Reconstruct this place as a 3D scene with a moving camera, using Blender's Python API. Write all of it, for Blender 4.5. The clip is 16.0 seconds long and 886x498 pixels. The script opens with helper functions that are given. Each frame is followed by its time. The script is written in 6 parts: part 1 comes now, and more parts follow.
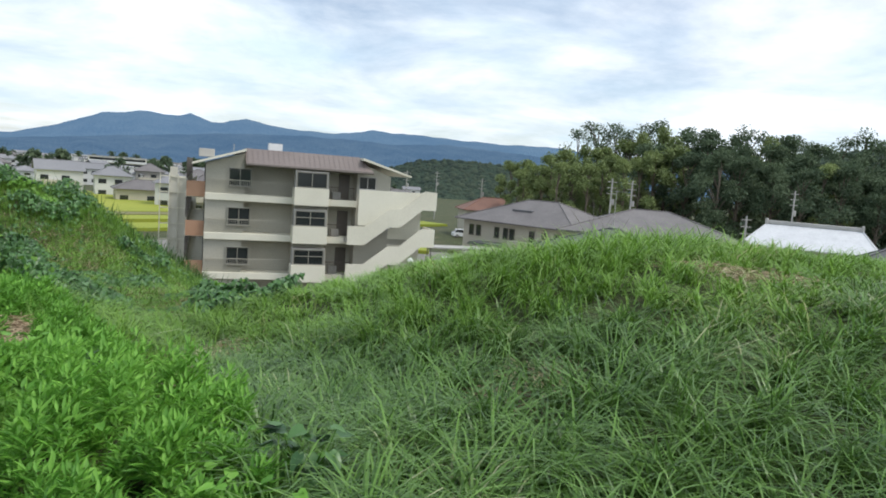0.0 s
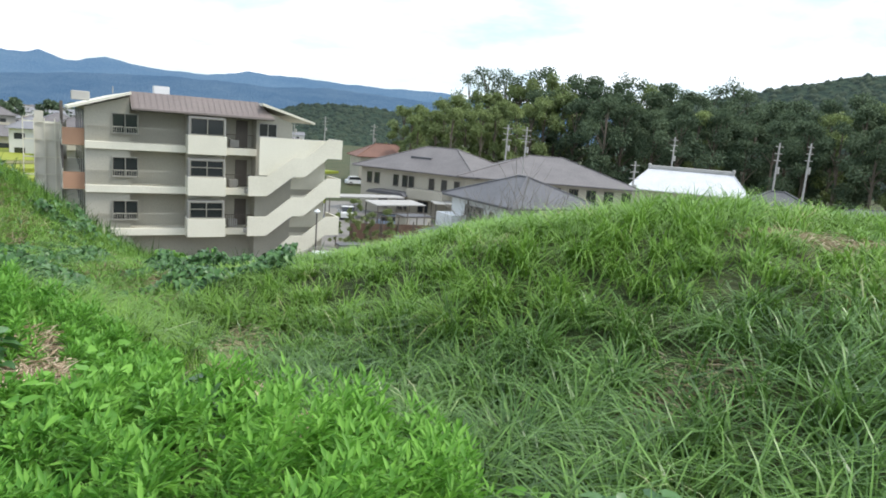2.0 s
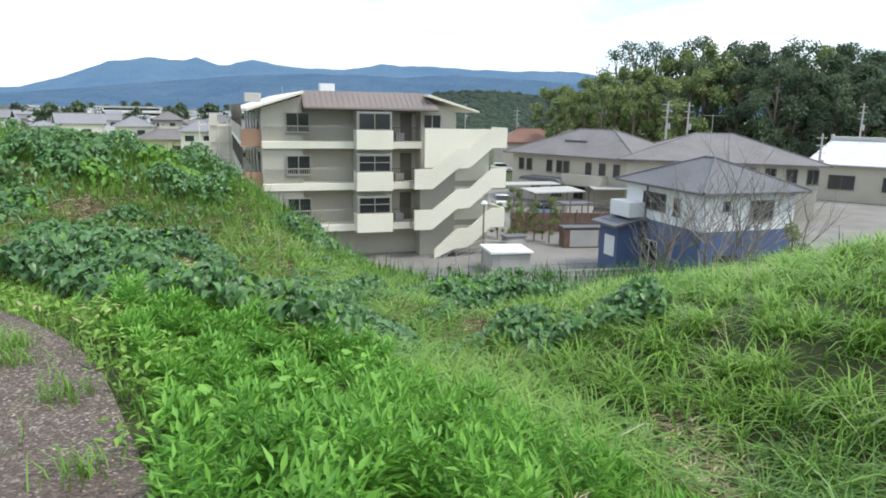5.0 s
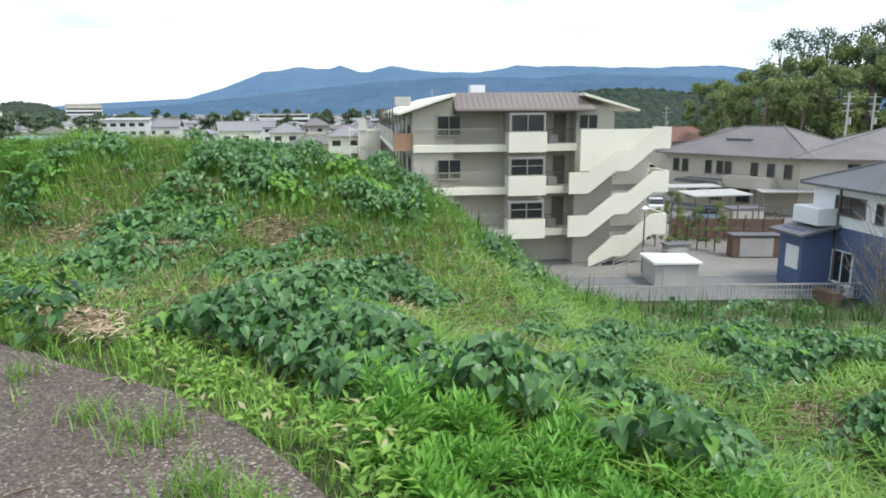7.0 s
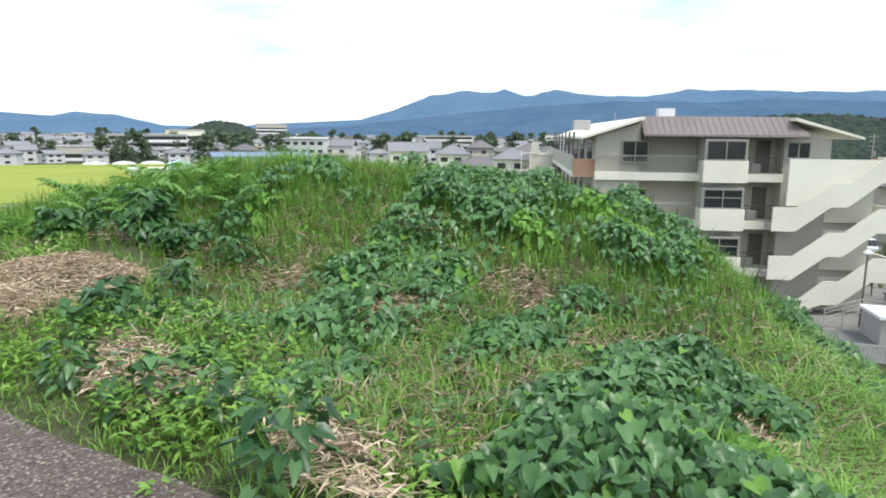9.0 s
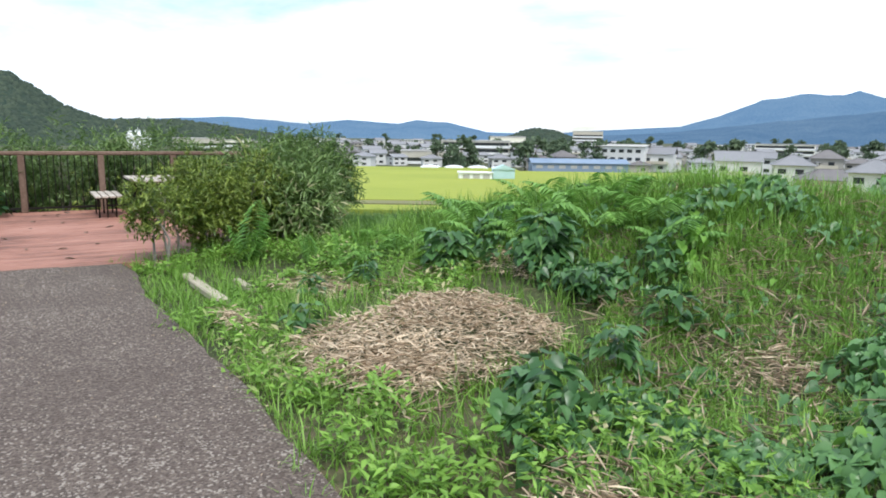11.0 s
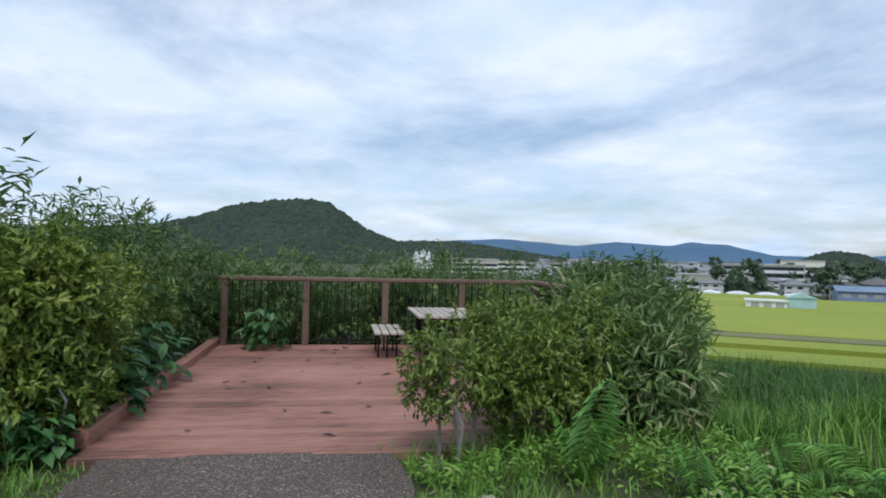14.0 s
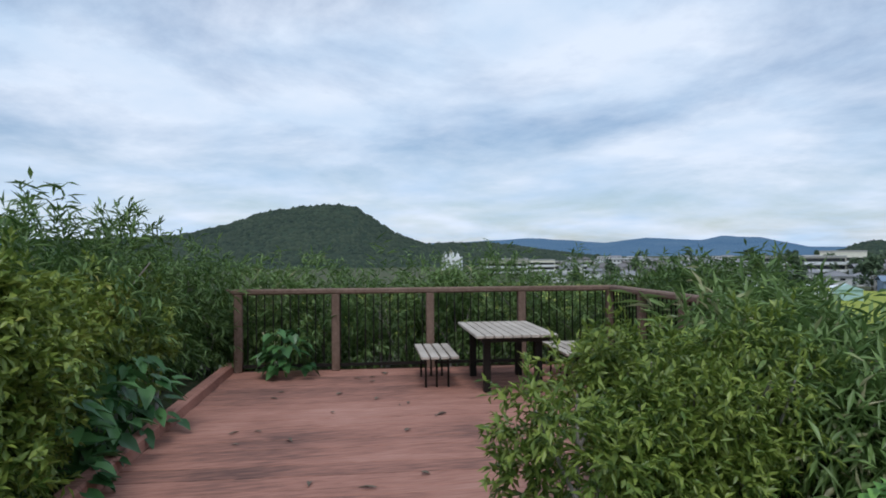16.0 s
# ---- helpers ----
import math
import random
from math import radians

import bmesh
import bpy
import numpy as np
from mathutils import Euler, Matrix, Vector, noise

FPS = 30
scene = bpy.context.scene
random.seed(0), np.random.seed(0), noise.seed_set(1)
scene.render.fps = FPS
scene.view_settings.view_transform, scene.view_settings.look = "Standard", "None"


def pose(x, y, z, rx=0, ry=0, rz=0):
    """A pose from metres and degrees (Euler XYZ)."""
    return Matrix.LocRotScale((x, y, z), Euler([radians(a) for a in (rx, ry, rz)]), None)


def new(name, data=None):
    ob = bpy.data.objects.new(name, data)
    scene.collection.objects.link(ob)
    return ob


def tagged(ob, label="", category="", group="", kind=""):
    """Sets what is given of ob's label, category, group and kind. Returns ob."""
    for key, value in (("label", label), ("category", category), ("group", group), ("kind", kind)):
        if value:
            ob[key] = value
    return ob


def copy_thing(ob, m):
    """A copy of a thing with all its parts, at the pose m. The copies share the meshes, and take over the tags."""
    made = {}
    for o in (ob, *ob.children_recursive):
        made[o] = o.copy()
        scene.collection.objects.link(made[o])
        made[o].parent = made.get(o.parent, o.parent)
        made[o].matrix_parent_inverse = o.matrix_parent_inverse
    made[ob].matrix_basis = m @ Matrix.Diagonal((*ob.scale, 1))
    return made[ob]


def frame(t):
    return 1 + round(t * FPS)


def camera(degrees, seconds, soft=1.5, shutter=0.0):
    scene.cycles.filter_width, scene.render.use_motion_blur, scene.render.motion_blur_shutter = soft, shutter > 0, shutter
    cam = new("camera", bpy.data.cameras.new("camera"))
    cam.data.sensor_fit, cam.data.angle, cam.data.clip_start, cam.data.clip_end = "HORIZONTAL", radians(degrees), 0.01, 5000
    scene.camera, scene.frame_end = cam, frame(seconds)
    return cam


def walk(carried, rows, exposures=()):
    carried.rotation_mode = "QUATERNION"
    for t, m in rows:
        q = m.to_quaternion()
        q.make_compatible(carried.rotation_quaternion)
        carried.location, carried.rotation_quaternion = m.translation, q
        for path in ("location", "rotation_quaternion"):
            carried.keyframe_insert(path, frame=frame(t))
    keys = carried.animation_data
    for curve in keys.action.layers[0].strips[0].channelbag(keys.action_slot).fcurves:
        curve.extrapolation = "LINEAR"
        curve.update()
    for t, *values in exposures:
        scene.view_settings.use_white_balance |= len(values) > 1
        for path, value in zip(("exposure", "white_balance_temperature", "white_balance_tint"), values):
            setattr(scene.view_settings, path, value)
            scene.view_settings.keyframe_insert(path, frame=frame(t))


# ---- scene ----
cam = camera(67.0, 16.0, 1.8)
PATH = [
    (0.0, pose(0.000, 0.000, 1.500, 84.00, -4.20, 0.40)),
    (0.5, pose(-0.504, 0.270, 1.482, 83.80, -2.50, 8.30)),
    (1.0, pose(-0.918, 0.468, 1.500, 82.40, -3.00, 4.90)),
    (1.5, pose(-1.314, 0.810, 1.500, 80.60, -4.00, -6.30)),
    (2.0, pose(-1.800, 1.026, 1.536, 80.10, -4.30, -9.50)),
    (2.5, pose(-2.232, 1.458, 1.536, 80.00, -1.60, -0.90)),
    (3.0, pose(-2.736, 1.800, 1.536, 80.00, -1.00, 2.80)),
    (3.5, pose(-3.096, 2.286, 1.536, 79.60, 0.10, 3.60)),
    (6.0, pose(-5.040, 4.374, 1.536, 78.00, -1.80, 0.30)),
    (6.5, pose(-5.364, 4.878, 1.536, 78.40, -0.80, 6.60)),
    (7.0, pose(-5.796, 5.346, 1.518, 78.30, 0.40, 12.60)),
    (7.5, pose(-6.228, 5.796, 1.500, 78.40, 1.70, 20.40)),
    (8.0, pose(-6.660, 6.210, 1.518, 78.30, 2.20, 28.20)),
    (8.5, pose(-7.056, 6.534, 1.536, 79.60, 0.00, 23.40)),
    (9.0, pose(-7.596, 6.894, 1.518, 80.20, -0.50, 26.10)),
    (9.5, pose(-8.154, 7.110, 1.536, 80.40, -1.20, 32.90)),
    (10.0, pose(-8.694, 7.380, 1.536, 81.20, -0.10, 43.30)),
    (12.5, pose(-11.394, 8.136, 1.590, 82.10, -2.10, 61.00)),
    (13.0, pose(-11.916, 8.280, 1.626, 87.70, -1.40, 72.10)),
    (13.5, pose(-12.420, 8.334, 1.608, 88.60, -1.60, 76.90)),
    (14.0, pose(-12.906, 8.460, 1.608, 90.40, -1.30, 74.70)),
    (14.5, pose(-13.446, 8.532, 1.608, 91.70, -1.20, 75.20)),
    (15.0, pose(-13.932, 8.550, 1.626, 91.20, -1.20, 73.70)),
    (15.5, pose(-14.418, 8.658, 1.626, 91.30, -0.40, 75.10)),
    (16.0, pose(-14.850, 8.604, 1.626, 90.50, 0.40, 77.10)),
]
EXPO = [(0.0, 0.05, 6500, 10), (1.5, 0.28, 6500, 10), (2.5, 0.5, 6380, 10), (10.2, 0.5, 6320, 10), (12.5, 0.36, 6000, 10), (13.0, 0.1, 5900, 10), (14.0, -0.33, 5850, 10), (16.0, -0.45, 5850, 10)]
walk(cam, PATH, EXPO)

# ---- world, sun ----
SUN_EL, SUN_AZ = 58.0, 105.0
world = bpy.data.worlds.new("world")
scene.world = world
world.use_nodes = True
wn, wl = world.node_tree.nodes, world.node_tree.links
wn.clear()
sky = wn.new("ShaderNodeTexSky")
sky.sky_type, sky.sun_disc = "NISHITA", False
sky.sun_elevation, sky.sun_rotation = radians(SUN_EL), radians(SUN_AZ)
wco = wn.new("ShaderNodeTexCoord")
wsep = wn.new("ShaderNodeSeparateXYZ")
wl.new(wco.outputs["Generated"], wsep.inputs[0])
whi = wn.new("ShaderNodeMath")
whi.operation = "MAXIMUM"
whi.inputs[1].default_value = 0.0
wl.new(wsep.outputs["Z"], whi.inputs[0])
wad = wn.new("ShaderNodeMath")
wad.inputs[1].default_value = 0.16
wl.new(whi.outputs[0], wad.inputs[0])
wdx, wdy = wn.new("ShaderNodeMath"), wn.new("ShaderNodeMath")
for node, axis in ((wdx, "X"), (wdy, "Y")):
    node.operation = "DIVIDE"
    wl.new(wsep.outputs[axis], node.inputs[0])
    wl.new(wad.outputs[0], node.inputs[1])
wmap = wn.new("ShaderNodeCombineXYZ")
wl.new(wdx.outputs[0], wmap.inputs["X"])
wl.new(wdy.outputs[0], wmap.inputs["Y"])
wl.new(wsep.outputs["Z"], wmap.inputs["Z"])
wno = wn.new("ShaderNodeTexNoise")
wno.inputs["Scale"].default_value, wno.inputs["Detail"].default_value, wno.inputs["Roughness"].default_value = 0.95, 9.0, 0.60
wno.inputs["Distortion"].default_value = 0.25
wra = wn.new("ShaderNodeValToRGB")
wra.color_ramp.elements[0].position, wra.color_ramp.elements[0].color = 0.27, (0.0, 0.0, 0.0, 1)
wra.color_ramp.elements[1].position, wra.color_ramp.elements[1].color = 0.60, (1, 1, 1, 1)
wno2 = wn.new("ShaderNodeTexNoise")
wno2.inputs["Scale"].default_value, wno2.inputs["Detail"].default_value = 1.5, 9.0
wcl = wn.new("ShaderNodeValToRGB")
wcl.color_ramp.elements[0].position, wcl.color_ramp.elements[0].color = 0.32, (0.68, 0.83, 0.98, 1)
wcl.color_ramp.elements[1].position, wcl.color_ramp.elements[1].color = 0.62, (0.97, 1.02, 1.08, 1)
wsc = wn.new("ShaderNodeVectorMath")
wsc.operation = "SCALE"
wsc.inputs["Scale"].default_value = 0.12
wmx = wn.new("ShaderNodeMixRGB")
wbg = wn.new("ShaderNodeBackground")
wout = wn.new("ShaderNodeOutputWorld")
wl.new(wmap.outputs["Vector"], wno.inputs["Vector"])
wl.new(wmap.outputs["Vector"], wno2.inputs["Vector"])
wl.new(wno.outputs["Fac"], wra.inputs["Fac"])
wl.new(wno2.outputs["Fac"], wcl.inputs["Fac"])
wl.new(sky.outputs["Color"], wsc.inputs[0])
wl.new(wra.outputs["Color"], wmx.inputs["Fac"])
wl.new(wsc.outputs["Vector"], wmx.inputs["Color1"])
wl.new(wcl.outputs["Color"], wmx.inputs["Color2"])
wl.new(wmx.outputs["Color"], wbg.inputs["Color"])
wbg.inputs["Strength"].default_value = 1.14
wl.new(wbg.outputs["Background"], wout.inputs["Surface"])

sun = new("sun", bpy.data.lights.new("sun", "SUN"))
sun.data.energy, sun.data.angle, sun.data.color = 2.1, radians(16), (1.0, 0.95, 0.88)
sun.matrix_basis = pose(0, 0, 60, 90 - SUN_EL, 0, 180 - SUN_AZ)

# ---- materials ----


def mat(name, c1, c2, scale=8.0, rough=0.8, bump=0.2, metal=0.0, grain=60.0, c3=None, spec=0.4, bands=None, world_co=False):
    """A surface with stains at a large scale, grain at a small one and fine relief."""
    m = bpy.data.materials.new(name)
    m.use_nodes = True
    n, l = m.node_tree.nodes, m.node_tree.links
    b = n["Principled BSDF"]
    co = n.new("ShaderNodeNewGeometry" if world_co else "ShaderNodeTexCoord")
    where = co.outputs["Position" if world_co else "Object"]
    big = n.new("ShaderNodeTexNoise")
    big.inputs["Scale"].default_value, big.inputs["Detail"].default_value = scale * 0.25, 5
    fine = n.new("ShaderNodeTexNoise")
    fine.inputs["Scale"].default_value, fine.inputs["Detail"].default_value = grain, 3
    l.new(where, big.inputs["Vector"])
    if bands:
        mp = n.new("ShaderNodeMapping")
        mp.inputs["Scale"].default_value = bands
        l.new(where, mp.inputs["Vector"])
        l.new(mp.outputs["Vector"], fine.inputs["Vector"])
    else:
        l.new(where, fine.inputs["Vector"])
    r = n.new("ShaderNodeValToRGB")
    r.color_ramp.elements[0].position, r.color_ramp.elements[0].color = 0.3, (*c1, 1)
    r.color_ramp.elements[1].position, r.color_ramp.elements[1].color = 0.7, (*c2, 1)
    if c3:
        e = r.color_ramp.elements.new(0.52)
        e.color = (*c3, 1)
    mix = n.new("ShaderNodeMath")
    mix.operation = "MULTIPLY_ADD"
    mix.inputs[1].default_value = 0.5
    add = n.new("ShaderNodeMath")
    add.operation = "MULTIPLY"
    add.inputs[1].default_value = 0.5
    l.new(fine.outputs["Fac"], add.inputs[0])
    l.new(big.outputs["Fac"], mix.inputs[0])
    l.new(add.outputs[0], mix.inputs[2])
    info = n.new("ShaderNodeObjectInfo")
    jit = n.new("ShaderNodeMath")
    jit.operation = "MULTIPLY_ADD"
    jit.inputs[1].default_value, jit.inputs[2].default_value = 0.12, -0.06
    l.new(info.outputs["Random"], jit.inputs[0])
    tot = n.new("ShaderNodeMath")
    l.new(mix.outputs[0], tot.inputs[0])
    l.new(jit.outputs[0], tot.inputs[1])
    l.new(tot.outputs[0], r.inputs["Fac"])
    l.new(r.outputs["Color"], b.inputs["Base Color"])
    b.inputs["Roughness"].default_value, b.inputs["Metallic"].default_value = rough, metal
    b.inputs["Specular IOR Level"].default_value = spec
    if bump:
        bu = n.new("ShaderNodeBump")
        bu.inputs["Strength"].default_value, bu.inputs["Distance"].default_value = bump, 0.02
        l.new(fine.outputs["Fac"], bu.inputs["Height"])
        l.new(bu.outputs["Normal"], b.inputs["Normal"])
    return m


def leaf_mat(name, dark, light, back=0.25, rough=0.5, dry=None, patch=0.35):
    """Leaves: each one its own shade, light that comes through, and patches of paler growth."""
    m = bpy.data.materials.new(name)
    m.use_nodes = True
    n, l = m.node_tree.nodes, m.node_tree.links
    b, out = n["Principled BSDF"], n["Material Output"]
    geo = n.new("ShaderNodeNewGeometry")
    r = n.new("ShaderNodeValToRGB")
    r.color_ramp.elements[0].color, r.color_ramp.elements[1].color = (*dark, 1), (*light, 1)
    r.color_ramp.elements[1].position = 0.9
    if dry:
        e = r.color_ramp.elements.new(0.955)
        e.color = (*dry, 1)
    co = n.new("ShaderNodeTexCoord")
    no = n.new("ShaderNodeTexNoise")
    no.inputs["Scale"].default_value, no.inputs["Detail"].default_value = patch, 4
    l.new(co.outputs["Object"], no.inputs["Vector"])
    hs = n.new("ShaderNodeMapRange")
    hs.inputs[1].default_value, hs.inputs[2].default_value, hs.inputs[3].default_value, hs.inputs[4].default_value = 0.3, 0.7, -0.2, 0.2
    l.new(no.outputs["Fac"], hs.inputs[0])
    ad = n.new("ShaderNodeMath")
    ad.use_clamp = True
    oi = n.new("ShaderNodeObjectInfo")
    os_ = n.new("ShaderNodeMath")
    os_.operation = "MULTIPLY_ADD"
    os_.inputs[1].default_value, os_.inputs[2].default_value = 0.3, -0.15
    l.new(oi.outputs["Random"], os_.inputs[0])
    a2 = n.new("ShaderNodeMath")
    l.new(hs.outputs[0], a2.inputs[0])
    l.new(os_.outputs[0], a2.inputs[1])
    ra = n.new("ShaderNodeMath")
    ra.operation = "MULTIPLY_ADD"
    ra.inputs[1].default_value, ra.inputs[2].default_value = 0.74, 0.11
    l.new(geo.outputs["Random Per Island"], ra.inputs[0])
    l.new(ra.outputs[0], ad.inputs[0])
    l.new(a2.outputs[0], ad.inputs[1])
    l.new(ad.outputs[0], r.inputs["Fac"])
    l.new(r.outputs["Color"], b.inputs["Base Color"])
    b.inputs["Roughness"].default_value = rough
    b.inputs["Specular IOR Level"].default_value = 0.35
    tr = n.new("ShaderNodeBsdfTranslucent")
    l.new(r.outputs["Color"], tr.inputs["Color"])
    mx = n.new("ShaderNodeMixShader")
    mx.inputs["Fac"].default_value = back
    l.new(b.outputs["BSDF"], mx.inputs[1])
    l.new(tr.outputs["BSDF"], mx.inputs[2])
    l.new(mx.outputs["Shader"], out.inputs["Surface"])
    return m


def speckled(name, cells, scale, rough=0.9, bump=0.6):
    """Coarse pebbly paving: small stones of several shades."""
    m = bpy.data.materials.new(name)
    m.use_nodes = True
    n, l = m.node_tree.nodes, m.node_tree.links
    b = n["Principled BSDF"]
    co = n.new("ShaderNodeTexCoord")
    v = n.new("ShaderNodeTexVoronoi")
    v.inputs["Scale"].default_value = scale
    l.new(co.outputs["Object"], v.inputs["Vector"])
    se = n.new("ShaderNodeSeparateColor")
    l.new(v.outputs["Color"], se.inputs[0])
    no = n.new("ShaderNodeTexNoise")
    no.inputs["Scale"].default_value, no.inputs["Detail"].default_value = 0.9, 6
    l.new(co.outputs["Object"], no.inputs["Vector"])
    ad = n.new("ShaderNodeMath")
    ad.operation = "MULTIPLY_ADD"
    ad.inputs[1].default_value, ad.inputs[2].default_value = 0.5, -0.25
    l.new(no.outputs["Fac"], ad.inputs[0])
    sm = n.new("ShaderNodeMath")
    l.new(se.outputs[0], sm.inputs[0])
    l.new(ad.outputs[0], sm.inputs[1])
    r = n.new("ShaderNodeValToRGB")
    r.color_ramp.elements[0].color, r.color_ramp.elements[1].color = (*cells[0], 1), (*cells[-1], 1)
    for i, c in enumerate(cells[1:-1]):
        r.color_ramp.elements.new((0.45, 0.86, 0.93)[i]).color = (*c, 1)
    l.new(sm.outputs[0], r.inputs["Fac"])
    l.new(r.outputs["Color"], b.inputs["Base Color"])
    b.inputs["Roughness"].default_value = rough
    bu = n.new("ShaderNodeBump")
    bu.inputs["Strength"].default_value, bu.inputs["Distance"].default_value = bump, 0.02
    l.new(v.outputs["Distance"], bu.inputs["Height"])
    bu.invert = True
    l.new(bu.outputs["Normal"], b.inputs["Normal"])
    return m


def haze_mat(name, c1, c2, scale, glow, bump=0.0, deep=0.02):
    """Distance seen through the air: haze put in as even emission over wooded slopes."""
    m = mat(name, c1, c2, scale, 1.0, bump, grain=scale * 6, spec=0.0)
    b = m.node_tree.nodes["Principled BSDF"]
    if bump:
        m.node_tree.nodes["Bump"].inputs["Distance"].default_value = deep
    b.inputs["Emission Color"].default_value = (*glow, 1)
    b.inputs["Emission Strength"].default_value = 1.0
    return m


M_SOIL = mat("soil", (0.030, 0.038, 0.015), (0.13, 0.105, 0.060), 1.4, 0.95, 0.6, grain=18, c3=(0.052, 0.066, 0.022))
M_PAVE = speckled("pebbly_paving", [(0.060, 0.043, 0.034), (0.112, 0.083, 0.066), (0.158, 0.122, 0.098), (0.33, 0.285, 0.24)], 80)
M_DECK = mat("red_stained_wood", (0.10, 0.052, 0.042), (0.44, 0.235, 0.180), 3.2, 0.75, 0.35, grain=9, bands=(6, 0.6, 3), c3=(0.345, 0.162, 0.116), world_co=True)
M_RAIL = mat("weathered_brown_wood", (0.10, 0.06, 0.04), (0.24, 0.16, 0.12), 6, 0.8, 0.4, grain=25)
M_IRON = mat("dark_iron", (0.012, 0.011, 0.010), (0.03, 0.025, 0.02), 9, 0.55, 0.2, metal=0.6)
M_SLAT = mat("pale_weathered_slat", (0.34, 0.29, 0.24), (0.55, 0.49, 0.42), 8, 0.85, 0.4, grain=30)
M_CREAM = mat("cream_render", (0.66, 0.63, 0.51), (0.82, 0.79, 0.66), 1.2, 0.85, 0.1, grain=14, c3=(0.77, 0.74, 0.61))
M_GREIGE = mat("greige_wall", (0.40, 0.38, 0.315), (0.54, 0.515, 0.43), 1.0, 0.85, 0.1, grain=10)
M_BROWNROOF = mat("brown_metal_roof", (0.155, 0.125, 0.115), (0.225, 0.188, 0.172), 1.0, 0.6, 0.2, grain=8)
M_STONE = mat("beige_stone", (0.56, 0.47, 0.34), (0.72, 0.62, 0.47), 3, 0.85, 0.3, grain=25)
M_ROOFWHITE = mat("white_tile", (0.52, 0.53, 0.54), (0.70, 0.71, 0.72), 3, 0.5, 0.6, grain=4)
M_YARD = mat("yard_paving", (0.14, 0.135, 0.12), (0.27, 0.255, 0.23), 1.2, 0.9, 0.4, grain=12)
M_GLASS = mat("dark_window_glass", (0.015, 0.018, 0.02), (0.04, 0.045, 0.05), 1, 0.08, 0.0, spec=0.8)
M_ALU = mat("grey_metal_frame", (0.34, 0.33, 0.30), (0.46, 0.45, 0.42), 4, 0.5, 0.0)
M_DKFRAME = mat("brown_metal_frame", (0.10, 0.085, 0.07), (0.16, 0.14, 0.12), 4, 0.5, 0.0)
M_WHITE = mat("white_paint", (0.70, 0.71, 0.70), (0.82, 0.83, 0.82), 1.5, 0.7, 0.08, grain=12)
M_ORANGE = mat("terracotta_panel", (0.42, 0.24, 0.15), (0.52, 0.31, 0.20), 3, 0.8, 0.1)
M_REDTILE = mat("brown_red_tile", (0.16, 0.085, 0.065), (0.26, 0.14, 0.10), 2, 0.75, 0.4, grain=5)
M_TOWN = mat("weathered_town_wall", (0.26, 0.25, 0.23), (0.42, 0.40, 0.36), 0.15, 0.9, 0.1, grain=6)
M_BLUE = mat("blue_siding", (0.075, 0.11, 0.21), (0.12, 0.16, 0.28), 2, 0.7, 0.15, grain=20)
M_TILE = mat("grey_roof_tile", (0.115, 0.105, 0.105), (0.20, 0.185, 0.18), 2, 0.65, 0.5, grain=5)
M_DARKTILE = mat("charcoal_roof_tile", (0.085, 0.085, 0.09), (0.15, 0.15, 0.16), 2, 0.6, 0.5, grain=5)
M_BEIGE = mat("beige_wall", (0.42, 0.39, 0.31), (0.56, 0.52, 0.43), 1.2, 0.85, 0.1, grain=10)
M_CONC = mat("concrete", (0.34, 0.33, 0.31), (0.50, 0.49, 0.46), 2.5, 0.9, 0.3, grain=30)
M_ASPH = mat("asphalt", (0.14, 0.14, 0.135), (0.22, 0.22, 0.21), 1.5, 0.9, 0.3, grain=40)
M_TEAL = mat("pale_teal_sheet", (0.34, 0.50, 0.50), (0.45, 0.62, 0.62), 2, 0.5, 0.1)
M_BLUESHED = mat("blue_sheet_wall", (0.16, 0.22, 0.31), (0.24, 0.31, 0.41), 1, 0.6, 0.1)
M_RICE = mat("ripening_rice", (0.18, 0.235, 0.026), (0.33, 0.345, 0.046), 0.10, 0.9, 0.7, grain=5, c3=(0.255, 0.295, 0.032))
M_BANK = mat("field_bank", (0.12, 0.12, 0.05), (0.22, 0.21, 0.09), 0.5, 0.95, 0.5, grain=6)
M_BARK = mat("bark", (0.09, 0.07, 0.05), (0.20, 0.17, 0.13), 9, 0.9, 0.6, grain=30)
M_TWIG = mat("pale_grey_twig", (0.20, 0.175, 0.15), (0.34, 0.31, 0.27), 9, 0.9, 0.4, grain=30)
M_STRAW = leaf_mat("dry_straw", (0.40, 0.29, 0.19), (0.78, 0.65, 0.48), 0.15, 0.8, patch=1.5)
M_LITTER = leaf_mat("dead_stalk", (0.22, 0.15, 0.10), (0.56, 0.45, 0.32), 0.1, 0.85, patch=1.2)
M_GRASS = leaf_mat("long_grass", (0.026, 0.080, 0.015), (0.190, 0.350, 0.075), 0.22, 0.34, dry=(0.48, 0.50, 0.28), patch=0.5)
# a darker green than short_grass, for slope and dip
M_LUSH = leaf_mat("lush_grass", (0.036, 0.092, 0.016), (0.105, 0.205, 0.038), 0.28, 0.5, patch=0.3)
M_SHORT = leaf_mat("short_grass", (0.10, 0.215, 0.028), (0.275, 0.47, 0.082), 0.30, 0.45, dry=(0.45, 0.42, 0.22), patch=0.6)
M_WEED = leaf_mat("bright_weed", (0.074, 0.232, 0.025), (0.242, 0.505, 0.076), 0.34, 0.5, patch=0.7)
M_HEART = leaf_mat("heart_leaf", (0.026, 0.082, 0.025), (0.115, 0.240, 0.074), 0.18, 0.34, patch=0.45)
M_LIME = leaf_mat("yellow_green_leaf", (0.085, 0.22, 0.03), (0.20, 0.39, 0.060), 0.35, 0.45, patch=0.6)
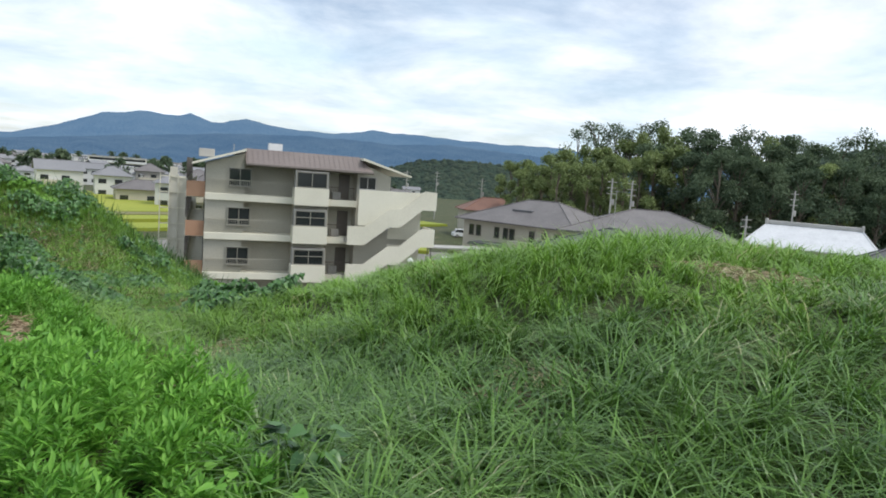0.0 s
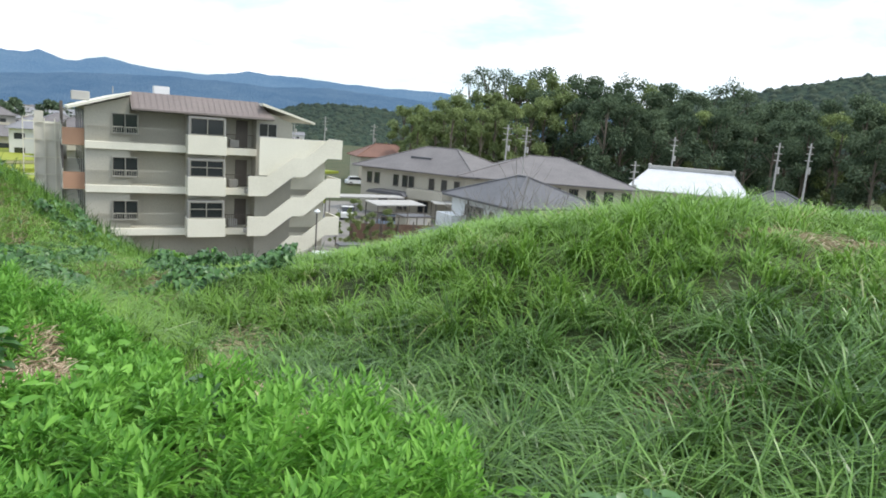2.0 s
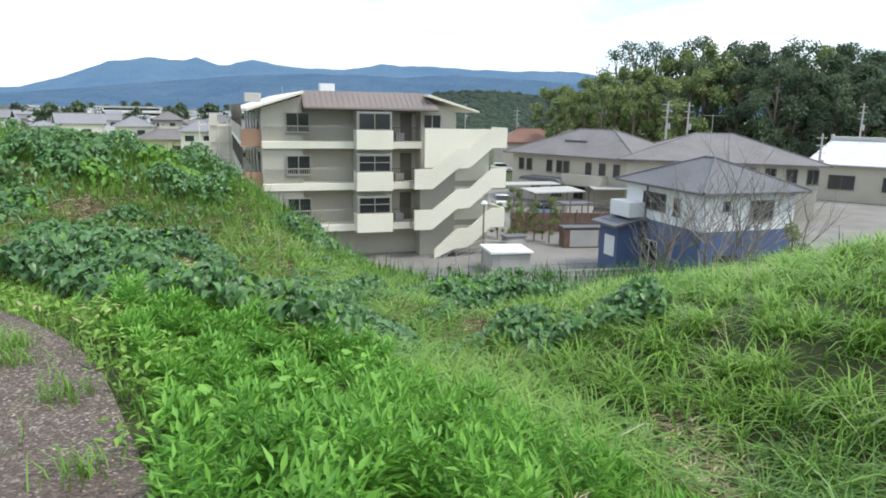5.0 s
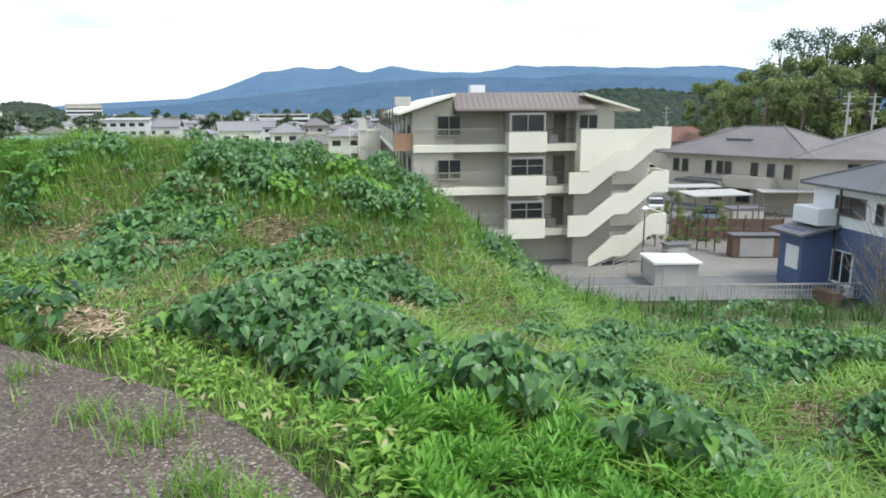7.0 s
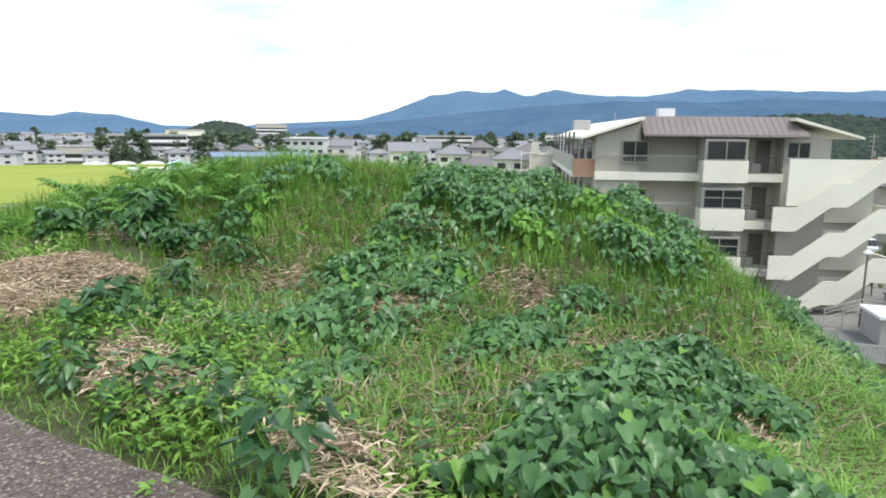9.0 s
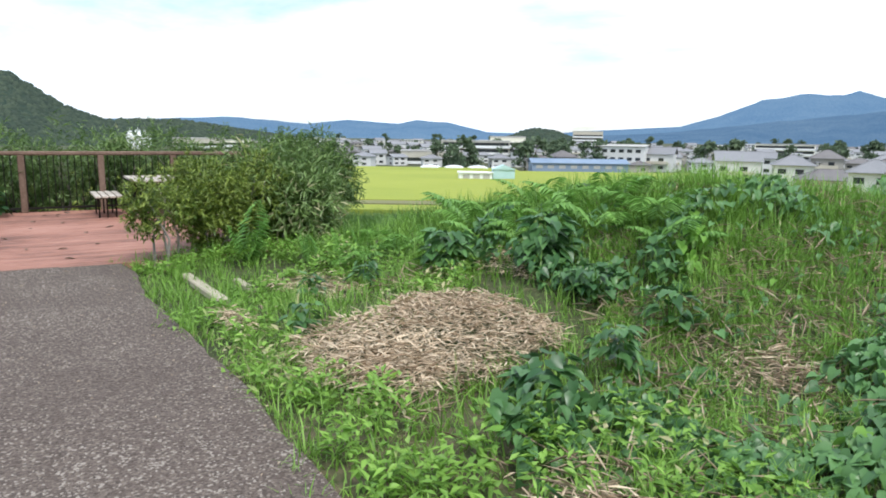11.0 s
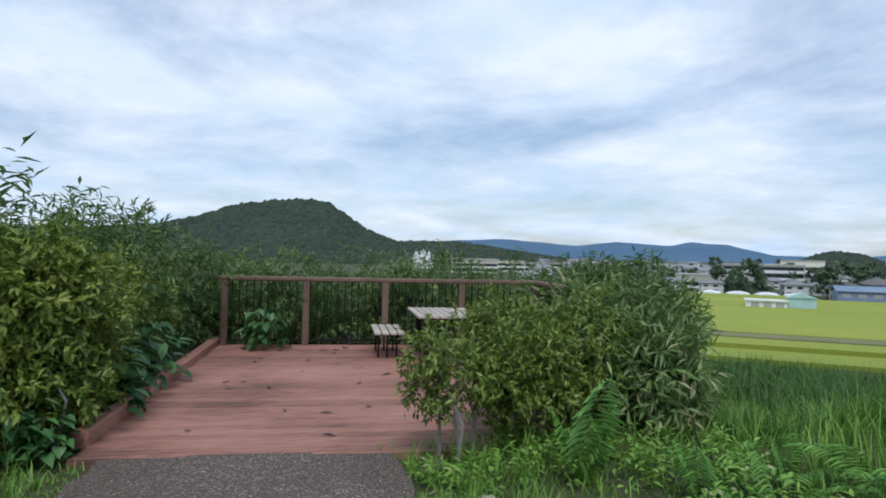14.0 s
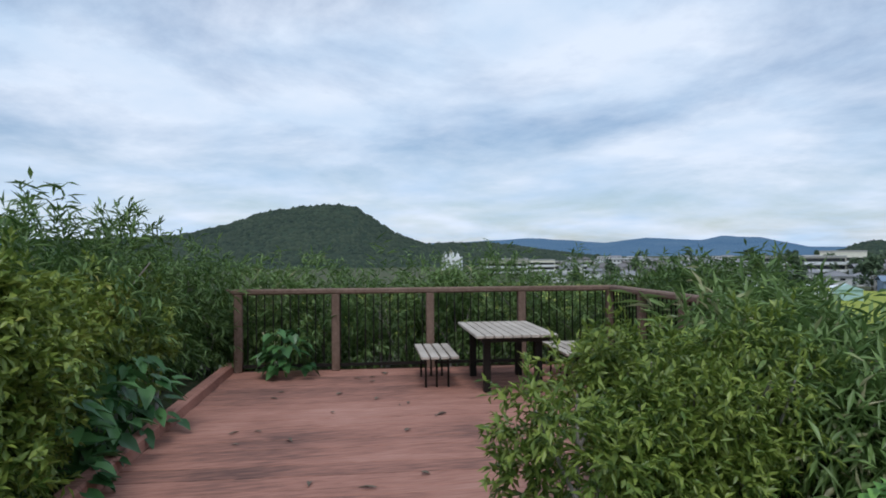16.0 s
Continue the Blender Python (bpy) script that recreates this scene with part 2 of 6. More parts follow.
M_BAMBOO = leaf_mat("bamboo_leaf", (0.060, 0.120, 0.030), (0.23, 0.335, 0.105), 0.32, 0.38, dry=(0.48, 0.45, 0.26), patch=0.9)
M_SHRUB = leaf_mat("shrub_leaf", (0.070, 0.130, 0.022), (0.33, 0.40, 0.080), 0.32, 0.36, dry=(0.46, 0.43, 0.12), patch=1.1)
M_FERN = leaf_mat("fern_frond", (0.09, 0.22, 0.03), (0.24, 0.44, 0.10), 0.3, 0.5, patch=0.8)
# leaf greens lifted and blued: distance haze painted into the colour
M_TREE = leaf_mat("hazed_forest_leaf", (0.066, 0.105, 0.062), (0.150, 0.205, 0.112), 0.28, 0.8, patch=0.12)
M_BAMTREE = leaf_mat("bamboo_grove_leaf", (0.155, 0.210, 0.078), (0.28, 0.345, 0.125), 0.25, 0.6, patch=0.12)
M_HILL = haze_mat("wooded_hill", (0.018, 0.030, 0.016), (0.070, 0.092, 0.048), 0.05, (0.020, 0.030, 0.038), 1.0, 6.0)
M_WOODS = leaf_mat("hazed_wood", (0.014, 0.026, 0.013), (0.050, 0.068, 0.034), 0.1, 1.0, patch=0.02)
# distance haze on the crowns, put in as a faint blue-grey emission
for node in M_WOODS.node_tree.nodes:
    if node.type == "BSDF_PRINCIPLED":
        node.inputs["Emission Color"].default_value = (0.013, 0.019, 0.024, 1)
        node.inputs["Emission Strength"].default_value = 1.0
# blue emission stands in for the air's haze before the mountains
M_MT1 = haze_mat("near_mountain", (0.010, 0.024, 0.026), (0.12, 0.14, 0.12), 0.02, (0.072, 0.140, 0.250), 1.0, 60.0)
M_MT2 = haze_mat("far_mountain", (0.02, 0.04, 0.05), (0.11, 0.135, 0.125), 0.014, (0.100, 0.185, 0.315), 1.0, 60.0)
M_TOWNWHITE = mat("pale_town_wall", (0.52, 0.52, 0.50), (0.72, 0.72, 0.70), 0.2, 0.85, 0.1, grain=6)
# roof greys lightened, so the haze over the town sits in the colour
M_TOWNROOF = mat("hazed_roof_tile", (0.17, 0.17, 0.18), (0.30, 0.30, 0.31), 0.3, 0.7, 0.4, grain=5)
M_WINBAR = mat("beige_grey_window_frame", (0.24, 0.23, 0.19), (0.34, 0.325, 0.275), 4, 0.6, 0.0)
M_MESH = mat("cream_mesh_sheeting", (0.58, 0.55, 0.46), (0.72, 0.69, 0.58), 1.0, 0.9, 0.2, grain=30)
M_OLDBAR = mat("lichen_grey_timber", (0.30, 0.26, 0.19), (0.50, 0.44, 0.34), 5, 0.9, 0.5, grain=40)

# ---- building blocks ----


def fast_mesh(name, verts, blocks):
    """A mesh from an array of points and arrays of faces, all faces of one array alike in their number of corners."""
    me = bpy.data.meshes.new(name)
    verts = np.asarray(verts, np.float32).reshape(-1, 3)
    me.vertices.add(len(verts))
    me.vertices.foreach_set("co", verts.ravel())
    loops = np.concatenate([np.asarray(f, np.int32).ravel() for f in blocks])
    totals = np.concatenate([np.full(len(f), np.shape(f)[1], np.int32) for f in blocks])
    starts = np.concatenate([[0], np.cumsum(totals)[:-1]]).astype(np.int32)
    me.loops.add(len(loops))
    me.loops.foreach_set("vertex_index", loops)
    me.polygons.add(len(totals))
    me.polygons.foreach_set("loop_start", starts)
    me.polygons.foreach_set("loop_total", totals)
    me.update(calc_edges=True)
    return me


def empty(name, m, label, category, group="", kind=""):
    ob = new(name)
    ob.matrix_basis = m
    ob.empty_display_size = 0.2
    return tagged(ob, label, category, group, kind)


def mesh_of(bm, name, material):
    me = bpy.data.meshes.new(name)
    bm.to_mesh(me)
    bm.free()
    me.materials.append(material)
    return me


def part(name, bm, material, parent=None, label=""):
    ob = new(name, mesh_of(bm, name, material) if isinstance(bm, bmesh.types.BMesh) else bm)
    if parent:
        ob.parent = parent
    return tagged(ob, label)


def stuff(name, me, material, label, category, kind="stuff", parent=None):
    me.materials.append(material)
    ob = new(name, me)
    if parent:
        ob.parent = parent
        return tagged(ob, label, kind=kind)
    return tagged(ob, label, category, kind=kind)


def box(x0, x1, y0, y1, z0, z1, bm=None, bevel=0.0):
    bm = bm or bmesh.new()
    made = bmesh.ops.create_cube(bm, size=1)["verts"]
    for v in made:
        v.co = ((x0 + x1) / 2 + v.co.x * (x1 - x0), (y0 + y1) / 2 + v.co.y * (y1 - y0), (z0 + z1) / 2 + v.co.z * (z1 - z0))
    if bevel:
        bmesh.ops.bevel(bm, geom=list({e for v in made for e in v.link_edges}), offset=bevel, segments=1, affect="EDGES")
    return bm


def prism(outline, y0, y1, bm=None):
    """An outline in x and z, drawn out from y0 to y1."""
    bm = bm or bmesh.new()
    a = [bm.verts.new((x, y0, z)) for x, z in outline]
    b = [bm.verts.new((x, y1, z)) for x, z in outline]
    bm.faces.new(a)
    bm.faces.new(b[::-1])
    for i in range(len(a)):
        j = (i + 1) % len(a)
        bm.faces.new((a[j], a[i], b[i], b[j]))
    bmesh.ops.recalc_face_normals(bm, faces=bm.faces)
    return bm


def tube(points, radii, sides=6, bm=None):
    """A tapering tube along a line of points."""
    bm = bm or bmesh.new()
    rings = []
    pts = [Vector(p) for p in points]
    for i, p in enumerate(pts):
        d = (pts[min(i + 1, len(pts) - 1)] - pts[max(i - 1, 0)]).normalized()
        a = d.orthogonal().normalized()
        b = d.cross(a)
        rings.append([bm.verts.new(p + (a * math.cos(k * math.tau / sides) + b * math.sin(k * math.tau / sides)) * radii[i]) for k in range(sides)])
    for r, s in zip(rings, rings[1:]):
        for k in range(sides):
            bm.faces.new((r[k], r[(k + 1) % sides], s[(k + 1) % sides], s[k]))
    bm.faces.new(rings[0][::-1])
    bm.faces.new(rings[-1])
    return bm


def hip_roof(w, d, z, rise, over=0.5, thick=0.14, ridge=None, bm=None):
    """A hipped roof over a plan from (0, 0) to (w, d), its eaves at z."""
    bm = bm or bmesh.new()
    x0, x1, y0, y1 = -over, w + over, -over, d + over
    run = min(x1 - x0, y1 - y0) / 2 if ridge is None else ridge
    if x1 - x0 >= y1 - y0:
        top = [(x0 + run, (y0 + y1) / 2), (x1 - run, (y0 + y1) / 2)]
        if top[1][0] - top[0][0] < 0.3:
            top = [((x0 + x1) / 2 - 0.15, (y0 + y1) / 2), ((x0 + x1) / 2 + 0.15, (y0 + y1) / 2)]
        sides = [(0, 1, 5, 4), (1, 2, 5), (2, 3, 4, 5), (3, 0, 4)]
    else:
        top = [((x0 + x1) / 2, y0 + run), ((x0 + x1) / 2, y1 - run)]
        if top[1][1] - top[0][1] < 0.3:
            top = [((x0 + x1) / 2, (y0 + y1) / 2 - 0.15), ((x0 + x1) / 2, (y0 + y1) / 2 + 0.15)]
        sides = [(0, 1, 4), (1, 2, 5, 4), (2, 3, 5), (3, 0, 4, 5)]
    e = [bm.verts.new((x, y, z)) for x, y in ((x0, y0), (x1, y0), (x1, y1), (x0, y1))]
    t = [bm.verts.new((x, y, z + rise)) for x, y in top]
    u = [bm.verts.new((v.co.x, v.co.y, z - thick)) for v in e]
    pts = e + t
    for s in sides:
        bm.faces.new([pts[i] for i in s])
    for i in range(4):
        bm.faces.new((u[i], u[(i + 1) % 4], e[(i + 1) % 4], e[i]))
    bm.faces.new(u[::-1])
    # ridge and hip caps
    for a, b in ((4, 5), (0, 4), (3, 4) if x1 - x0 >= y1 - y0 else (1, 4), (1, 5) if x1 - x0 >= y1 - y0 else (3, 5), (2, 5)):
        tube([pts[a].co + Vector((0, 0, 0.02)), pts[b].co + Vector((0, 0, 0.02))], [0.09, 0.09], 5, bm)
    return bm


def gable_roof(w, d, z, rise, over=0.5, thick=0.14):
    """A gabled roof with its ridge along x."""
    y0, y1, m = -over, d + over, d / 2
    bm = bmesh.new()
    for sx in (0,):
        prof = [(y0, z), (m, z + rise), (y1, z), (y1, z - thick), (m, z + rise - thick), (y0, z - thick)]
        a = [bm.verts.new((-over, y, h)) for y, h in prof]
        b = [bm.verts.new((w + over, y, h)) for y, h in prof]
        for q in (a, b):
            bm.faces.new((q[0], q[1], q[4], q[5]))
            bm.faces.new((q[1], q[2], q[3], q[4]))
        for i in range(6):
            j = (i + 1) % 6
            bm.faces.new((a[i], a[j], b[j], b[i]))
    bmesh.ops.recalc_face_normals(bm, faces=bm.faces)
    tube([(-over, m, z + rise + 0.03), (w + over, m, z + rise + 0.03)], [0.11, 0.11], 5, bm)
    return bm


def window(parent, x0, x1, z0, z1, y=0.0, depth=0.09, frame_m=None, sashes=2, sill=True, lintel=None, turn=None):
    """A window in a wall that faces -y: frame, panes, sill. turn: a pose for walls that face another way."""
    f = frame_m or M_ALU
    t = 0.05
    bm = box(x0, x1, y - depth, y + 0.02, z1 - t, z1)
    box(x0, x1, y - depth, y + 0.02, z0, z0 + t, bm)
    for i in range(sashes + 1):
        cx = x0 + t / 2 + (x1 - x0 - t) * i / sashes
        box(cx - t / 2, cx + t / 2, y - depth, y + 0.02, z0 + t, z1 - t, bm)
    if lintel:
        box(x0, x1, y - depth, y + 0.02, lintel - t / 2, lintel + t / 2, bm)
    if turn:
        bm.transform(turn)
    w = part("window", bm, f, parent)
    for i in range(sashes):
        a = x0 + t + (x1 - x0 - t) * i / sashes
        b = x0 + (x1 - x0 - t) * (i + 1) / sashes
        bm = box(a, b, y - 0.035, y - 0.012, z0 + t, z1 - t)
        if turn:
            bm.transform(turn)
        part("pane", bm, M_GLASS, w)
    if sill:
        bm = box(x0 - 0.05, x1 + 0.05, y - depth - 0.06, y, z0 - 0.05, z0)
        if turn:
            bm.transform(turn)
        part("sill", bm, f, w)
    return w


# ---- the lie of the land ----
BUMPS = [(1.06, -12.3, 15.1, 3.95, 1.75, 0.22), (0.80, 3.7, 8.2, 3.9, 2.9, 0.02), (-1.12, -4.19, 13.68, 2.35, 4.0, 1.30), (-0.98, -2.46, 7.47, 1.22, 3.2, 0.67)]
PLAIN = -9.2
EDGE = [(6.0, -2.6), (2.0, -0.1), (-1.0, 1.45), (-3.0, 2.95), (-4.4, 4.22), (-5.02, 5.2), (-5.55, 6.0), (-6.3, 7.1), (-6.8, 7.6), (-7.4, 8.02), (-8.1, 8.36), (-9.1, 8.68), (-11.0, 8.90), (-13.8, 9.20), (-16.0, 9.30), (-17.85, 9.50)]
EDGE_X = np.array([p[0] for p in EDGE][::-1])
EDGE_Y = np.array([p[1] for p in EDGE][::-1])


def lands(x, y):
    """The height of the ground, for arrays."""
    x, y = np.asarray(x, float), np.asarray(y, float)
    z = np.full(np.broadcast(x, y).shape, 0.0)
    for a, cx, cy, sx, sy, th in BUMPS:
        c, s = math.cos(th), math.sin(th)
        u, v = (x - cx) * c + (y - cy) * s, -(x - cx) * s + (y - cy) * c
        z = z + a * np.exp(-0.5 * (np.abs(u / sx) ** (3.0 if a > 0.9 else 2.0) + (v / sy) ** 2))
    # flat under the path and the deck
    ey = np.interp(x, EDGE_X, EDGE_Y)
    k = np.clip((y - ey) / 0.9, 0, 1)
    z = z * (k * k * (3 - 2 * k))
    dx, dy = np.maximum(-25.2 - x, 0), np.maximum(y - 12.1 - 5.1 * np.exp(-((x + 11.8) / 4.6) ** 4), 0)
    s = np.clip(np.hypot(dx, dy) / 23.0, 0, 1)
    drop = s * s * (3 - 2 * s) * 0.35 + s * 0.65
    z = z * (1 - s) + PLAIN * drop
    # a grassy shoulder beyond the deck's corner
    q, az = np.hypot(x + 14, y - 8.5), np.degrees(np.arctan2(-(x + 14), y - 8.5))
    sh = -0.03 - 0.11 * np.maximum(q - 6, 0) - 0.8 * np.maximum(q - 17, 0) - 0.12 * np.maximum(38 - az, 0) - 0.2 * np.maximum(az - 78, 0)
    z = np.where(y > 12.2, np.maximum(z, sh), z)
    z = z + 0.05 * np.sin(1.7 * x + 0.6 * y) * np.sin(1.3 * y - 0.4 * x) * k * (1 - s)
    return z


def land(x, y):
    return float(lands(np.array([x]), np.array([y]))[0])


def lines(lo, hi, step, far, grow=1.16):
    a = list(np.arange(lo, hi + step / 2, step))
    d, v = step, a[-1]
    while v < far:
        d *= grow
        v += d
        a.append(v)
    d, v, b = step, a[0], []
    while v > -far:
        d *= grow
        v -= d
        b.append(v)
    return np.array(b[::-1] + a)


gx, gy = lines(-30, 9, 0.21, 4700), lines(-4, 20, 0.21, 4700)
GX, GY = np.meshgrid(gx, gy)
GZ = lands(GX, GY) - 0.02
ni, nj = len(gy), len(gx)
idx = np.arange(ni * nj).reshape(ni, nj)
quads = np.stack([idx[:-1, :-1], idx[:-1, 1:], idx[1:, 1:], idx[1:, :-1]], -1).reshape(-1, 4)
ground = stuff("ground", fast_mesh("ground", np.stack([GX, GY, GZ], -1), [quads]), M_SOIL, "brown-green earth of a weedy hilltop and plain", "ground", "structure")
ground.data.polygons.foreach_set("use_smooth", np.ones(len(ground.data.polygons), bool))

# the paved path, a slab with a worn uneven right edge
rng = np.random.default_rng(4)
xs = np.linspace(6.0, -18.35, 130)
ey = np.interp(xs, EDGE_X, EDGE_Y) + np.convolve(rng.normal(0, 0.035, 130), np.ones(3) / 3, "same")
ey[-4:] = 9.5
slope = np.convolve(np.pad(np.gradient(np.interp(xs, EDGE_X, EDGE_Y), xs), 10, "edge"), np.ones(21) / 21, "valid")
wide = 2.3
ly = np.interp(xs, EDGE_X, EDGE_Y) - wide * np.sqrt(1 + slope ** 2)
ly = np.where(xs < -14, np.interp(xs, [-18.4, -14], [7.32, 6.9]), ly) + np.convolve(rng.normal(0, 0.08, 130), np.ones(3) / 3, "same")
ly[-3:] = 7.35
bm = bmesh.new()
rows_ = [[bm.verts.new((x, a, 0.045)), bm.verts.new((x, (a * 2 + b) / 3, 0.052)), bm.verts.new((x, (a + b * 2) / 3, 0.052)), bm.verts.new((x, b, 0.045)), bm.verts.new((x, b, -0.06)), bm.verts.new((x, a, -0.06))] for x, a, b in zip(xs, ly, ey)]
for r, s in zip(rows_, rows_[1:]):
    for i in range(6):
        j = (i + 1) % 6
        bm.faces.new((r[i], r[j], s[j], s[i]))
bmesh.ops.recalc_face_normals(bm, faces=bm.faces)
path = part("pavement", bm, M_PAVE)
tagged(path, "grey-brown pebbly asphalt footpath with ragged grassy edge", "path", kind="structure")

# ---- far land: hills, mountains ----


def ridge(name, profile, dist, material, depth, rough, label, base=PLAIN - 2, rows=14, lo=None, eye=(-7.0, 6.0), seed=1, step=0.25, crag=0.0):
    """A long ridge: its skyline by azimuth (degrees to the left of +y) and slope above the eye."""
    az = np.arange(profile[0][0], profile[-1][0] + 1e-6, step)
    tops = np.interp(az, [p[0] for p in profile], [p[1] for p in profile]) * dist + 1.5
    verts, n = [], len(az)
    for i in range(rows + 3):
        f = min(i / rows, 1.0)
        back = max(i - rows, 0)
        for j in range(n):
            a = radians(az[j])
            r = dist - depth * (1 - f) + back * depth * 0.35
            q = noise.fractal(Vector((az[j] * 0.55 + seed * 7, f * 3.0, seed)), 1.0, 2.0, 5)
            q2 = noise.noise(Vector((az[j] * 6.1, f * 19, seed)))
            z = base + (tops[j] - base) * (f ** 1.15) - back * (tops[j] - base) * 0.3
            lump = (q * rough * math.sin(math.pi * min(f, 0.93)) + q2 * crag) * (tops[j] - base)
            verts.append((eye[0] - math.sin(a) * (r + lump * 1.5), eye[1] + math.cos(a) * (r + lump * 1.5), max(z + lump, base)))
    ix = np.arange(len(verts)).reshape(rows + 3, n)
    qd = np.stack([ix[:-1, :-1], ix[1:, :-1], ix[1:, 1:], ix[:-1, 1:]], -1).reshape(-1, 4)
    ob = stuff(name, fast_mesh(name, verts, [qd]), material, label, "mountain", "structure")
    ob.data.polygons.foreach_set("use_smooth", np.ones(len(qd), bool))
    return ob


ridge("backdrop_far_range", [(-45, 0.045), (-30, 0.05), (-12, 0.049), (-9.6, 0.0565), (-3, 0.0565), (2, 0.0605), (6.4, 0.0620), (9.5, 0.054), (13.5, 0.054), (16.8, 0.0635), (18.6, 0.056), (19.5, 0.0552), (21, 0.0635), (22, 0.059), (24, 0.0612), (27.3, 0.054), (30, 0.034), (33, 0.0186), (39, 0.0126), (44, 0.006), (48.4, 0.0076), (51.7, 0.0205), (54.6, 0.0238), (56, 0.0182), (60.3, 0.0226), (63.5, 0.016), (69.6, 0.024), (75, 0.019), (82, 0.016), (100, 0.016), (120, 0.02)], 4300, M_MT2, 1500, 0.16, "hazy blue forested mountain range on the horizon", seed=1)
ridge("backdrop_near_range", [(-45, 0.03), (-12, 0.037), (-5, 0.045), (0, 0.050), (5, 0.044), (9, 0.047), (13, 0.046), (18, 0.041), (24, 0.030), (30, 0.018), (34, 0.010), (40, 0.004)], 3300, M_MT1, 1200, 0.22, "hazy blue-green wooded lower mountains", seed=3)
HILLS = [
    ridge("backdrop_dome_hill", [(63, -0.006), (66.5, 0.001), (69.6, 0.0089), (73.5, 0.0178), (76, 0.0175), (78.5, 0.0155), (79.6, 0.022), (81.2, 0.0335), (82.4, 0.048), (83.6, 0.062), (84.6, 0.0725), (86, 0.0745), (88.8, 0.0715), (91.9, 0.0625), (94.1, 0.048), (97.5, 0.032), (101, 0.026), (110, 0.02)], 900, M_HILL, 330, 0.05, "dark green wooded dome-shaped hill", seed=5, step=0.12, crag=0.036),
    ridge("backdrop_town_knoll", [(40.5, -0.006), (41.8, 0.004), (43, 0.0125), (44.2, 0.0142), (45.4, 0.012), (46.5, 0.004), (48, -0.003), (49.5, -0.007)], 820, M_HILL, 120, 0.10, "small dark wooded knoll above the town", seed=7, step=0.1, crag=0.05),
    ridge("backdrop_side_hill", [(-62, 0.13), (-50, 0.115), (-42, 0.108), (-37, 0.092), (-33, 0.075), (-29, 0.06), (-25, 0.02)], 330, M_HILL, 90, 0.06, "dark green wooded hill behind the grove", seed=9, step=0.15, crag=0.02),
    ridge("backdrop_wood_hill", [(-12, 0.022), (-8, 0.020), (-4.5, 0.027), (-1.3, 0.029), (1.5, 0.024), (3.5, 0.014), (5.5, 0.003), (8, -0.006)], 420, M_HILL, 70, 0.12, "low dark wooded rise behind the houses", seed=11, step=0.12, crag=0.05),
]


def woods(hill, n, size, seed, name, label):
    """Tree crowns all over a wooded hill, each a small uneven lump."""
    r = np.random.default_rng(seed)
    v = np.empty(len(hill.data.vertices) * 3, np.float32)
    hill.data.vertices.foreach_get("co", v)
    v = v.reshape(-1, 3)
    f = np.empty(len(hill.data.polygons) * 4, np.int32)
    hill.data.polygons.foreach_get("vertices", f)
    c = v[f.reshape(-1, 4)]
    area = np.linalg.norm(np.cross(c[:, 2] - c[:, 0], c[:, 3] - c[:, 1]), axis=1) * np.where(c[:, :, 2].mean(1) > PLAIN + 1, 1.0, 0.0)
    k = r.choice(len(c), n, p=area / area.sum())
    a, b = r.random((n, 1)), r.random((n, 1))
    p = (c[k, 0] * (1 - a) + c[k, 1] * a) * (1 - b) + (c[k, 3] * (1 - a) + c[k, 2] * a) * b
    rings = [(0.0, 0.95), (0.5, 0.9)]
    s = size * r.uniform(0.55, 1.25, n)
    vs = []
    for h, w in rings:
        for j in range(5):
            t = j * math.tau / 5 + h * 2
            q = w * r.uniform(0.75, 1.2, n) * s * 0.62
            vs.append(p + np.stack([np.cos(t) * q, np.sin(t) * q, (h + r.normal(0, 0.07, n)) * s - 0.55 * s], -1))
    vs.append(p + np.stack([0 * s, 0 * s, s * 0.36], -1))
    base = np.arange(n)[:, None] * 11
    qd = np.concatenate([base + np.array([j, (j + 1) % 5, 5 + (j + 1) % 5, 5 + j]) for j in range(5)])
    tr = np.concatenate([base + np.array([5 + j, 5 + (j + 1) % 5, 10]) for j in range(5)])
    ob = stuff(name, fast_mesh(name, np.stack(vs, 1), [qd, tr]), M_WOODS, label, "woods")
    return ob


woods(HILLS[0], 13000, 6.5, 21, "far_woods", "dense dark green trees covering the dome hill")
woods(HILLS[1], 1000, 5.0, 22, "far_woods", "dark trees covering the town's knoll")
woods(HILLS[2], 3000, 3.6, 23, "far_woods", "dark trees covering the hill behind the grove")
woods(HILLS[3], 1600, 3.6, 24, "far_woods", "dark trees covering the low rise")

# ---- rice fields and plain ----
FAZ = 52.0
FIELD = pose(-7, 6, PLAIN, 0, 0, FAZ)


def field(x0, x1, y0, y1, tall, name, material, label, m=FIELD, seed=0):
    nx, ny = max(int((x1 - x0) / 2.5), 2), max(int((y1 - y0) / 2.5), 2)
    bm = bmesh.new()
    bmesh.ops.create_grid(bm, x_segments=nx, y_segments=ny, size=0.5)
    for v in bm.verts:
        edge = abs(v.co.x) > 0.499 or abs(v.co.y) > 0.499
        x, y = (x0 + x1) / 2 + v.co.x * (x1 - x0), (y0 + y1) / 2 + v.co.y * (y1 - y0)
        v.co = (x, y, tall + (0 if edge else 0.12 * noise.noise(Vector((x * 0.4, y * 0.4, seed)))))
    low = bmesh.ops.extrude_edge_only(bm, edges=[e for e in bm.edges if e.is_boundary])["geom"]
    for v in low:
        if isinstance(v, bmesh.types.BMVert):
            v.co.z = -0.3
    ob = part(name, bm, material)
    ob.matrix_basis = m
    tagged(ob, label, "field", kind="stuff")
    return ob


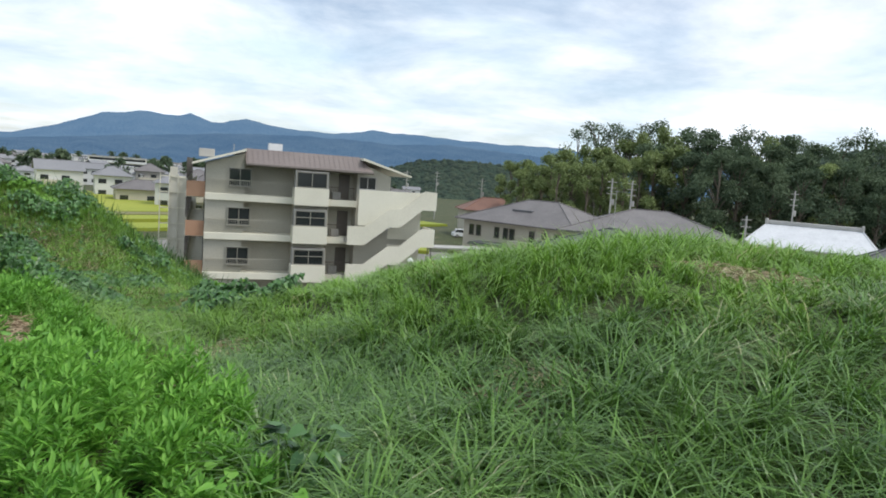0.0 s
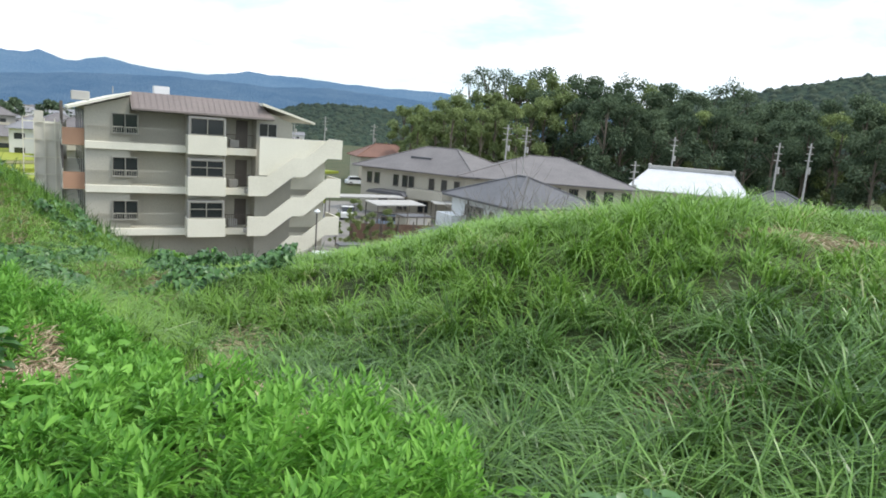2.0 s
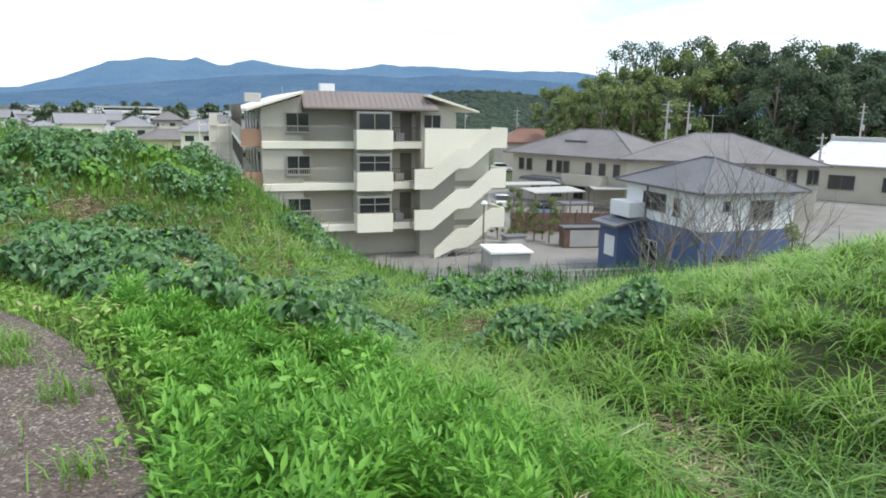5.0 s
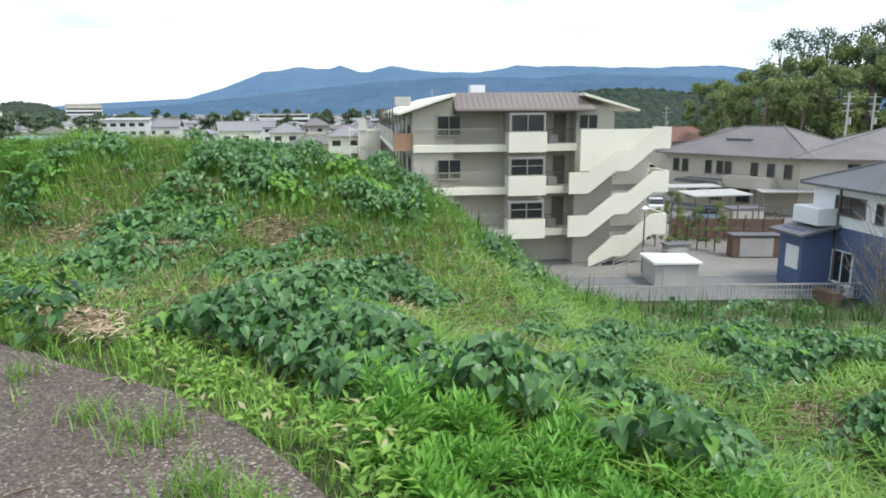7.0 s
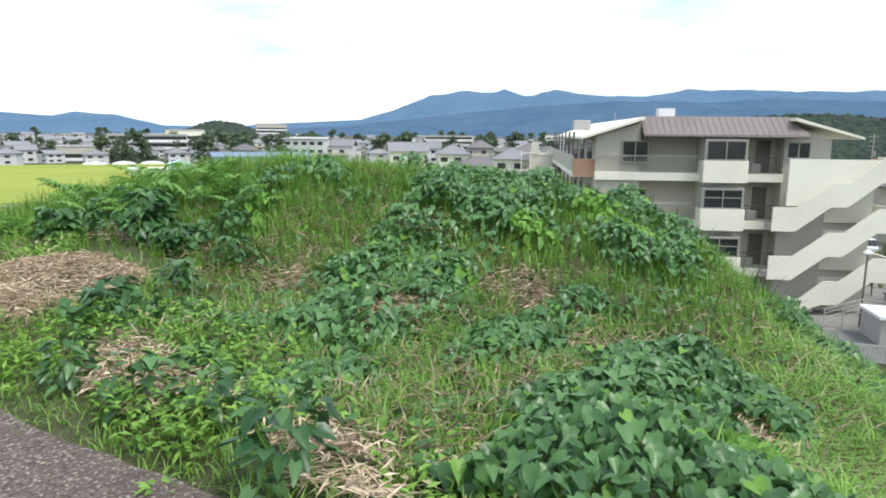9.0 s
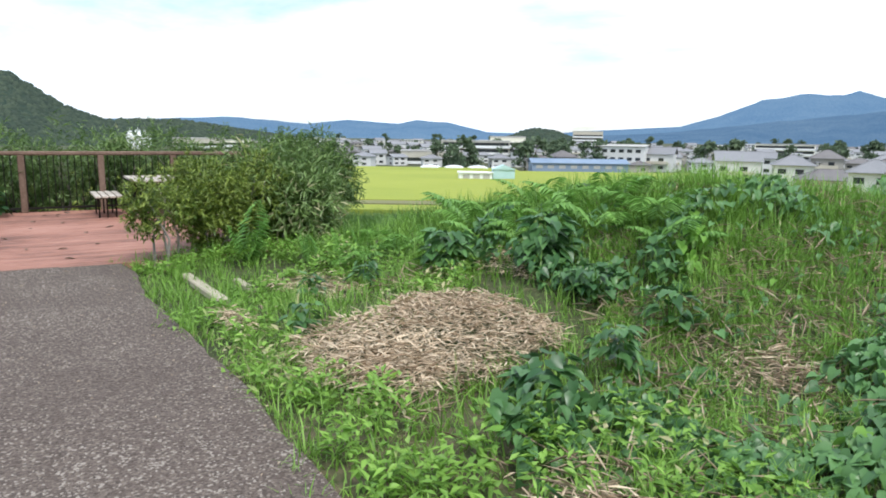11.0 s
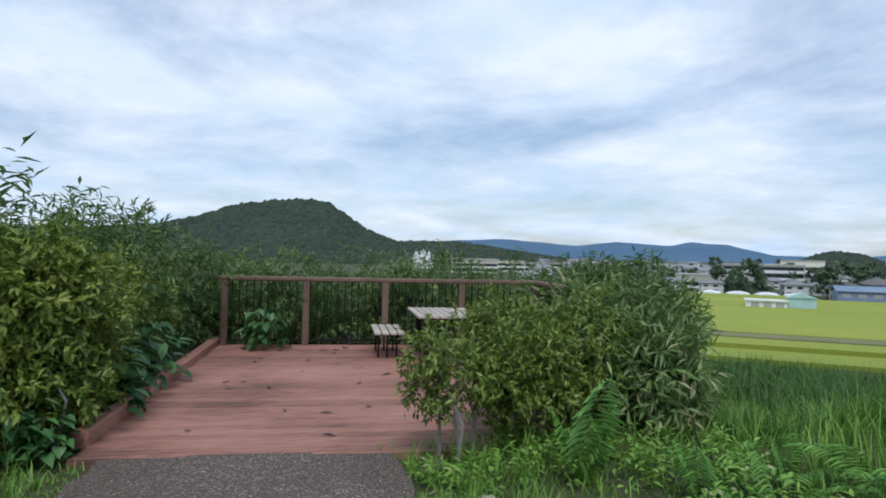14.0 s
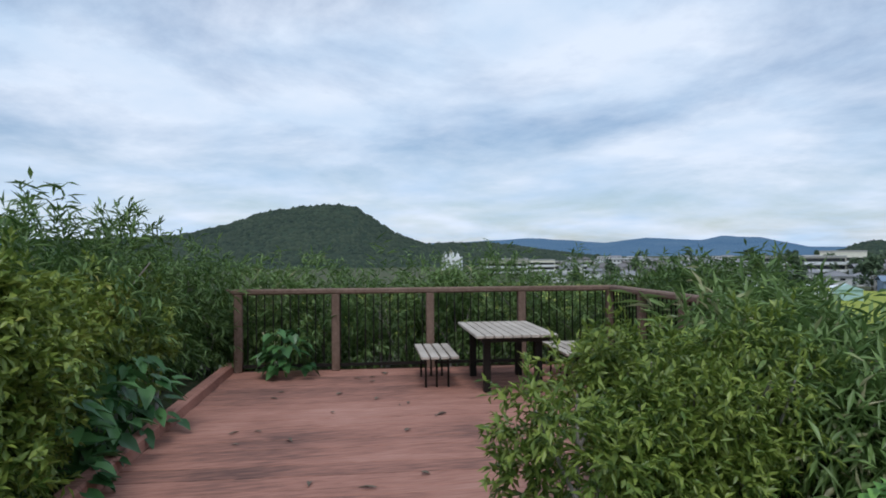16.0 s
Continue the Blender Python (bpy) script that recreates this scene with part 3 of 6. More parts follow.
field(-95, 120, 84, 92, 0.5, "rice_field", M_RICE, "yellow-green ripening rice in a narrow paddy strip", seed=1)
field(-95, 120, 93.5, 100.5, 0.9, "rice_field", M_RICE, "yellow-green ripening rice in a paddy strip", seed=2)
field(-95, 120, 101, 106, 1.0, "field_bank", M_BANK, "brown-green grassy bank between the paddies", seed=3)
field(-95, 22, 205.6, 222, 1.0, "rice_field", M_RICE, "broad yellow-green ripening rice paddy", seed=4)
field(-95, 78, 107, 205, 1.0, "rice_field", M_RICE, "broad yellow-green ripening rice paddy", seed=5)
field(3, 17, 84, 108, 0.5, "rice_field", M_RICE, "yellow-green rice paddy behind the apartment block", pose(-10, 8, PLAIN, 0, 0, 6), seed=6)
bm = box(-70, 70, 41, 46.3, -0.2, 0.06)
road = part("road", bm, M_ASPH)
road.matrix_basis = pose(0, 2, PLAIN, 0, 0, 14)
tagged(road, "grey asphalt lane at the foot of the slope", "road", kind="structure")
bm = box(-19, 70, 46.5, 92, -0.2, 0.03)
yard = part("pavement", bm, M_YARD)
yard.matrix_basis = pose(0, 2, PLAIN, 0, 0, 14)
tagged(yard, "pale concrete yard round the houses", "yard", kind="structure")

# ---- apartment block ----
APT = pose(-17.58, 48.9, 0, 0, 0, 20)
apt = empty("apartment_building", APT, "four-storey cream apartment block with outside stairs", "apartment building")
G, DEEP = PLAIN, 26.0
W_ = 13.9
LEV = [-6.6, -3.65, -0.75]
SL = 0.5
part("wall", prism([(0, G), (2.7, G), (2.7, 2.3), (0, 1.45)], 0.0, DEEP), M_GREIGE, apt, "grey-beige rendered wall of the left wing")
part("wall", prism([(11.2, G), (W_, G), (W_, 1.3), (11.2, 2.3)], 0.0, DEEP), M_GREIGE, apt, "grey-beige rendered wall of the right wing")
part("wall", prism([(2.7, G), (11.2, G), (11.2, 2.3), (2.7, 2.3)], 1.3, DEEP), M_GREIGE, apt, "grey-beige wall of the recessed balconies")
part("roof", prism([(-0.95, 1.40), (2.75, 2.62), (2.75, 2.44), (-0.95, 1.24)], -0.75, DEEP + 0.6), M_CREAM, apt, "low-pitched roof with pale verge boards")
part("roof", prism([(11.45, 2.62), (15.4, 1.50), (15.4, 1.36), (11.45, 2.44)], -0.75, DEEP + 0.6), M_CREAM, apt, "low-pitched roof with pale verge boards")
part("roof_flat", box(2.76, 11.44, 0.62, DEEP + 0.5, 2.42, 2.60), M_BROWNROOF, apt)
bm = bmesh.new()
pq = [(0.6, 2.68), (-0.95, 1.58), (-0.95, 1.42), (0.6, 2.40)]
for (x0, x1) in ((2.72, 11.9),):
    a = [bm.verts.new((x0, y, z)) for y, z in pq]
    b = [bm.verts.new((x1 + (0.35 if i in (1, 2) else -0.5), y, z)) for i, (y, z) in enumerate(pq)]
    bm.faces.new(a), bm.faces.new(b[::-1])
    for i in range(4):
        bm.faces.new((a[i], a[(i + 1) % 4], b[(i + 1) % 4], b[i]))
bmesh.ops.recalc_face_normals(bm, faces=bm.faces)
pent = part("pent_roof", bm, M_BROWNROOF, apt, "brown seamed metal pent roof")
for i in range(24):
    x = 2.85 + i * 0.378
    part("seam", tube([(x, -0.95, 1.60), (x, 0.58, 2.69)], [0.013, 0.013], 4), M_BROWNROOF, pent)
part("gutter", tube([(2.72, -1.0, 1.48), (12.2, -1.0, 1.46)], [0.07, 0.07], 6), M_DKFRAME, apt)
for k, z in enumerate(LEV):
    part("floor_slab", box(-0.02, 11.2, -0.25, 1.3, z - SL, z, bevel=0.02), M_CREAM, apt, "cream concrete floor edge")
    # rail of thin bars with frosted panels behind
    bm = box(0.05, 6.2, -0.12, -0.08, z + 1.0, z + 1.05)
    for i in range(42):
        box(0.1 + i * 0.148, 0.125 + i * 0.148, -0.11, -0.085, z, z + 1.0, bm)
    part("balcony_rail", bm, M_GREIGE, apt)
    bm = box(9.0, 11.0, -0.12, -0.08, z + 0.95, z + 1.0)
    for i in range(14):
        box(9.05 + i * 0.145, 9.075 + i * 0.145, -0.11, -0.085, z, z + 0.95, bm)
    part("balcony_rail", bm, M_DKFRAME, apt)
    part("balcony_box", box(6.25, 8.85, -1.15, 0.1, z - 0.52, z + 0.80, bevel=0.02), M_CREAM, apt, "cream solid balcony front")
    part("bay_wall", box(6.4, 8.75, -0.2, 1.3, z + 0.80, z + 2.35), M_GREIGE, apt)
    w = window(apt, 6.42, 8.68, z + 0.84, z + 1.98, -0.95, 0.1, M_WINBAR, 2, False, None if k == 2 else z + 1.48)
    for x in (6.30, 8.68):
        part("window_jamb", box(x + 0.02, x + 0.08, -1.05, -0.2, z + 0.80, z + 2.0), M_ALU, w)
    part("window_head", box(6.30, 8.78, -1.05, -0.2, z + 2.0, z + 2.07), M_ALU, w)
    window(apt, 1.6, 3.2, z + 0.60, z + 1.92, 0.0, 0.16, M_WINBAR, 2)
    if k == 2:
        window(apt, 11.35, 12.7, z + 0.95, z + 1.93, 0.0, 0.1, M_ALU, 2)
    part("door", box(10.0, 10.85, 1.22, 1.32, z, z + 2.0), M_DKFRAME, apt, "dark metal entrance door")
    part("condenser_unit", box(9.35, 10.0, 0.2, 0.55, z, z + 0.6, bevel=0.03), M_ALU, apt, "grey air-conditioner unit")
    part("drain_pipe", tube([(9.0, 0.1, z), (9.0, 0.1, z + 2.4)], [0.05, 0.05], 6), M_GREIGE, apt)
    # balconies down the long side
    part("side_slab", box(-1.35, 0.0, 0.6, DEEP, z - SL + 0.1, z - 0.05, bevel=0.02), M_CREAM, apt)
    part("side_parapet", box(-1.35, -1.25, 1.0, DEEP, z - 0.05, z + 0.95), M_GREIGE, apt)
    part("end_panel", box(-1.30, -0.02, 0.35, 0.45, z - 0.35, z + 0.78), M_ORANGE, apt, "terracotta coloured balcony end panel")
    for i in range(7):
        y = 1.0 + i * 3.6
        part("side_post", box(-1.34, -1.22, y, y + 0.12, z + 0.95, z + 2.45), M_DKFRAME, apt)
    for i in range(5):
        part("side_screen", box(-0.05, -0.01, 2.0 + i * 5.0, 4.4 + i * 5.0, z, z + 2.0), M_GLASS, apt)
for z in (2.62,):
    part("roof_box", box(4.9, 6.0, 6.0, 7.0, z, z + 0.75), M_WHITE, apt, "white ventilation box on the roof")
    part("roof_tank", box(-0.6, 0.7, 10.0, 11.3, 1.9, 2.6, bevel=0.05), M_CONC, apt)
    part("aerial", tube([(2.2, 8.0, 2.5), (2.2, 8.0, 3.1)], [0.03, 0.03], 5), M_ALU, apt)
# outside stairs: parapets that climb from landing to landing
for z in (-3.65, -6.6, -9.55):
    h = 1.02
    line = [(10.35, z), (11.7, z), (13.6, z + 1.48), (14.5, z + 1.48), (16.3, z + 2.95), (17.4, z + 2.95)]
    outline = [(x, zz + h) for x, zz in line] + [(x, zz - 0.42) for x, zz in line[::-1]]
    if z < -9:
        line = [(11.9, z), (13.6, z + 1.48), (14.5, z + 1.48), (16.3, z + 2.95), (17.4, z + 2.95)]
        outline = [(x, zz + h) for x, zz in line] + [(x, max(zz - 0.42, PLAIN)) for x, zz in line[::-1]]
    part("stair_parapet", prism(outline, -1.45, -1.30), M_CREAM, apt, "cream solid stair parapet")
    flight = part("stair_landing", box(16.3, 17.4, -1.30, 1.3, z + 2.75, z + 2.95), M_CONC, apt)
    for i in range(16):
        f = i / 15
        x = 11.7 + 4.6 * f
        zz = z + 2.95 * f
        part("step", box(x, x + 0.33, -1.30, -0.1, zz - 0.19, zz), M_CONC, flight)
    if z > -9:
        part("stair_landing", box(10.35, 11.7, -1.30, 0.0, z - 0.3, z), M_CONC, apt)
    part("stair_side_wall", box(17.25, 17.4, -1.3, 1.3, z + 2.53, z + 3.97), M_CREAM, apt)
    part("stair_back_wall", box(11.2, 16.6, 0.02, 0.16, max(z, PLAIN), z + 2.5), M_CREAM, apt)
part("stair_screen", prism([(11.15, -2.55), (12.0, -2.55), (17.35, 0.22), (17.35, 0.22), (11.15, 0.20)], -1.20, -1.05), M_CREAM, apt, "tall cream screen wall over the top flight")
part("stair_roof", box(13.9, 16.8, 0.2, 4.0, -0.6, -0.4), M_CONC, apt)
part("stair_hall", box(13.9, 16.6, 0.2, 4.0, PLAIN, -0.6), M_GREIGE, apt)

# the white lattice tower behind the block
twr = empty("stair_tower", APT @ pose(-3.5, 24, 0), "off-white stair tower wrapped in mesh sheeting", "tower")
part("tower_wall", box(0, 2.6, 0, 3, PLAIN, -0.4), M_MESH, twr)
for i in range(6):
    part("tower_rail", box(-0.9, 2.7, -0.15, -0.08, PLAIN + 0.6 + i * 1.65, PLAIN + 0.7 + i * 1.65), M_CREAM, twr)
    part("tower_sheet", box(0.08, 0.82, -0.14, -0.11, PLAIN + 0.8 + i * 1.6, PLAIN + 1.9 + i * 1.6), M_MESH, twr)
for x in (-0.9, 0.0, 0.85, 1.7, 2.6):
    part("tower_pole", box(x, x + 0.09, -0.24, -0.16, PLAIN, 0.0), M_CREAM, twr)

# ---- houses of the neighbourhood ----


def house(name, m, w, d, wall_z, rise, low, up, roof_m, label, split=None, hip=True, over=0.6, wins=(), base=PLAIN, category="house", ridge=None):
    h = empty(name, m, label, category)
    top = wall_z
    if split:
        part("lower_wall", box(0, w, 0, d, base, split), low, h)
        part("upper_wall", box(-0.01, w + 0.01, -0.01, d + 0.01, split, top), up, h)
    else:
        part("wall", box(0, w, 0, d, base, top), low, h)
    part("roof", hip_roof(w, d, top, rise, over, ridge=ridge) if hip else gable_roof(w, d, top, rise, over), roof_m, h)
    for q in wins:
        side, a, b, z0, z1 = q[:5]
        fr = q[5] if len(q) > 5 else M_DKFRAME
        sash = 2 if b - a > 1.0 else 1
        if side == "front":
            window(h, a, b, z0, z1, -0.012, 0.08, fr, sash)
        elif side == "left":
            window(h, a, b, z0, z1, 0, 0.08, fr, sash, turn=pose(-0.012, d, 0, 0, 0, -90))
        else:
            window(h, a, b, z0, z1, 0, 0.08, fr, sash, turn=pose(w + 0.012, 0, 0, 0, 0, 90))
    return h


bh = house("blue_house", pose(10.3, 43.2, 0, 0, 0, 20), 6.9, 7.9, -2.95, 1.75, M_BLUE, M_WHITE, M_DARKTILE, "two-storey house, white above and blue below, charcoal hipped roof", split=-5.35,
           wins=[("left", 2.0, 4.4, -4.6, -3.5), ("left", 5.2, 5.8, -4.7, -3.6), ("left", 2.2, 3.9, -8.6, -6.7, M_WHITE), ("front", 1.4, 1.9, -4.1, -3.5), ("front", 3.4, 5.2, -4.7, -3.5), ("front", 1.0, 2.8, -8.7, -6.8), ("front", 4.2, 6.0, -8.2, -7.0)])
part("balcony", box(-1.3, 0, 5.6, 7.9, -5.3, -4.3), M_WHITE, bh, "white solid balcony")
part("porch_roof", prism([(-2.6, -5.75), (0.02, -5.25), (0.02, -5.4), (-2.6, -5.9)], 5.2, 8.2), M_DARKTILE, bh)
part("porch_wall", box(-2.0, -0.02, 5.7, 7.9, PLAIN, -5.6), M_BLUE, bh)
part("porch_window", box(-2.03, -2.0, 6.0, 7.2, -8.0, -6.6), M_WHITE, bh)
part("corner_pipe", tube([(-0.08, 5.5, PLAIN), (-0.08, 5.5, -3.0)], [0.06, 0.06], 6), M_DKFRAME, bh)
aer = part("aerial", tube([(3.4, 4, -1.3), (3.4, 4, 1.6)], [0.03, 0.025], 5), M_ALU, bh)
bm = bmesh.new()
for i in range(6):
    tube([(3.0 + i * 0.2, 3.6, 1.5), (3.0 + i * 0.2, 4.4, 1.5)], [0.015, 0.015], 4, bm)
tube([(2.7, 4, 1.5), (4.3, 4, 1.5)], [0.018, 0.018], 4, bm)
part("antenna", bm, M_ALU, aer)

nh = empty("care_home", pose(2.6, 89.0, 0, 0, 0, -42), "long two-storey beige building with grey tiled hipped roofs", "building")
part("wall", box(0, 16.6, 0, 12, PLAIN, -3.45), M_BEIGE, nh)
part("roof", hip_roof(16.6, 12, -3.4, 2.9, 0.9), M_TILE, nh)
for x in (1.0, 2.2, 5.2, 6.6, 7.6, 10.6, 12.4, 14.2):
    window(nh, x, x + 0.8, -5.5, -4.1, -0.012, 0.08, M_DKFRAME, 1)
for x in (3.0, 6.0, 9.2):
    window(nh, x, x + 1.5, -8.4, -7.0, -0.012, 0.08, M_DKFRAME, 2)
part("canopy", prism([(3.2, -6.1), (8.2, -6.1), (8.7, -6.5), (2.7, -6.5)], -2.4, 0), M_DARKTILE, nh)
part("balcony", box(8.4, 13.6, -1.6, 0, -6.7, -5.5), M_BEIGE, nh, "salmon-beige balcony front")
part("roof_vent", box(6.0, 9.0, 2.4, 4.0, -2.35, -1.75), M_DARKTILE, nh)
nh2 = empty("care_home_wing", pose(14.2, 78.0, 0, 0, 0, -15), "beige wing with a broad grey tiled hipped roof", "building")
part("wall", box(0, 19, 0, 15, PLAIN, -3.35), M_BEIGE, nh2)
part("roof", hip_roof(19, 15, -3.3, 2.75, 1.0), M_TILE, nh2)
for i in range(8):
    window(nh2, 4.0 + i * 2.0, 5.1 + i * 2.0, -5.3, -3.8, -0.012, 0.08, M_DKFRAME, 2)

wh = house("white_roofed_house", pose(42.5, 93.5, 0, 0, 0, -32), 15, 9, -4.4, 3.0, M_BEIGE, M_BEIGE, M_ROOFWHITE, "low house with a bright white tiled roof", hip=True, ridge=2.6, over=0.9, wins=[("front", 2, 5, -7.6, -5.8), ("front", 8, 12, -7.6, -5.8)])
part("ridge_beam", box(1.6, 13.4, 4.25, 4.75, -1.5, -0.95, bevel=0.08), M_CONC, wh, "tall grey ridge of tiles")
for x in (1.4, 13.2):
    part("ridge_end", box(x, x + 0.4, 4.1, 4.9, -1.6, -0.7, bevel=0.1), M_CONC, wh)
part("side_roof", prism([(-1.6, -5.2), (0.2, -4.4), (0.2, -4.6), (-1.6, -5.4)], -0.6, 9.6), M_ROOFWHITE, wh)
dk = house("grey_roofed_house", pose(27.0, 47.0, 0, 0, 0, -30), 9.0, 8.0, -3.4, 2.3, M_BEIGE, M_WHITE, M_DARKTILE, "house with a dark grey hipped roof and skylight", wins=[("front", 2, 4, -5.4, -4.2), ("left", 2, 4, -5.4, -4.2)])
part("skylight", box(5.6, 7.0, 1.2, 2.4, -2.75, -2.65), M_ALU, dk)
house("grey_roofed_house", pose(41.0, 53.0, 0, 0, 0, -25), 12, 8.0, -4.2, 1.6, M_CONC, M_WHITE, M_DARKTILE, "grey house with a long low roof", wins=[("front", 2, 6, -7.6, -5.2), ("front", 8, 10, -7.6, -5.2)])
house("red_roofed_house", pose(4.0, 128, 0, 0, 0, 10), 12, 8, -4.0, 2.4, M_BEIGE, M_BEIGE, M_REDTILE, "pale house with a reddish roof among others", wins=[("front", 2, 4, -6.0, -4.8)])
house("tiled_house", pose(8.5, 112, 0, 0, 0, -20), 9, 8, -3.9, 2.6, M_BEIGE, M_WHITE, M_TILE, "two-storey house with grey tiled hipped roof", wins=[("front", 2, 4, -6.0, -4.8), ("front", 5, 7, -6.0, -4.8), ("left", 2, 4, -6, -4.8)])
house("tiled_house", pose(17, 140, 0, 0, 0, -30), 9, 8, -3.9, 2.6, M_WHITE, M_WHITE, M_TILE, "white two-storey house with tiled hipped roof", wins=[("front", 2, 4, -6.0, -4.8)])

# sheds, carports, fence at the foot of the slope
shed = empty("storage_shed", pose(-1.9, 46.9, PLAIN, 0, 0, 14), "grey metal storage shed with white flat roof", "shed")
part("body", box(0, 2.7, 0, 2.4, 0, 1.45, bevel=0.03), M_ALU, shed)
part("roof", prism([(-0.15, 1.46), (2.85, 1.46), (2.85, 1.56), (-0.15, 1.62)], -0.2, 2.6), M_WHITE, shed)
part("door", box(0.5, 1.9, -0.03, 0, 0.1, 1.35), M_CONC, shed)
for (x, y, w, d, h, rot) in ((3.5, 71, 5.5, 4.5, 2.6, 14), (-1.5, 78, 9, 3, 2.5, 10), (10.5, 76.5, 6, 3.5, 2.5, 0)):
    cp = empty("carport", pose(x, y, PLAIN, 0, 0, rot), "open carport with a pale grey roof on thin posts", "carport")
    part("roof", prism([(0, h), (w, h + 0.15), (w, h + 0.27), (0, h + 0.12)], 0, d), M_CONC, cp)
    for px_ in (0.1, w - 0.2):
        for py_ in (0.1, d - 0.2):
            part("post", box(px_, px_ + 0.1, py_, py_ + 0.1, 0, h + 0.02), M_DKFRAME, cp)
fence = empty("metal_fence", pose(0, 2, PLAIN, 0, 0, 14), "grey pipe fence along the lane", "fence")
bm = box(-10, 22, 40.6, 40.65, 0.95, 1.02)
box(-10, 22, 40.6, 40.65, 0.15, 0.2, bm)
part("rail", bm, M_ALU, fence)
bal = box(-0.015, 0.015, 40.61, 40.64, 0.15, 0.98)
balm = mesh_of(bal, "bar", M_ALU)
for i in range(160):
    b = part("bar", balm, M_ALU, fence)
    b.location.x = -10 + i * 0.2
screen = empty("timber_screen_fence", pose(0.5, 62.5, PLAIN, 0, 0, 8), "brown slatted screen fence round a yard", "fence")
part("panel", box(0, 9, 0, 0.08, 0.2, 1.9), M_RAIL, screen)
for i in range(7):
    part("post", box(i * 1.5 - 0.05, i * 1.5 + 0.05, -0.06, 0, 0, 2.2), M_DKFRAME, screen)


def lamp_post(x, y, h):
    lp = empty("street_lamp", pose(x, y, PLAIN), "slim dark lamp post with a small white head", "street lamp")
    part("pole", tube([(0, 0, 0), (0, 0, h)], [0.07, 0.05], 8), M_DKFRAME, lp)
    part("lamp_head", tube([(0, 0, h), (0, 0, h + 0.12), (0, 0, h + 0.3)], [0.12, 0.26, 0.1], 10), M_WHITE, lp)


lamp_post(-2.4, 50.6, 4.2)


def utility_pole(x, y, h, arms=3):
    up = empty("utility_pole", pose(x, y, PLAIN, 0, 0, 25), "grey concrete utility pole with crossarms", "utility pole", "utility poles")
    part("pole", tube([(0, 0, 0), (0, 0, h)], [0.15, 0.10], 8), M_CONC, up)
    for i in range(arms):
        part("crossarm", box(-0.8, 0.8, -0.04, 0.04, h - 0.5 - i * 0.8, h - 0.42 - i * 0.8), M_CONC, up)
    part("transformer", tube([(0.35, 0, h - 3.6), (0.35, 0, h - 2.8)], [0.2, 0.2], 8), M_CONC, up)


def bearing(az, d, ex=-1.3, ey_=0.8):
    return ex - math.sin(radians(az)) * d, ey_ + math.cos(radians(az)) * d


for az, d, top in ((-14.6, 95, 0.018), (-16.2, 97, 0.017), (-35.6, 88, 0.020), (-37.7, 90, 0.022), (-25.2, 84, -0.02), (-28.1, 108, 0.018), (3.0, 150, 0.008), (0.5, 175, 0.01), (13, 210, 0.0), (-3.5, 140, 0.004)):
    x, y = bearing(az, d)
    utility_pole(x, y, 1.5 + top * d - PLAIN)

# small things round the houses


def car(x, y, rot, paint, label):
    c = empty("parked_car", pose(x, y, PLAIN + 0.04, 0, 0, rot), label, "car")
    part("body", prism([(-1.9, 0.3), (1.9, 0.3), (1.92, 0.75), (1.2, 0.92), (-1.75, 0.95), (-1.9, 0.8)], -0.8, 0.8), paint, c)
    part("cabin", prism([(-1.6, 0.95), (0.95, 0.93), (0.35, 1.45), (-1.3, 1.48)], -0.7, 0.7), M_GLASS, c)
    part("roof", prism([(-1.32, 1.48), (0.36, 1.45), (0.30, 1.52), (-1.25, 1.54)], -0.68, 0.68), paint, c)
    for wx in (-1.2, 1.2):
        for wy in (-0.82, 0.66):
            wb = tube([(wx, wy, 0.3), (wx, wy + 0.16, 0.3)], [0.3, 0.3], 12)
            wh_ = part("wheel", wb, M_IRON, c)
            part("rim", tube([(wx, wy - 0.01, 0.3), (wx, wy + 0.17, 0.3)], [0.17, 0.17], 10), M_ALU, wh_)
    for wy in (-0.6, 0.6):
        part("headlight", box(1.88, 1.93, wy - 0.15, wy + 0.15, 0.6, 0.72), M_WHITE, c)


car(5.6, 72.6, 10, M_BLUESHED, "small blue car under the carport roof")
car(0.6, 79.2, 95, M_WHITE, "white car parked by the carport")
car(16.5, 62.5, 20, M_WHITE, "white car parked between the houses")
car(3.5, 125, 15, M_WHITE, "white car parked before far houses")

BHM = pose(10.3, 43.2, PLAIN, 0, 0, 20)


def ac_unit(m):
    u = empty("condenser_unit", m, "white air-conditioner unit by the wall", "air conditioner")
    part("case", box(0, 0.8, 0, 0.32, 0.08, 0.68, bevel=0.02), M_WHITE, u)
    part("grille", tube([(0.3, -0.012, 0.38), (0.3, 0.0, 0.38)], [0.24, 0.24], 14), M_DKFRAME, u)
    part("foot", box(0.05, 0.75, 0.05, 0.27, 0, 0.08), M_IRON, u)


ac_unit(BHM @ pose(-0.5, 4.3, 0.03, 0, 0, -90))
ac_unit(BHM @ pose(3.0, -0.5, 0.03))
crate = empty("wooden_crate", BHM @ pose(-2.7, 3.6, 0.03, 0, 0, -88), "brown wooden crate against the house", "crate")
for i in range(4):
    part("board", box(0, 1.6, 0, 0.6, 0.02 + i * 0.2, 0.19 + i * 0.2), M_RAIL, crate)
ladder = empty("step_ladder", BHM @ pose(1.8, -0.9, 0.03, 14, 0, 0), "grey metal ladder leaning on the house", "ladder")
for x in (0, 0.42):
    part("stile", box(x, x + 0.05, 0, 0.04, 0, 2.1), M_ALU, ladder)
for i in range(6):
    part("rung", box(0.05, 0.42, 0.005, 0.035, 0.25 + i * 0.32, 0.29 + i * 0.32), M_ALU, ladder)
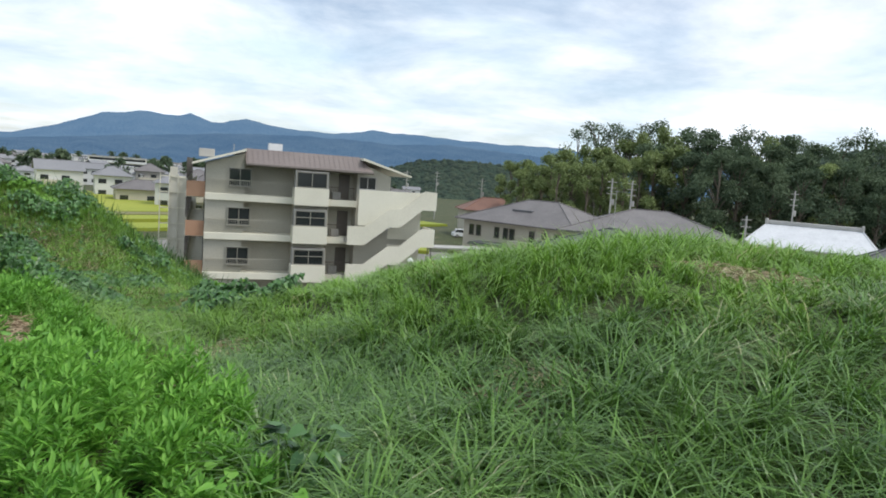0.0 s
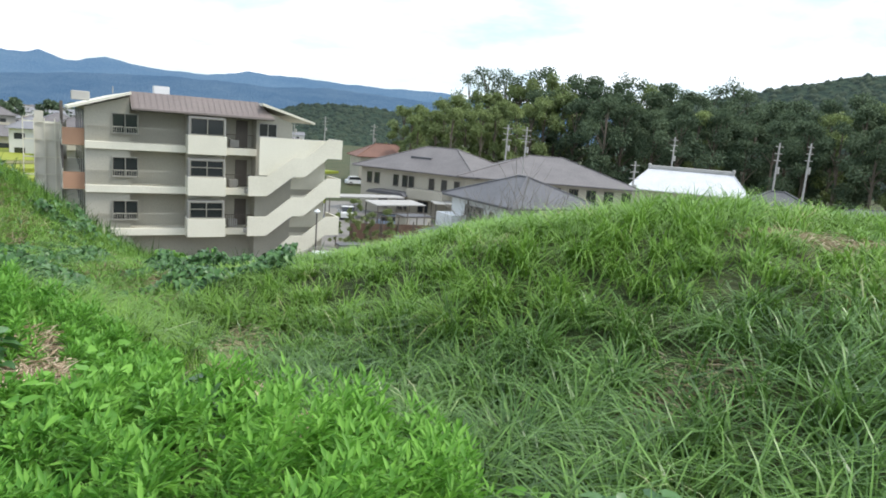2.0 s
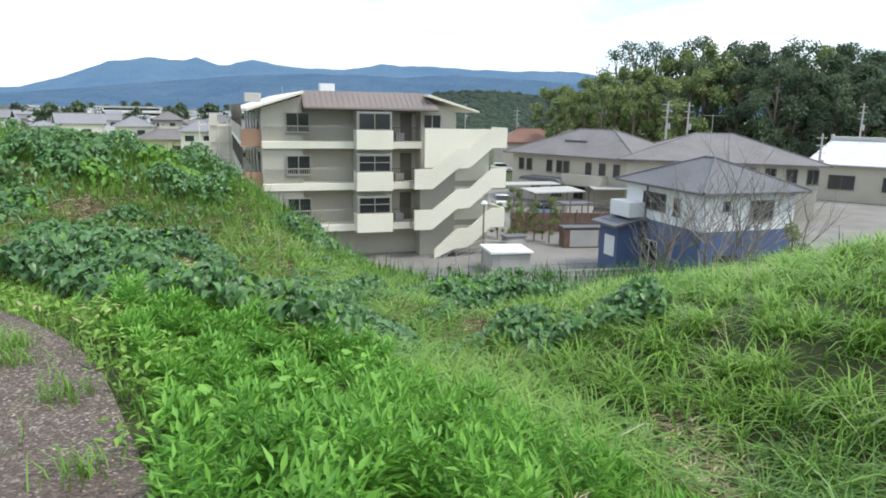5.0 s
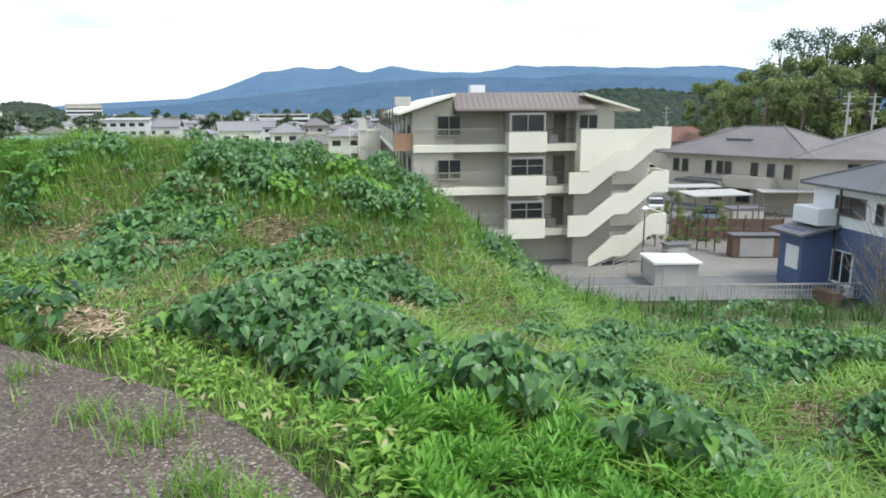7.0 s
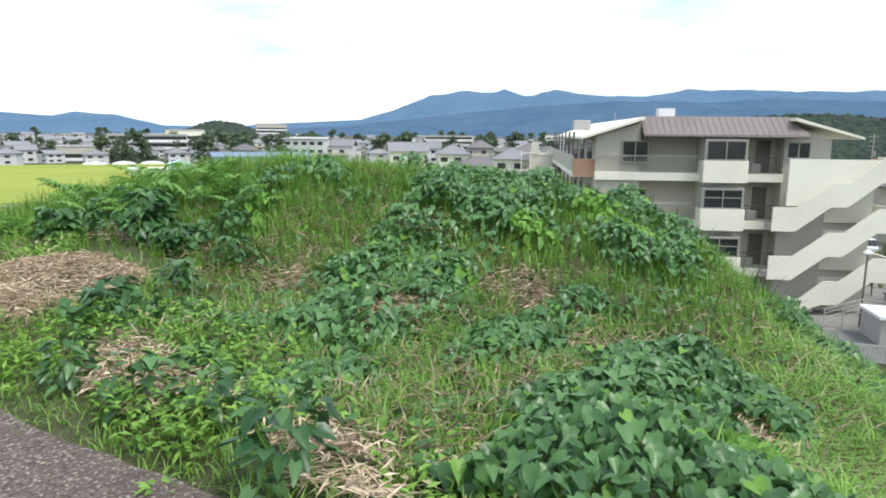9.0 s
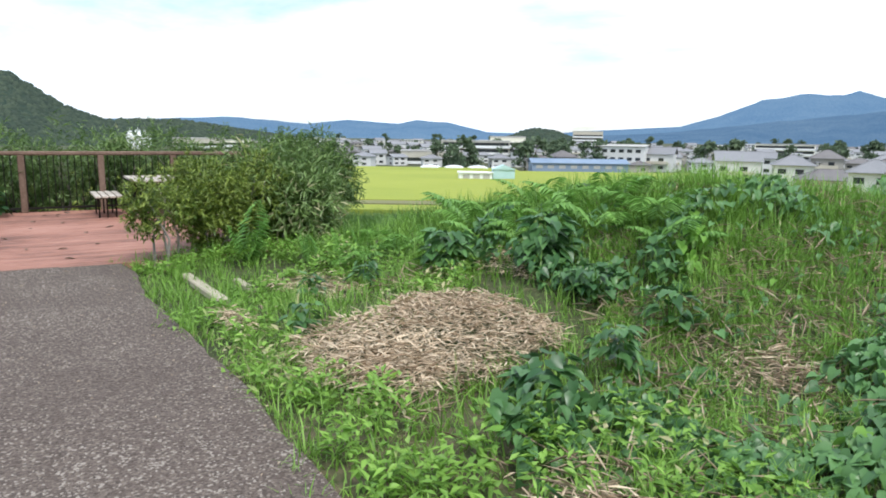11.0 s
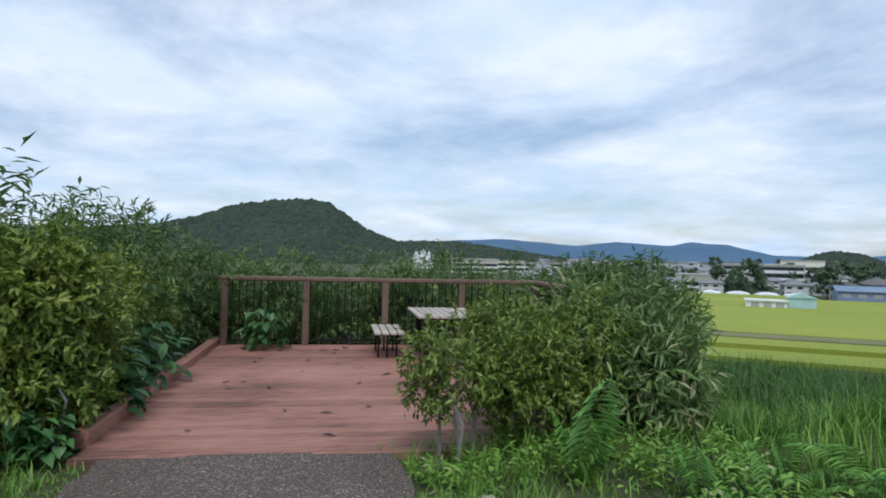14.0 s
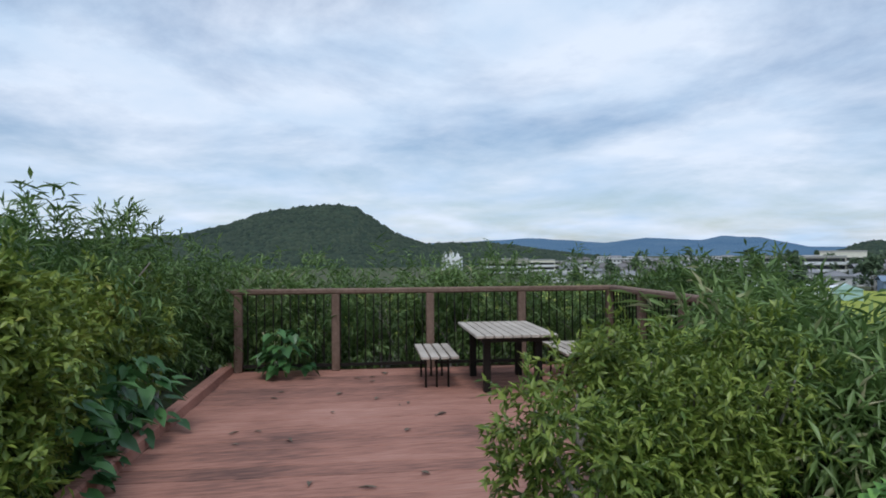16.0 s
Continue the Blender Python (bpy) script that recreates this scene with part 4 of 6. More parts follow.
ramp = empty("ramp_railing", APT @ pose(12.6, -4.2, PLAIN + 0.05), "grey pipe railing beside the stair foot", "railing")
for i in range(4):
    part("pipe", tube([(0, 0, 0.35 + i * 0.25), (2.0, 0, 1.0 + i * 0.25), (4.2, 0, 0.75 + i * 0.25)], [0.025, 0.025, 0.025], 5), M_ALU, ramp)
for x, z in ((0, 1.15), (1.0, 1.45), (2.0, 1.78), (3.1, 1.64), (4.2, 1.52)):
    part("post", tube([(x, 0, 0), (x, 0, z)], [0.03, 0.03], 5), M_ALU, ramp)
lane_fence = empty("pipe_fence", pose(2.0, 44.2, PLAIN + 0.03, 0, 0, 14), "thin grey pipe fence along the lane", "fence")
for i in range(12):
    part("post", tube([(i * 2, 0, 0), (i * 2, 0, 1.1)], [0.03, 0.03], 5), M_ALU, lane_fence)
for z in (0.35, 0.7, 1.06):
    part("pipe", tube([(0, 0, z), (22, 0, z)], [0.02, 0.02], 5), M_ALU, lane_fence)
for i, (x, y, w, d, h) in enumerate(((4.3, 56.5, 3.4, 1.2, 1.6), (9.5, 58.5, 4.0, 1.6, 2.0), (-0.5, 53.5, 1.6, 1.0, 1.3), (6.0, 66.0, 3.0, 2.0, 2.2))):
    st = empty("storage_locker", pose(x, y, PLAIN + 0.03, 0, 0, 10 + 5 * i), "brown-grey storage locker in the yard", "locker")
    part("body", box(0, w, 0, d, 0, h, bevel=0.03), (M_RAIL, M_BEIGE, M_ALU, M_GREIGE)[i], st)
    part("lid", box(-0.08, w + 0.08, -0.08, d + 0.08, h, h + 0.08), M_DARKTILE, st)
    part("door", box(w * 0.15, w * 0.85, -0.03, 0, 0.1, h - 0.15), M_CONC, st)
frame_ = empty("pipe_pergola", pose(3.0, 60.0, PLAIN + 0.03, 0, 0, 10), "dark pipe frame standing in the yard", "pergola")
for i in range(5):
    for y in (0, 3.0):
        part("post", box(i * 1.7, i * 1.7 + 0.08, y, y + 0.08, 0, 2.9), M_DKFRAME, frame_)
for y in (0, 3.0):
    part("beam", box(0, 6.9, y, y + 0.07, 2.9, 2.98), M_DKFRAME, frame_)
    part("beam", box(0, 6.9, y, y + 0.05, 1.4, 1.46), M_DKFRAME, frame_)

# ---- timber deck with rail, table and benches ----
DK = pose(-24.35, 7.88, 0, 0, 0, -6.5)
DL, DWID, TOP = 6.05, 5.35, 0.055


def post_mesh():
    bm = box(-0.055, 0.055, -0.055, 0.055, 0, 1.05, bevel=0.01)
    return mesh_of(bm, "post", M_RAIL)


rail = empty("deck_railing", DK, "brown wooden railing with dark iron balusters round the deck", "railing")
pm = post_mesh()
bar_m = mesh_of(tube([(0, 0, 0.1), (0, 0, 1.04)], [0.009, 0.009], 5), "baluster", M_IRON)
for i in range(5):
    p = part("post", pm, M_RAIL, rail)
    p.location = (0.05, 0.05 + i * 1.30, TOP)
for i in range(3):
    p = part("post", pm, M_RAIL, rail)
    p.location = (1.15 + i * 1.15, 5.27, TOP)
part("top_rail", box(-0.02, 0.11, -0.16, 5.34, 1.10, 1.175, bevel=0.018), M_RAIL, rail, "rounded brown top rail")
part("top_rail", box(0.115, 3.6, 5.21, 5.34, 1.10, 1.175, bevel=0.018), M_RAIL, rail)
part("bottom_rail", box(0.03, 0.07, 0.1, 5.25, 0.11, 0.15), M_IRON, rail)
part("bottom_rail", box(0.1, 3.5, 5.25, 5.29, 0.11, 0.15), M_IRON, rail)
for i in range(46):
    if (i * 0.113) % 1.30 > 0.05:
        b = part("baluster", bar_m, M_IRON, rail)
        b.location = (0.05, 0.06 + i * 0.113, 0.06)
for i in range(30):
    b = part("baluster", bar_m, M_IRON, rail)
    b.location = (0.16 + i * 0.113, 5.27, 0.06)
kerb = part("deck_kerb", box(-0.1, DL - 0.3, -0.15, -0.02, 0.02, 0.17, bevel=0.02), M_DECK)
kerb.matrix_basis = DK
tagged(kerb, "red-brown timber kerb along the deck's edge", "kerb")

table = empty("picnic_table", DK @ pose(0.5, 2.98, TOP), "slatted pale wooden table on dark iron legs", "table")
for i in range(9):
    part("slat", box(0, 1.55, i * 0.104, i * 0.104 + 0.092, 0.64, 0.675, bevel=0.006), M_SLAT, table)
part("frame", box(0.1, 1.45, 0.08, 0.84, 0.585, 0.64), M_IRON, table)
for x in (0.22, 1.25):
    for y in (0.12, 0.72):
        part("leg", box(x, x + 0.08, y, y + 0.08, 0, 0.6), M_IRON, table)
bench = empty("slatted_bench", DK @ pose(0.5, 2.40, TOP), "low bench of pale wooden slats on thin iron legs", "bench", "benches at the table")
for i in range(4):
    part("slat", box(0, 1.15, i * 0.115, i * 0.115 + 0.095, 0.36, 0.395, bevel=0.006), M_SLAT, bench)
for x in (0.18, 0.9):
    part("crossbar", box(x, x + 0.05, 0.03, 0.41, 0.33, 0.36), M_IRON, bench)
    for y in (0.07, 0.2, 0.34):
        part("leg", tube([(x + 0.025, y, 0), (x + 0.025, y, 0.34)], [0.014, 0.014], 6), M_IRON, bench)
copy_thing(bench, DK @ pose(0.5, 4.12, TOP))

# information board on its plinth beside the path
board = empty("information_board", pose(-17.2, 6.89, 0, 0, 0, 205), "low sloping information board, white face on a stone plinth", "signboard")
pl = bmesh.new()
box(0, 1.15, 0, 0.8, -0.05, 0.62, pl, 0.03)
for v in pl.verts:
    if v.co.z > 0.3:
        v.co.z += -0.08 + 0.42 * v.co.y
part("plinth", pl, M_STONE, board, "beige stone plinth")
for nm, q, z0, z1, mm in (("frame", (-0.02, 1.17, -0.02, 0.82), 0.626, 0.65, M_ALU), ("face", (0.09, 1.06, 0.09, 0.71), 0.652, 0.66, M_WHITE)):
    fb = box(*q, z0, z1, bevel=0.003)
    for v in fb.verts:
        v.co.z += -0.08 + 0.42 * v.co.y
    part(nm, fb, mm, board, "plain white board face" if nm == "face" else "grey metal frame")
# old edging bar half hidden in the grass
bar = part("edging_bar", box(-0.68, 0.68, -0.055, 0.055, -0.02, 0.05, bevel=0.012), M_OLDBAR)
bar.matrix_basis = pose(-16.3, 9.86, land(-16.3, 9.86) + 0.01, 0, 0, -3)
tagged(bar, "weathered beige edging bar lying in grass", "kerb stone")

bar = part("edging_bar", box(-0.26, 0.26, -0.04, 0.04, -0.04, 0.03, bevel=0.012), M_OLDBAR)
bar.matrix_basis = pose(-16.26, 10.26, land(-16.26, 10.26) + 0.005, 0, 0, -3)
tagged(bar, "short weathered edging bar half sunk in grass", "kerb stone")

# ---- greenery ----


def wob(x, y, s, seed):
    """A smooth uneven field from about -1 to 1."""
    x, y = np.asarray(x) * s, np.asarray(y) * s
    r = np.random.default_rng(seed)
    v = 0
    for k in range(7):
        a, f, p = r.uniform(0, 6.28), r.uniform(0.6, 2.2), r.uniform(0, 6.28)
        v = v + np.sin((x * math.cos(a) + y * math.sin(a)) * f + p) / 2.6
    return v


def unit(v):
    return v / np.maximum(np.linalg.norm(v, axis=-1, keepdims=True), 1e-9)


def blades(p, length, width, lean, r, seg=3, up=1.0, way=None):
    """Bent tapering grass blades from the points p."""
    n = len(p)
    a = r.uniform(0, math.tau, n) if way is None else way
    d = np.stack([np.cos(a), np.sin(a), np.zeros(n)], -1)
    side = np.stack([-np.sin(a), np.cos(a), np.zeros(n)], -1) * (width[:, None] / 2)
    vs = []
    for k in range(seg + 1):
        f = k / seg
        out = lean * f ** 1.5
        hgt = up * f - 0.72 * lean * f ** 2.3
        c = p + d * (out * length)[:, None] + np.array([0, 0, 1.0]) * (hgt * length)[:, None]
        w = (1 - f ** 1.5)
        if k < seg:
            vs += [c - side * w, c + side * w]
        else:
            vs += [c]
    per = 2 * seg + 1
    v = np.stack(vs, 1).reshape(-1, 3)
    base = np.arange(n)[:, None] * per
    qd = np.concatenate([base + np.array([2 * k, 2 * k + 1, 2 * k + 3, 2 * k + 2]) for k in range(seg - 1)]) if seg > 1 else None
    tri = base + np.array([2 * seg - 2, 2 * seg - 1, 2 * seg])
    return v, ([qd, tri] if qd is not None else [tri])


def leaf_set(p, d, up, length, width, heart=False, fold=0.25):
    """Folded leaves that grow from p along d."""
    n = len(p)
    d = unit(d)
    s = unit(np.cross(d, up))
    nn = np.cross(s, d)
    L, Wd = length[:, None], width[:, None]
    if heart:
        q = [p]
        for sd, order in ((1, (0, 1, 2)), (-1, (2, 1, 0))):
            rim = ((0.30, -0.13, 0.7), (0.50, 0.14, 1.0), (0.35, 0.52, 0.75))
            q += [p + s * Wd * rim[k][0] * sd + d * L * rim[k][1] + nn * Wd * fold * rim[k][2] for k in order]
            if sd == 1:
                q.append(p + d * L - nn * L * 0.14)
        v = np.stack(q, 1).reshape(-1, 3)
        b = np.arange(n)[:, None] * 8
        return v, [np.concatenate([b + np.array([0, 1, 2, 3]), b + np.array([0, 5, 6, 7])]), np.concatenate([b + np.array([0, 3, 4]), b + np.array([0, 4, 5])])]
    q = [p, p + s * Wd * 0.5 + d * L * 0.42 + nn * Wd * fold, p + d * L - nn * L * 0.10, p - s * Wd * 0.5 + d * L * 0.42 + nn * Wd * fold]
    v = np.stack(q, 1).reshape(-1, 3)
    b = np.arange(n)[:, None] * 4
    return v, [np.concatenate([b + np.array([0, 1, 2]), b + np.array([0, 2, 3])])]


def joined(sets):
    vs, blocks, o = [], [], 0
    for v, fs in sets:
        vs.append(v)
        blocks += [f + o for f in fs]
        o += len(v)
    return np.concatenate(vs), blocks


STRAW = [(-13.45, 10.5, 0.70, 0.80), (-13.0, 9.95, 0.40, 0.22), (-9.1, 9.04, 0.26, 0.10), (-9.45, 9.36, 0.34, 0.15), (-10.55, 9.45, 0.50, 0.26), (-11.15, 9.72, 0.22, 0.16), (-3.75, 5.75, 0.20, 0.35), (-3.4, 5.0, 0.20, 0.42), (-2.25, 5.65, 0.14, 0.45), (-1.85, 4.72, 0.22, 0.24), (-14.8, 9.62, 0.30, 0.10)]
DRY = [(0.65, 4.85, 0.42, 0.36), (3.1, 7.0, 0.8, 0.35), (-9.6, 13.0, 0.4, 0.5), (-11.2, 13.7, 0.5, 0.35), (-8.9, 12.2, 0.35, 0.3), (-11.6, 11.9, 0.3, 0.3), (-7.6, 11.4, 0.3, 0.3), (-4.0, 10.6, 0.25, 0.3), (-2.6, 7.6, 0.3, 0.8), (-10.4, 11.6, 0.25, 0.5), (-15.75, 10.8, 0.55, 0.28), (-14.3, 12.15, 0.4, 0.25)]
TUFTS = [(-7.75, 7.85, 0.20, 160), (-7.25, 7.45, 0.16, 150), (-8.15, 7.95, 0.12, 60), (-7.0, 7.4, 0.10, 90), (-6.85, 7.15, 0.14, 80), (-6.3, 6.7, 0.15, 90), (-8.9, 8.3, 0.12, 50), (-5.8, 6.0, 0.12, 60)]


def inside(x, y, spots, grow=1.0):
    m = np.zeros(len(x), bool)
    e = 0.18 * wob(x, y, 4.0, 77)
    for cx, cy, rx, ry in spots:
        m |= ((x - cx) / (rx * grow)) ** 2 + ((y - cy) / (ry * grow)) ** 2 < 1 + e * 2
    return m


def sow(n, x0, x1, y0, y1, seed):
    r = np.random.default_rng(seed)
    x, y = r.uniform(x0, x1, n), r.uniform(y0, y1, n)
    return x, y, y - np.interp(x, EDGE_X, EDGE_Y), r


def on_ground(x, y, lift=0.0):
    return np.stack([x, y, lands(x, y) - 0.03 + lift], -1)


def clump(x, y, r, size, share=0.7):
    """Draw points together into tufts."""
    k = r.random(len(x)) < share
    tx, ty = np.round(x / size) * size, np.round(y / size) * size
    jx, jy = np.sin(tx * 91.7 + ty * 37.3) * size * 0.5, np.cos(tx * 53.1 - ty * 71.9) * size * 0.5
    x = np.where(k, tx + jx + r.normal(0, size * 0.16, len(x)), x)
    y = np.where(k, ty + jy + r.normal(0, size * 0.16, len(y)), y)
    return x, y


WEEDLINE = lambda y: -1.25 - 0.48 * (y - 3.5)

# long arching grass of the eastern mound and the hollow
x, y, d, r = sow(205000, -7.5, 8.5, 1.0, 15.5, 11)
x, y = clump(x, y, r, 0.44, 0.86)
d = y - np.interp(x, EDGE_X, EDGE_Y)
near = np.clip(1.25 - (np.hypot(x + 1, y - 2) - 4) / 14, 0.35, 1)
keep = (d > 0.45) & (x > WEEDLINE(y) + 0.35 * wob(x, y, 1.3, 3) - np.clip(y - 7.0, 0, 3.2) * 1.25) & ~inside(x, y, STRAW, 0.7) & (r.random(len(x)) < near * np.where(inside(x, y, DRY), 0.12, 0.75))
x, y = x[keep], y[keep]
crown_ = y > 6.6 + 0.9 * wob(x, y, 0.8, 10) + r.normal(0, 0.5, len(x))
long_grass = (on_ground(x, y), r.uniform(0.34, 0.80, len(x)) * (0.85 + 0.25 * wob(x, y, 0.9, 8)) * np.where(y > 9.5, 0.68, 1), r.uniform(0.010, 0.022, len(x)), r.uniform(0.5, 1.35, len(x)), 2.4 * wob(x, y, 2.2, 9) + r.normal(0, 1.7, len(x)) - 1.2)
for sel, name, material, label in ((~crown_, "long_grass", M_GRASS, "long arching dark green grass over a mound"), (crown_, "mound_grass", M_SHORT, "paler green grass over the mound's crown")):
    p_, l_, w_, b_, a_ = (q[sel] for q in long_grass)
    stuff(name, fast_mesh(name, *blades(p_, l_, w_, b_, r, 3, 1.0, a_)), material, label, "grass")

# bright feathery weeds along the path
x, y, d, r = sow(64000, -7.2, 3.5, -1.0, 9.6, 12)
keep = (d > 0.16 + 0.16 * wob(x, y, 2.0, 5)) & ((x < WEEDLINE(y) + 0.4 * wob(x, y, 1.3, 3)) | ((d < 0.9) & (x < -0.5))) & (d < np.where(x < -2.8, 3.5, 2.6) + 0.5 * wob(x, y, 1.0, 6)) & (x > -7.0 + 0.4 * wob(x, y, 1.1, 9)) & (d > np.where(x < -5.6, 0.35, 0)) & (y < 8.7 + 0.3 * wob(x, y, 1.6, 35)) & ~inside(x, y, STRAW, 1.05)
x, y = x[keep], y[keep]
cell = 0.42
tx, ty = np.round(x / cell) * cell, np.round(y / cell) * cell
cx_, cy_ = tx + np.sin(tx * 91.7 + ty * 37.3) * cell * 0.42, ty + np.cos(tx * 53.1 - ty * 71.9) * cell * 0.42
far_ = np.hypot(x - cx_, y - cy_) / (cell * 0.62)
dome = np.clip(1 - far_ ** 2, 0, 1)
lot = 0.5 + 0.5 * np.sin(tx * 17.1 + ty * 29.7)
keep = r.random(len(x)) < 0.25 + 0.75 * dome ** 0.5
x, y, dome, lot = x[keep], y[keep], dome[keep], lot[keep]
p0 = on_ground(x, y)
tall = (0.07 + 0.34 * dome * (0.35 + 0.85 * lot)) * (1 + 0.25 * wob(x, y, 1.5, 21)) * r.uniform(0.8, 1.15, len(x))
lean_x, lean_y = r.normal(0, 0.10, len(x)), r.normal(0, 0.10, len(x))
sets = []
for k in range(15):
    f = 0.30 + 0.70 * (k / 14) ** 0.7
    a = r.uniform(0, math.tau, len(x)) if k < 9 else k * 1.05 + r.uniform(-0.3, 0.3, len(x))
    el = r.uniform(0.0, 0.65, len(x)) + 0.6 * f ** 3
    dd = np.stack([np.cos(a) * np.cos(el), np.sin(a) * np.cos(el), np.sin(el)], -1)
    pp = p0 + np.stack([np.cos(a) * 0.012 + lean_x * tall * f, np.sin(a) * 0.012 + lean_y * tall * f, tall * f], -1)
    sets.append(leaf_set(pp, dd, np.array([0, 0, 1.0]) + r.normal(0, 0.25, (len(x), 3)), r.uniform(0.05, 0.12, len(x)) * (1.2 - 0.45 * f), r.uniform(0.012, 0.023, len(x))))
stuff("bright_weeds", fast_mesh("bright_weeds", *joined(sets)), M_WEED, "bright green feathery weeds beside the path", "weeds")

# heart-shaped creeper leaves on the western mound
x, y, d, r = sow(118000, -15.8, -2.2, 7.5, 17.5, 13)
w = 0.75 * wob(x, y, 1.25, 31) + 0.55 * wob(x, y, 3.1, 32)
bar_ = -0.20 - np.where((x > -11) & (x < -4) & (y > 8) & (y < 12.5), 0.38, 0) - np.where((x > -7.2) & (x < -3.8) & (y > 8.4) & (y < 12), 0.3, 0) + np.where(x > -4.0, 0.25, 0) + np.where(y > 12.9 + 0.22 * (x + 12) + 0.6 * wob(x, y, 1.1, 36), 0.75, 0)
odds = 0.06 + 0.74 / (1 + np.exp(-(w - bar_) * 10))
keep = (d > 0.75) & ((x < -7.4) | (y > 8.45 + 0.25 * wob(x, y, 1.6, 35))) & (r.random(len(x)) < odds) & ~inside(x, y, STRAW, 1.0) & ~inside(x, y, DRY, 0.8) & (x < -3.0 + 0.7 * wob(x, y, 1.2, 33)) & ((x > -12.0) | (y > 11.9)) & (x > -15.2)
x, y, w = x[keep], y[keep], w[keep]
a = -math.pi / 2 + r.normal(0, 1.15, len(x))
el = r.uniform(-1.15, -0.05, len(x))
dd = np.stack([np.cos(a) * np.cos(el), np.sin(a) * np.cos(el), np.sin(el)], -1)
lift = np.clip(0.09 + 0.26 * np.clip(w + 0.25, 0, 1.0) * r.random(len(x)) ** 0.5 + 0.08 * wob(x, y, 3.2, 34), 0.03, 0.55)
root = on_ground(x, y) + np.stack([0 * x, 0 * x, lift], -1)
top_ = np.array([0, 0, 1.0]) + r.normal(0, 0.25, (len(x), 3))
long_ = r.uniform(0.05, 0.115, len(x))
wide_ = long_ * r.uniform(0.72, 0.92, len(x))
yel = (0.6 * wob(x, y, 1.0, 41) + 0.6 * wob(x, y, 2.8, 42) > 0.98) | (r.random(len(x)) < 0.04)


def hearts(sel, name, material, label):
    stuff(name, fast_mesh(name, *leaf_set(root[sel], dd[sel], top_[sel], long_[sel], wide_[sel], True, 0.14)), material, label, "creeper")


hearts(~yel, "creeper_leaves", M_HEART, "dark green heart-shaped creeper leaves covering a mound")
hearts(yel, "pale_creeper_leaves", M_LIME, "patches of yellow-green creeper leaves on the mound")
# broad leaves scattered among the bright weeds
x, y, d, r = sow(3200, -7.0, 1.5, 0, 9, 14)
keep = (d > 0.5) & (d < 3.2) & (wob(x, y, 1.4, 51) > 0.05) & (x < WEEDLINE(y) + 0.6) & ~inside(x, y, STRAW)
x, y = np.concatenate([x[keep], r.normal(-3.78, 0.17, 230), r.normal(-2.9, 0.3, 40)]), np.concatenate([y[keep], r.normal(4.38, 0.17, 230), r.normal(4.3, 0.3, 40)])
a, el = r.uniform(0, math.tau, len(x)), r.uniform(-0.5, 0.4, len(x))
dd = np.stack([np.cos(a) * np.cos(el), np.sin(a) * np.cos(el), np.sin(el)], -1)
g = leaf_set(on_ground(x, y) + np.stack([0 * x, 0 * x, r.uniform(0.10, 0.32, len(x))], -1), dd, np.array([0, 0, 1.0]) + r.normal(0, 0.25, (len(x), 3)), r.uniform(0.05, 0.095, len(x)), r.uniform(0.04, 0.075, len(x)), True, 0.14)
stuff("broad_leaves", fast_mesh("broad_leaves", *g), M_WEED, "bright broad leaves among the weeds", "weeds")

# short grass between everything, and tall stems on the crest of the mound
x, y, d, r = sow(400000, -25, 4.5, 0.5, 18.0, 15)
x, y = clump(x, y, r, 0.22, 0.6)
d = y - np.interp(x, EDGE_X, EDGE_Y)
keep = ((d > 0.02 + 0.12 * wob(x, y, 3.0, 61)) | ((x < -13) & (x > -18.3) & (d < -2.42) & (d > -4.2)) | ((d > -1.0) & (x < -6.2) & (x > -9) & (wob(x, y, 3.4, 63) > 0.75))) & ~inside(x, y, STRAW, 0.9) & ((x > -18.2) | (y > 13.4)) & (r.random(len(x)) < np.where(inside(x, y, DRY), 0.15, 0.62) * np.where(x < -14.5, 1.0, 0.8)) & ~((x > WEEDLINE(y) + 0.6 - np.clip(y - 7.0, 0, 3.2) * 1.25) & (d > 1.5))
x, y = x[keep], y[keep]
g = blades(on_ground(x, y), r.uniform(0.08, 0.25, len(x)) * (1.15 + 0.4 * wob(x, y, 1.2, 62)), r.uniform(0.006, 0.013, len(x)), r.uniform(0.2, 0.9, len(x)), r, 2)
stuff("short_grass", fast_mesh("short_grass", *g), M_SHORT, "short green grass along path and mound", "grass")
x, y, d, r = sow(70000, -18.3, -5.0, 3.0, 12.5, 24)
keep = (((d > -0.03) & (d < 0.6)) | ((x < -12.5) & (d < -2.2) & (d > -4.0))) & ~inside(x, y, STRAW, 0.9)
x, y = clump(x[keep], y[keep], r, 0.15, 0.5)
g = blades(on_ground(x, y), r.uniform(0.05, 0.18, len(x)), r.uniform(0.006, 0.012, len(x)), r.uniform(0.2, 1.0, len(x)), r, 2)
stuff("verge_grass", fast_mesh("verge_grass", *g), M_SHORT, "short tufted grass fringing the path", "grass")
x, y, d, r = sow(90000, -18.5, -5.0, 11.5, 18.5, 16)
x, y = clump(x, y, r, 0.4, 0.5)
crest = np.exp(-((y - 14.9 - 0.22 * (x + 12)) / 1.5) ** 2) * np.where(x < -8, 1, 0.7)
keep = r.random(len(x)) < crest
x, y = x[keep], y[keep]
g = blades(on_ground(x, y), r.uniform(0.16, 0.44, len(x)) * np.where(x < -13.5, 1.25, 1), r.uniform(0.007, 0.015, len(x)), r.uniform(0.15, 0.8, len(x)), r)
stuff("crest_grass", fast_mesh("crest_grass", *g), M_SHORT, "tall pale green grass on the mound's crest", "grass")
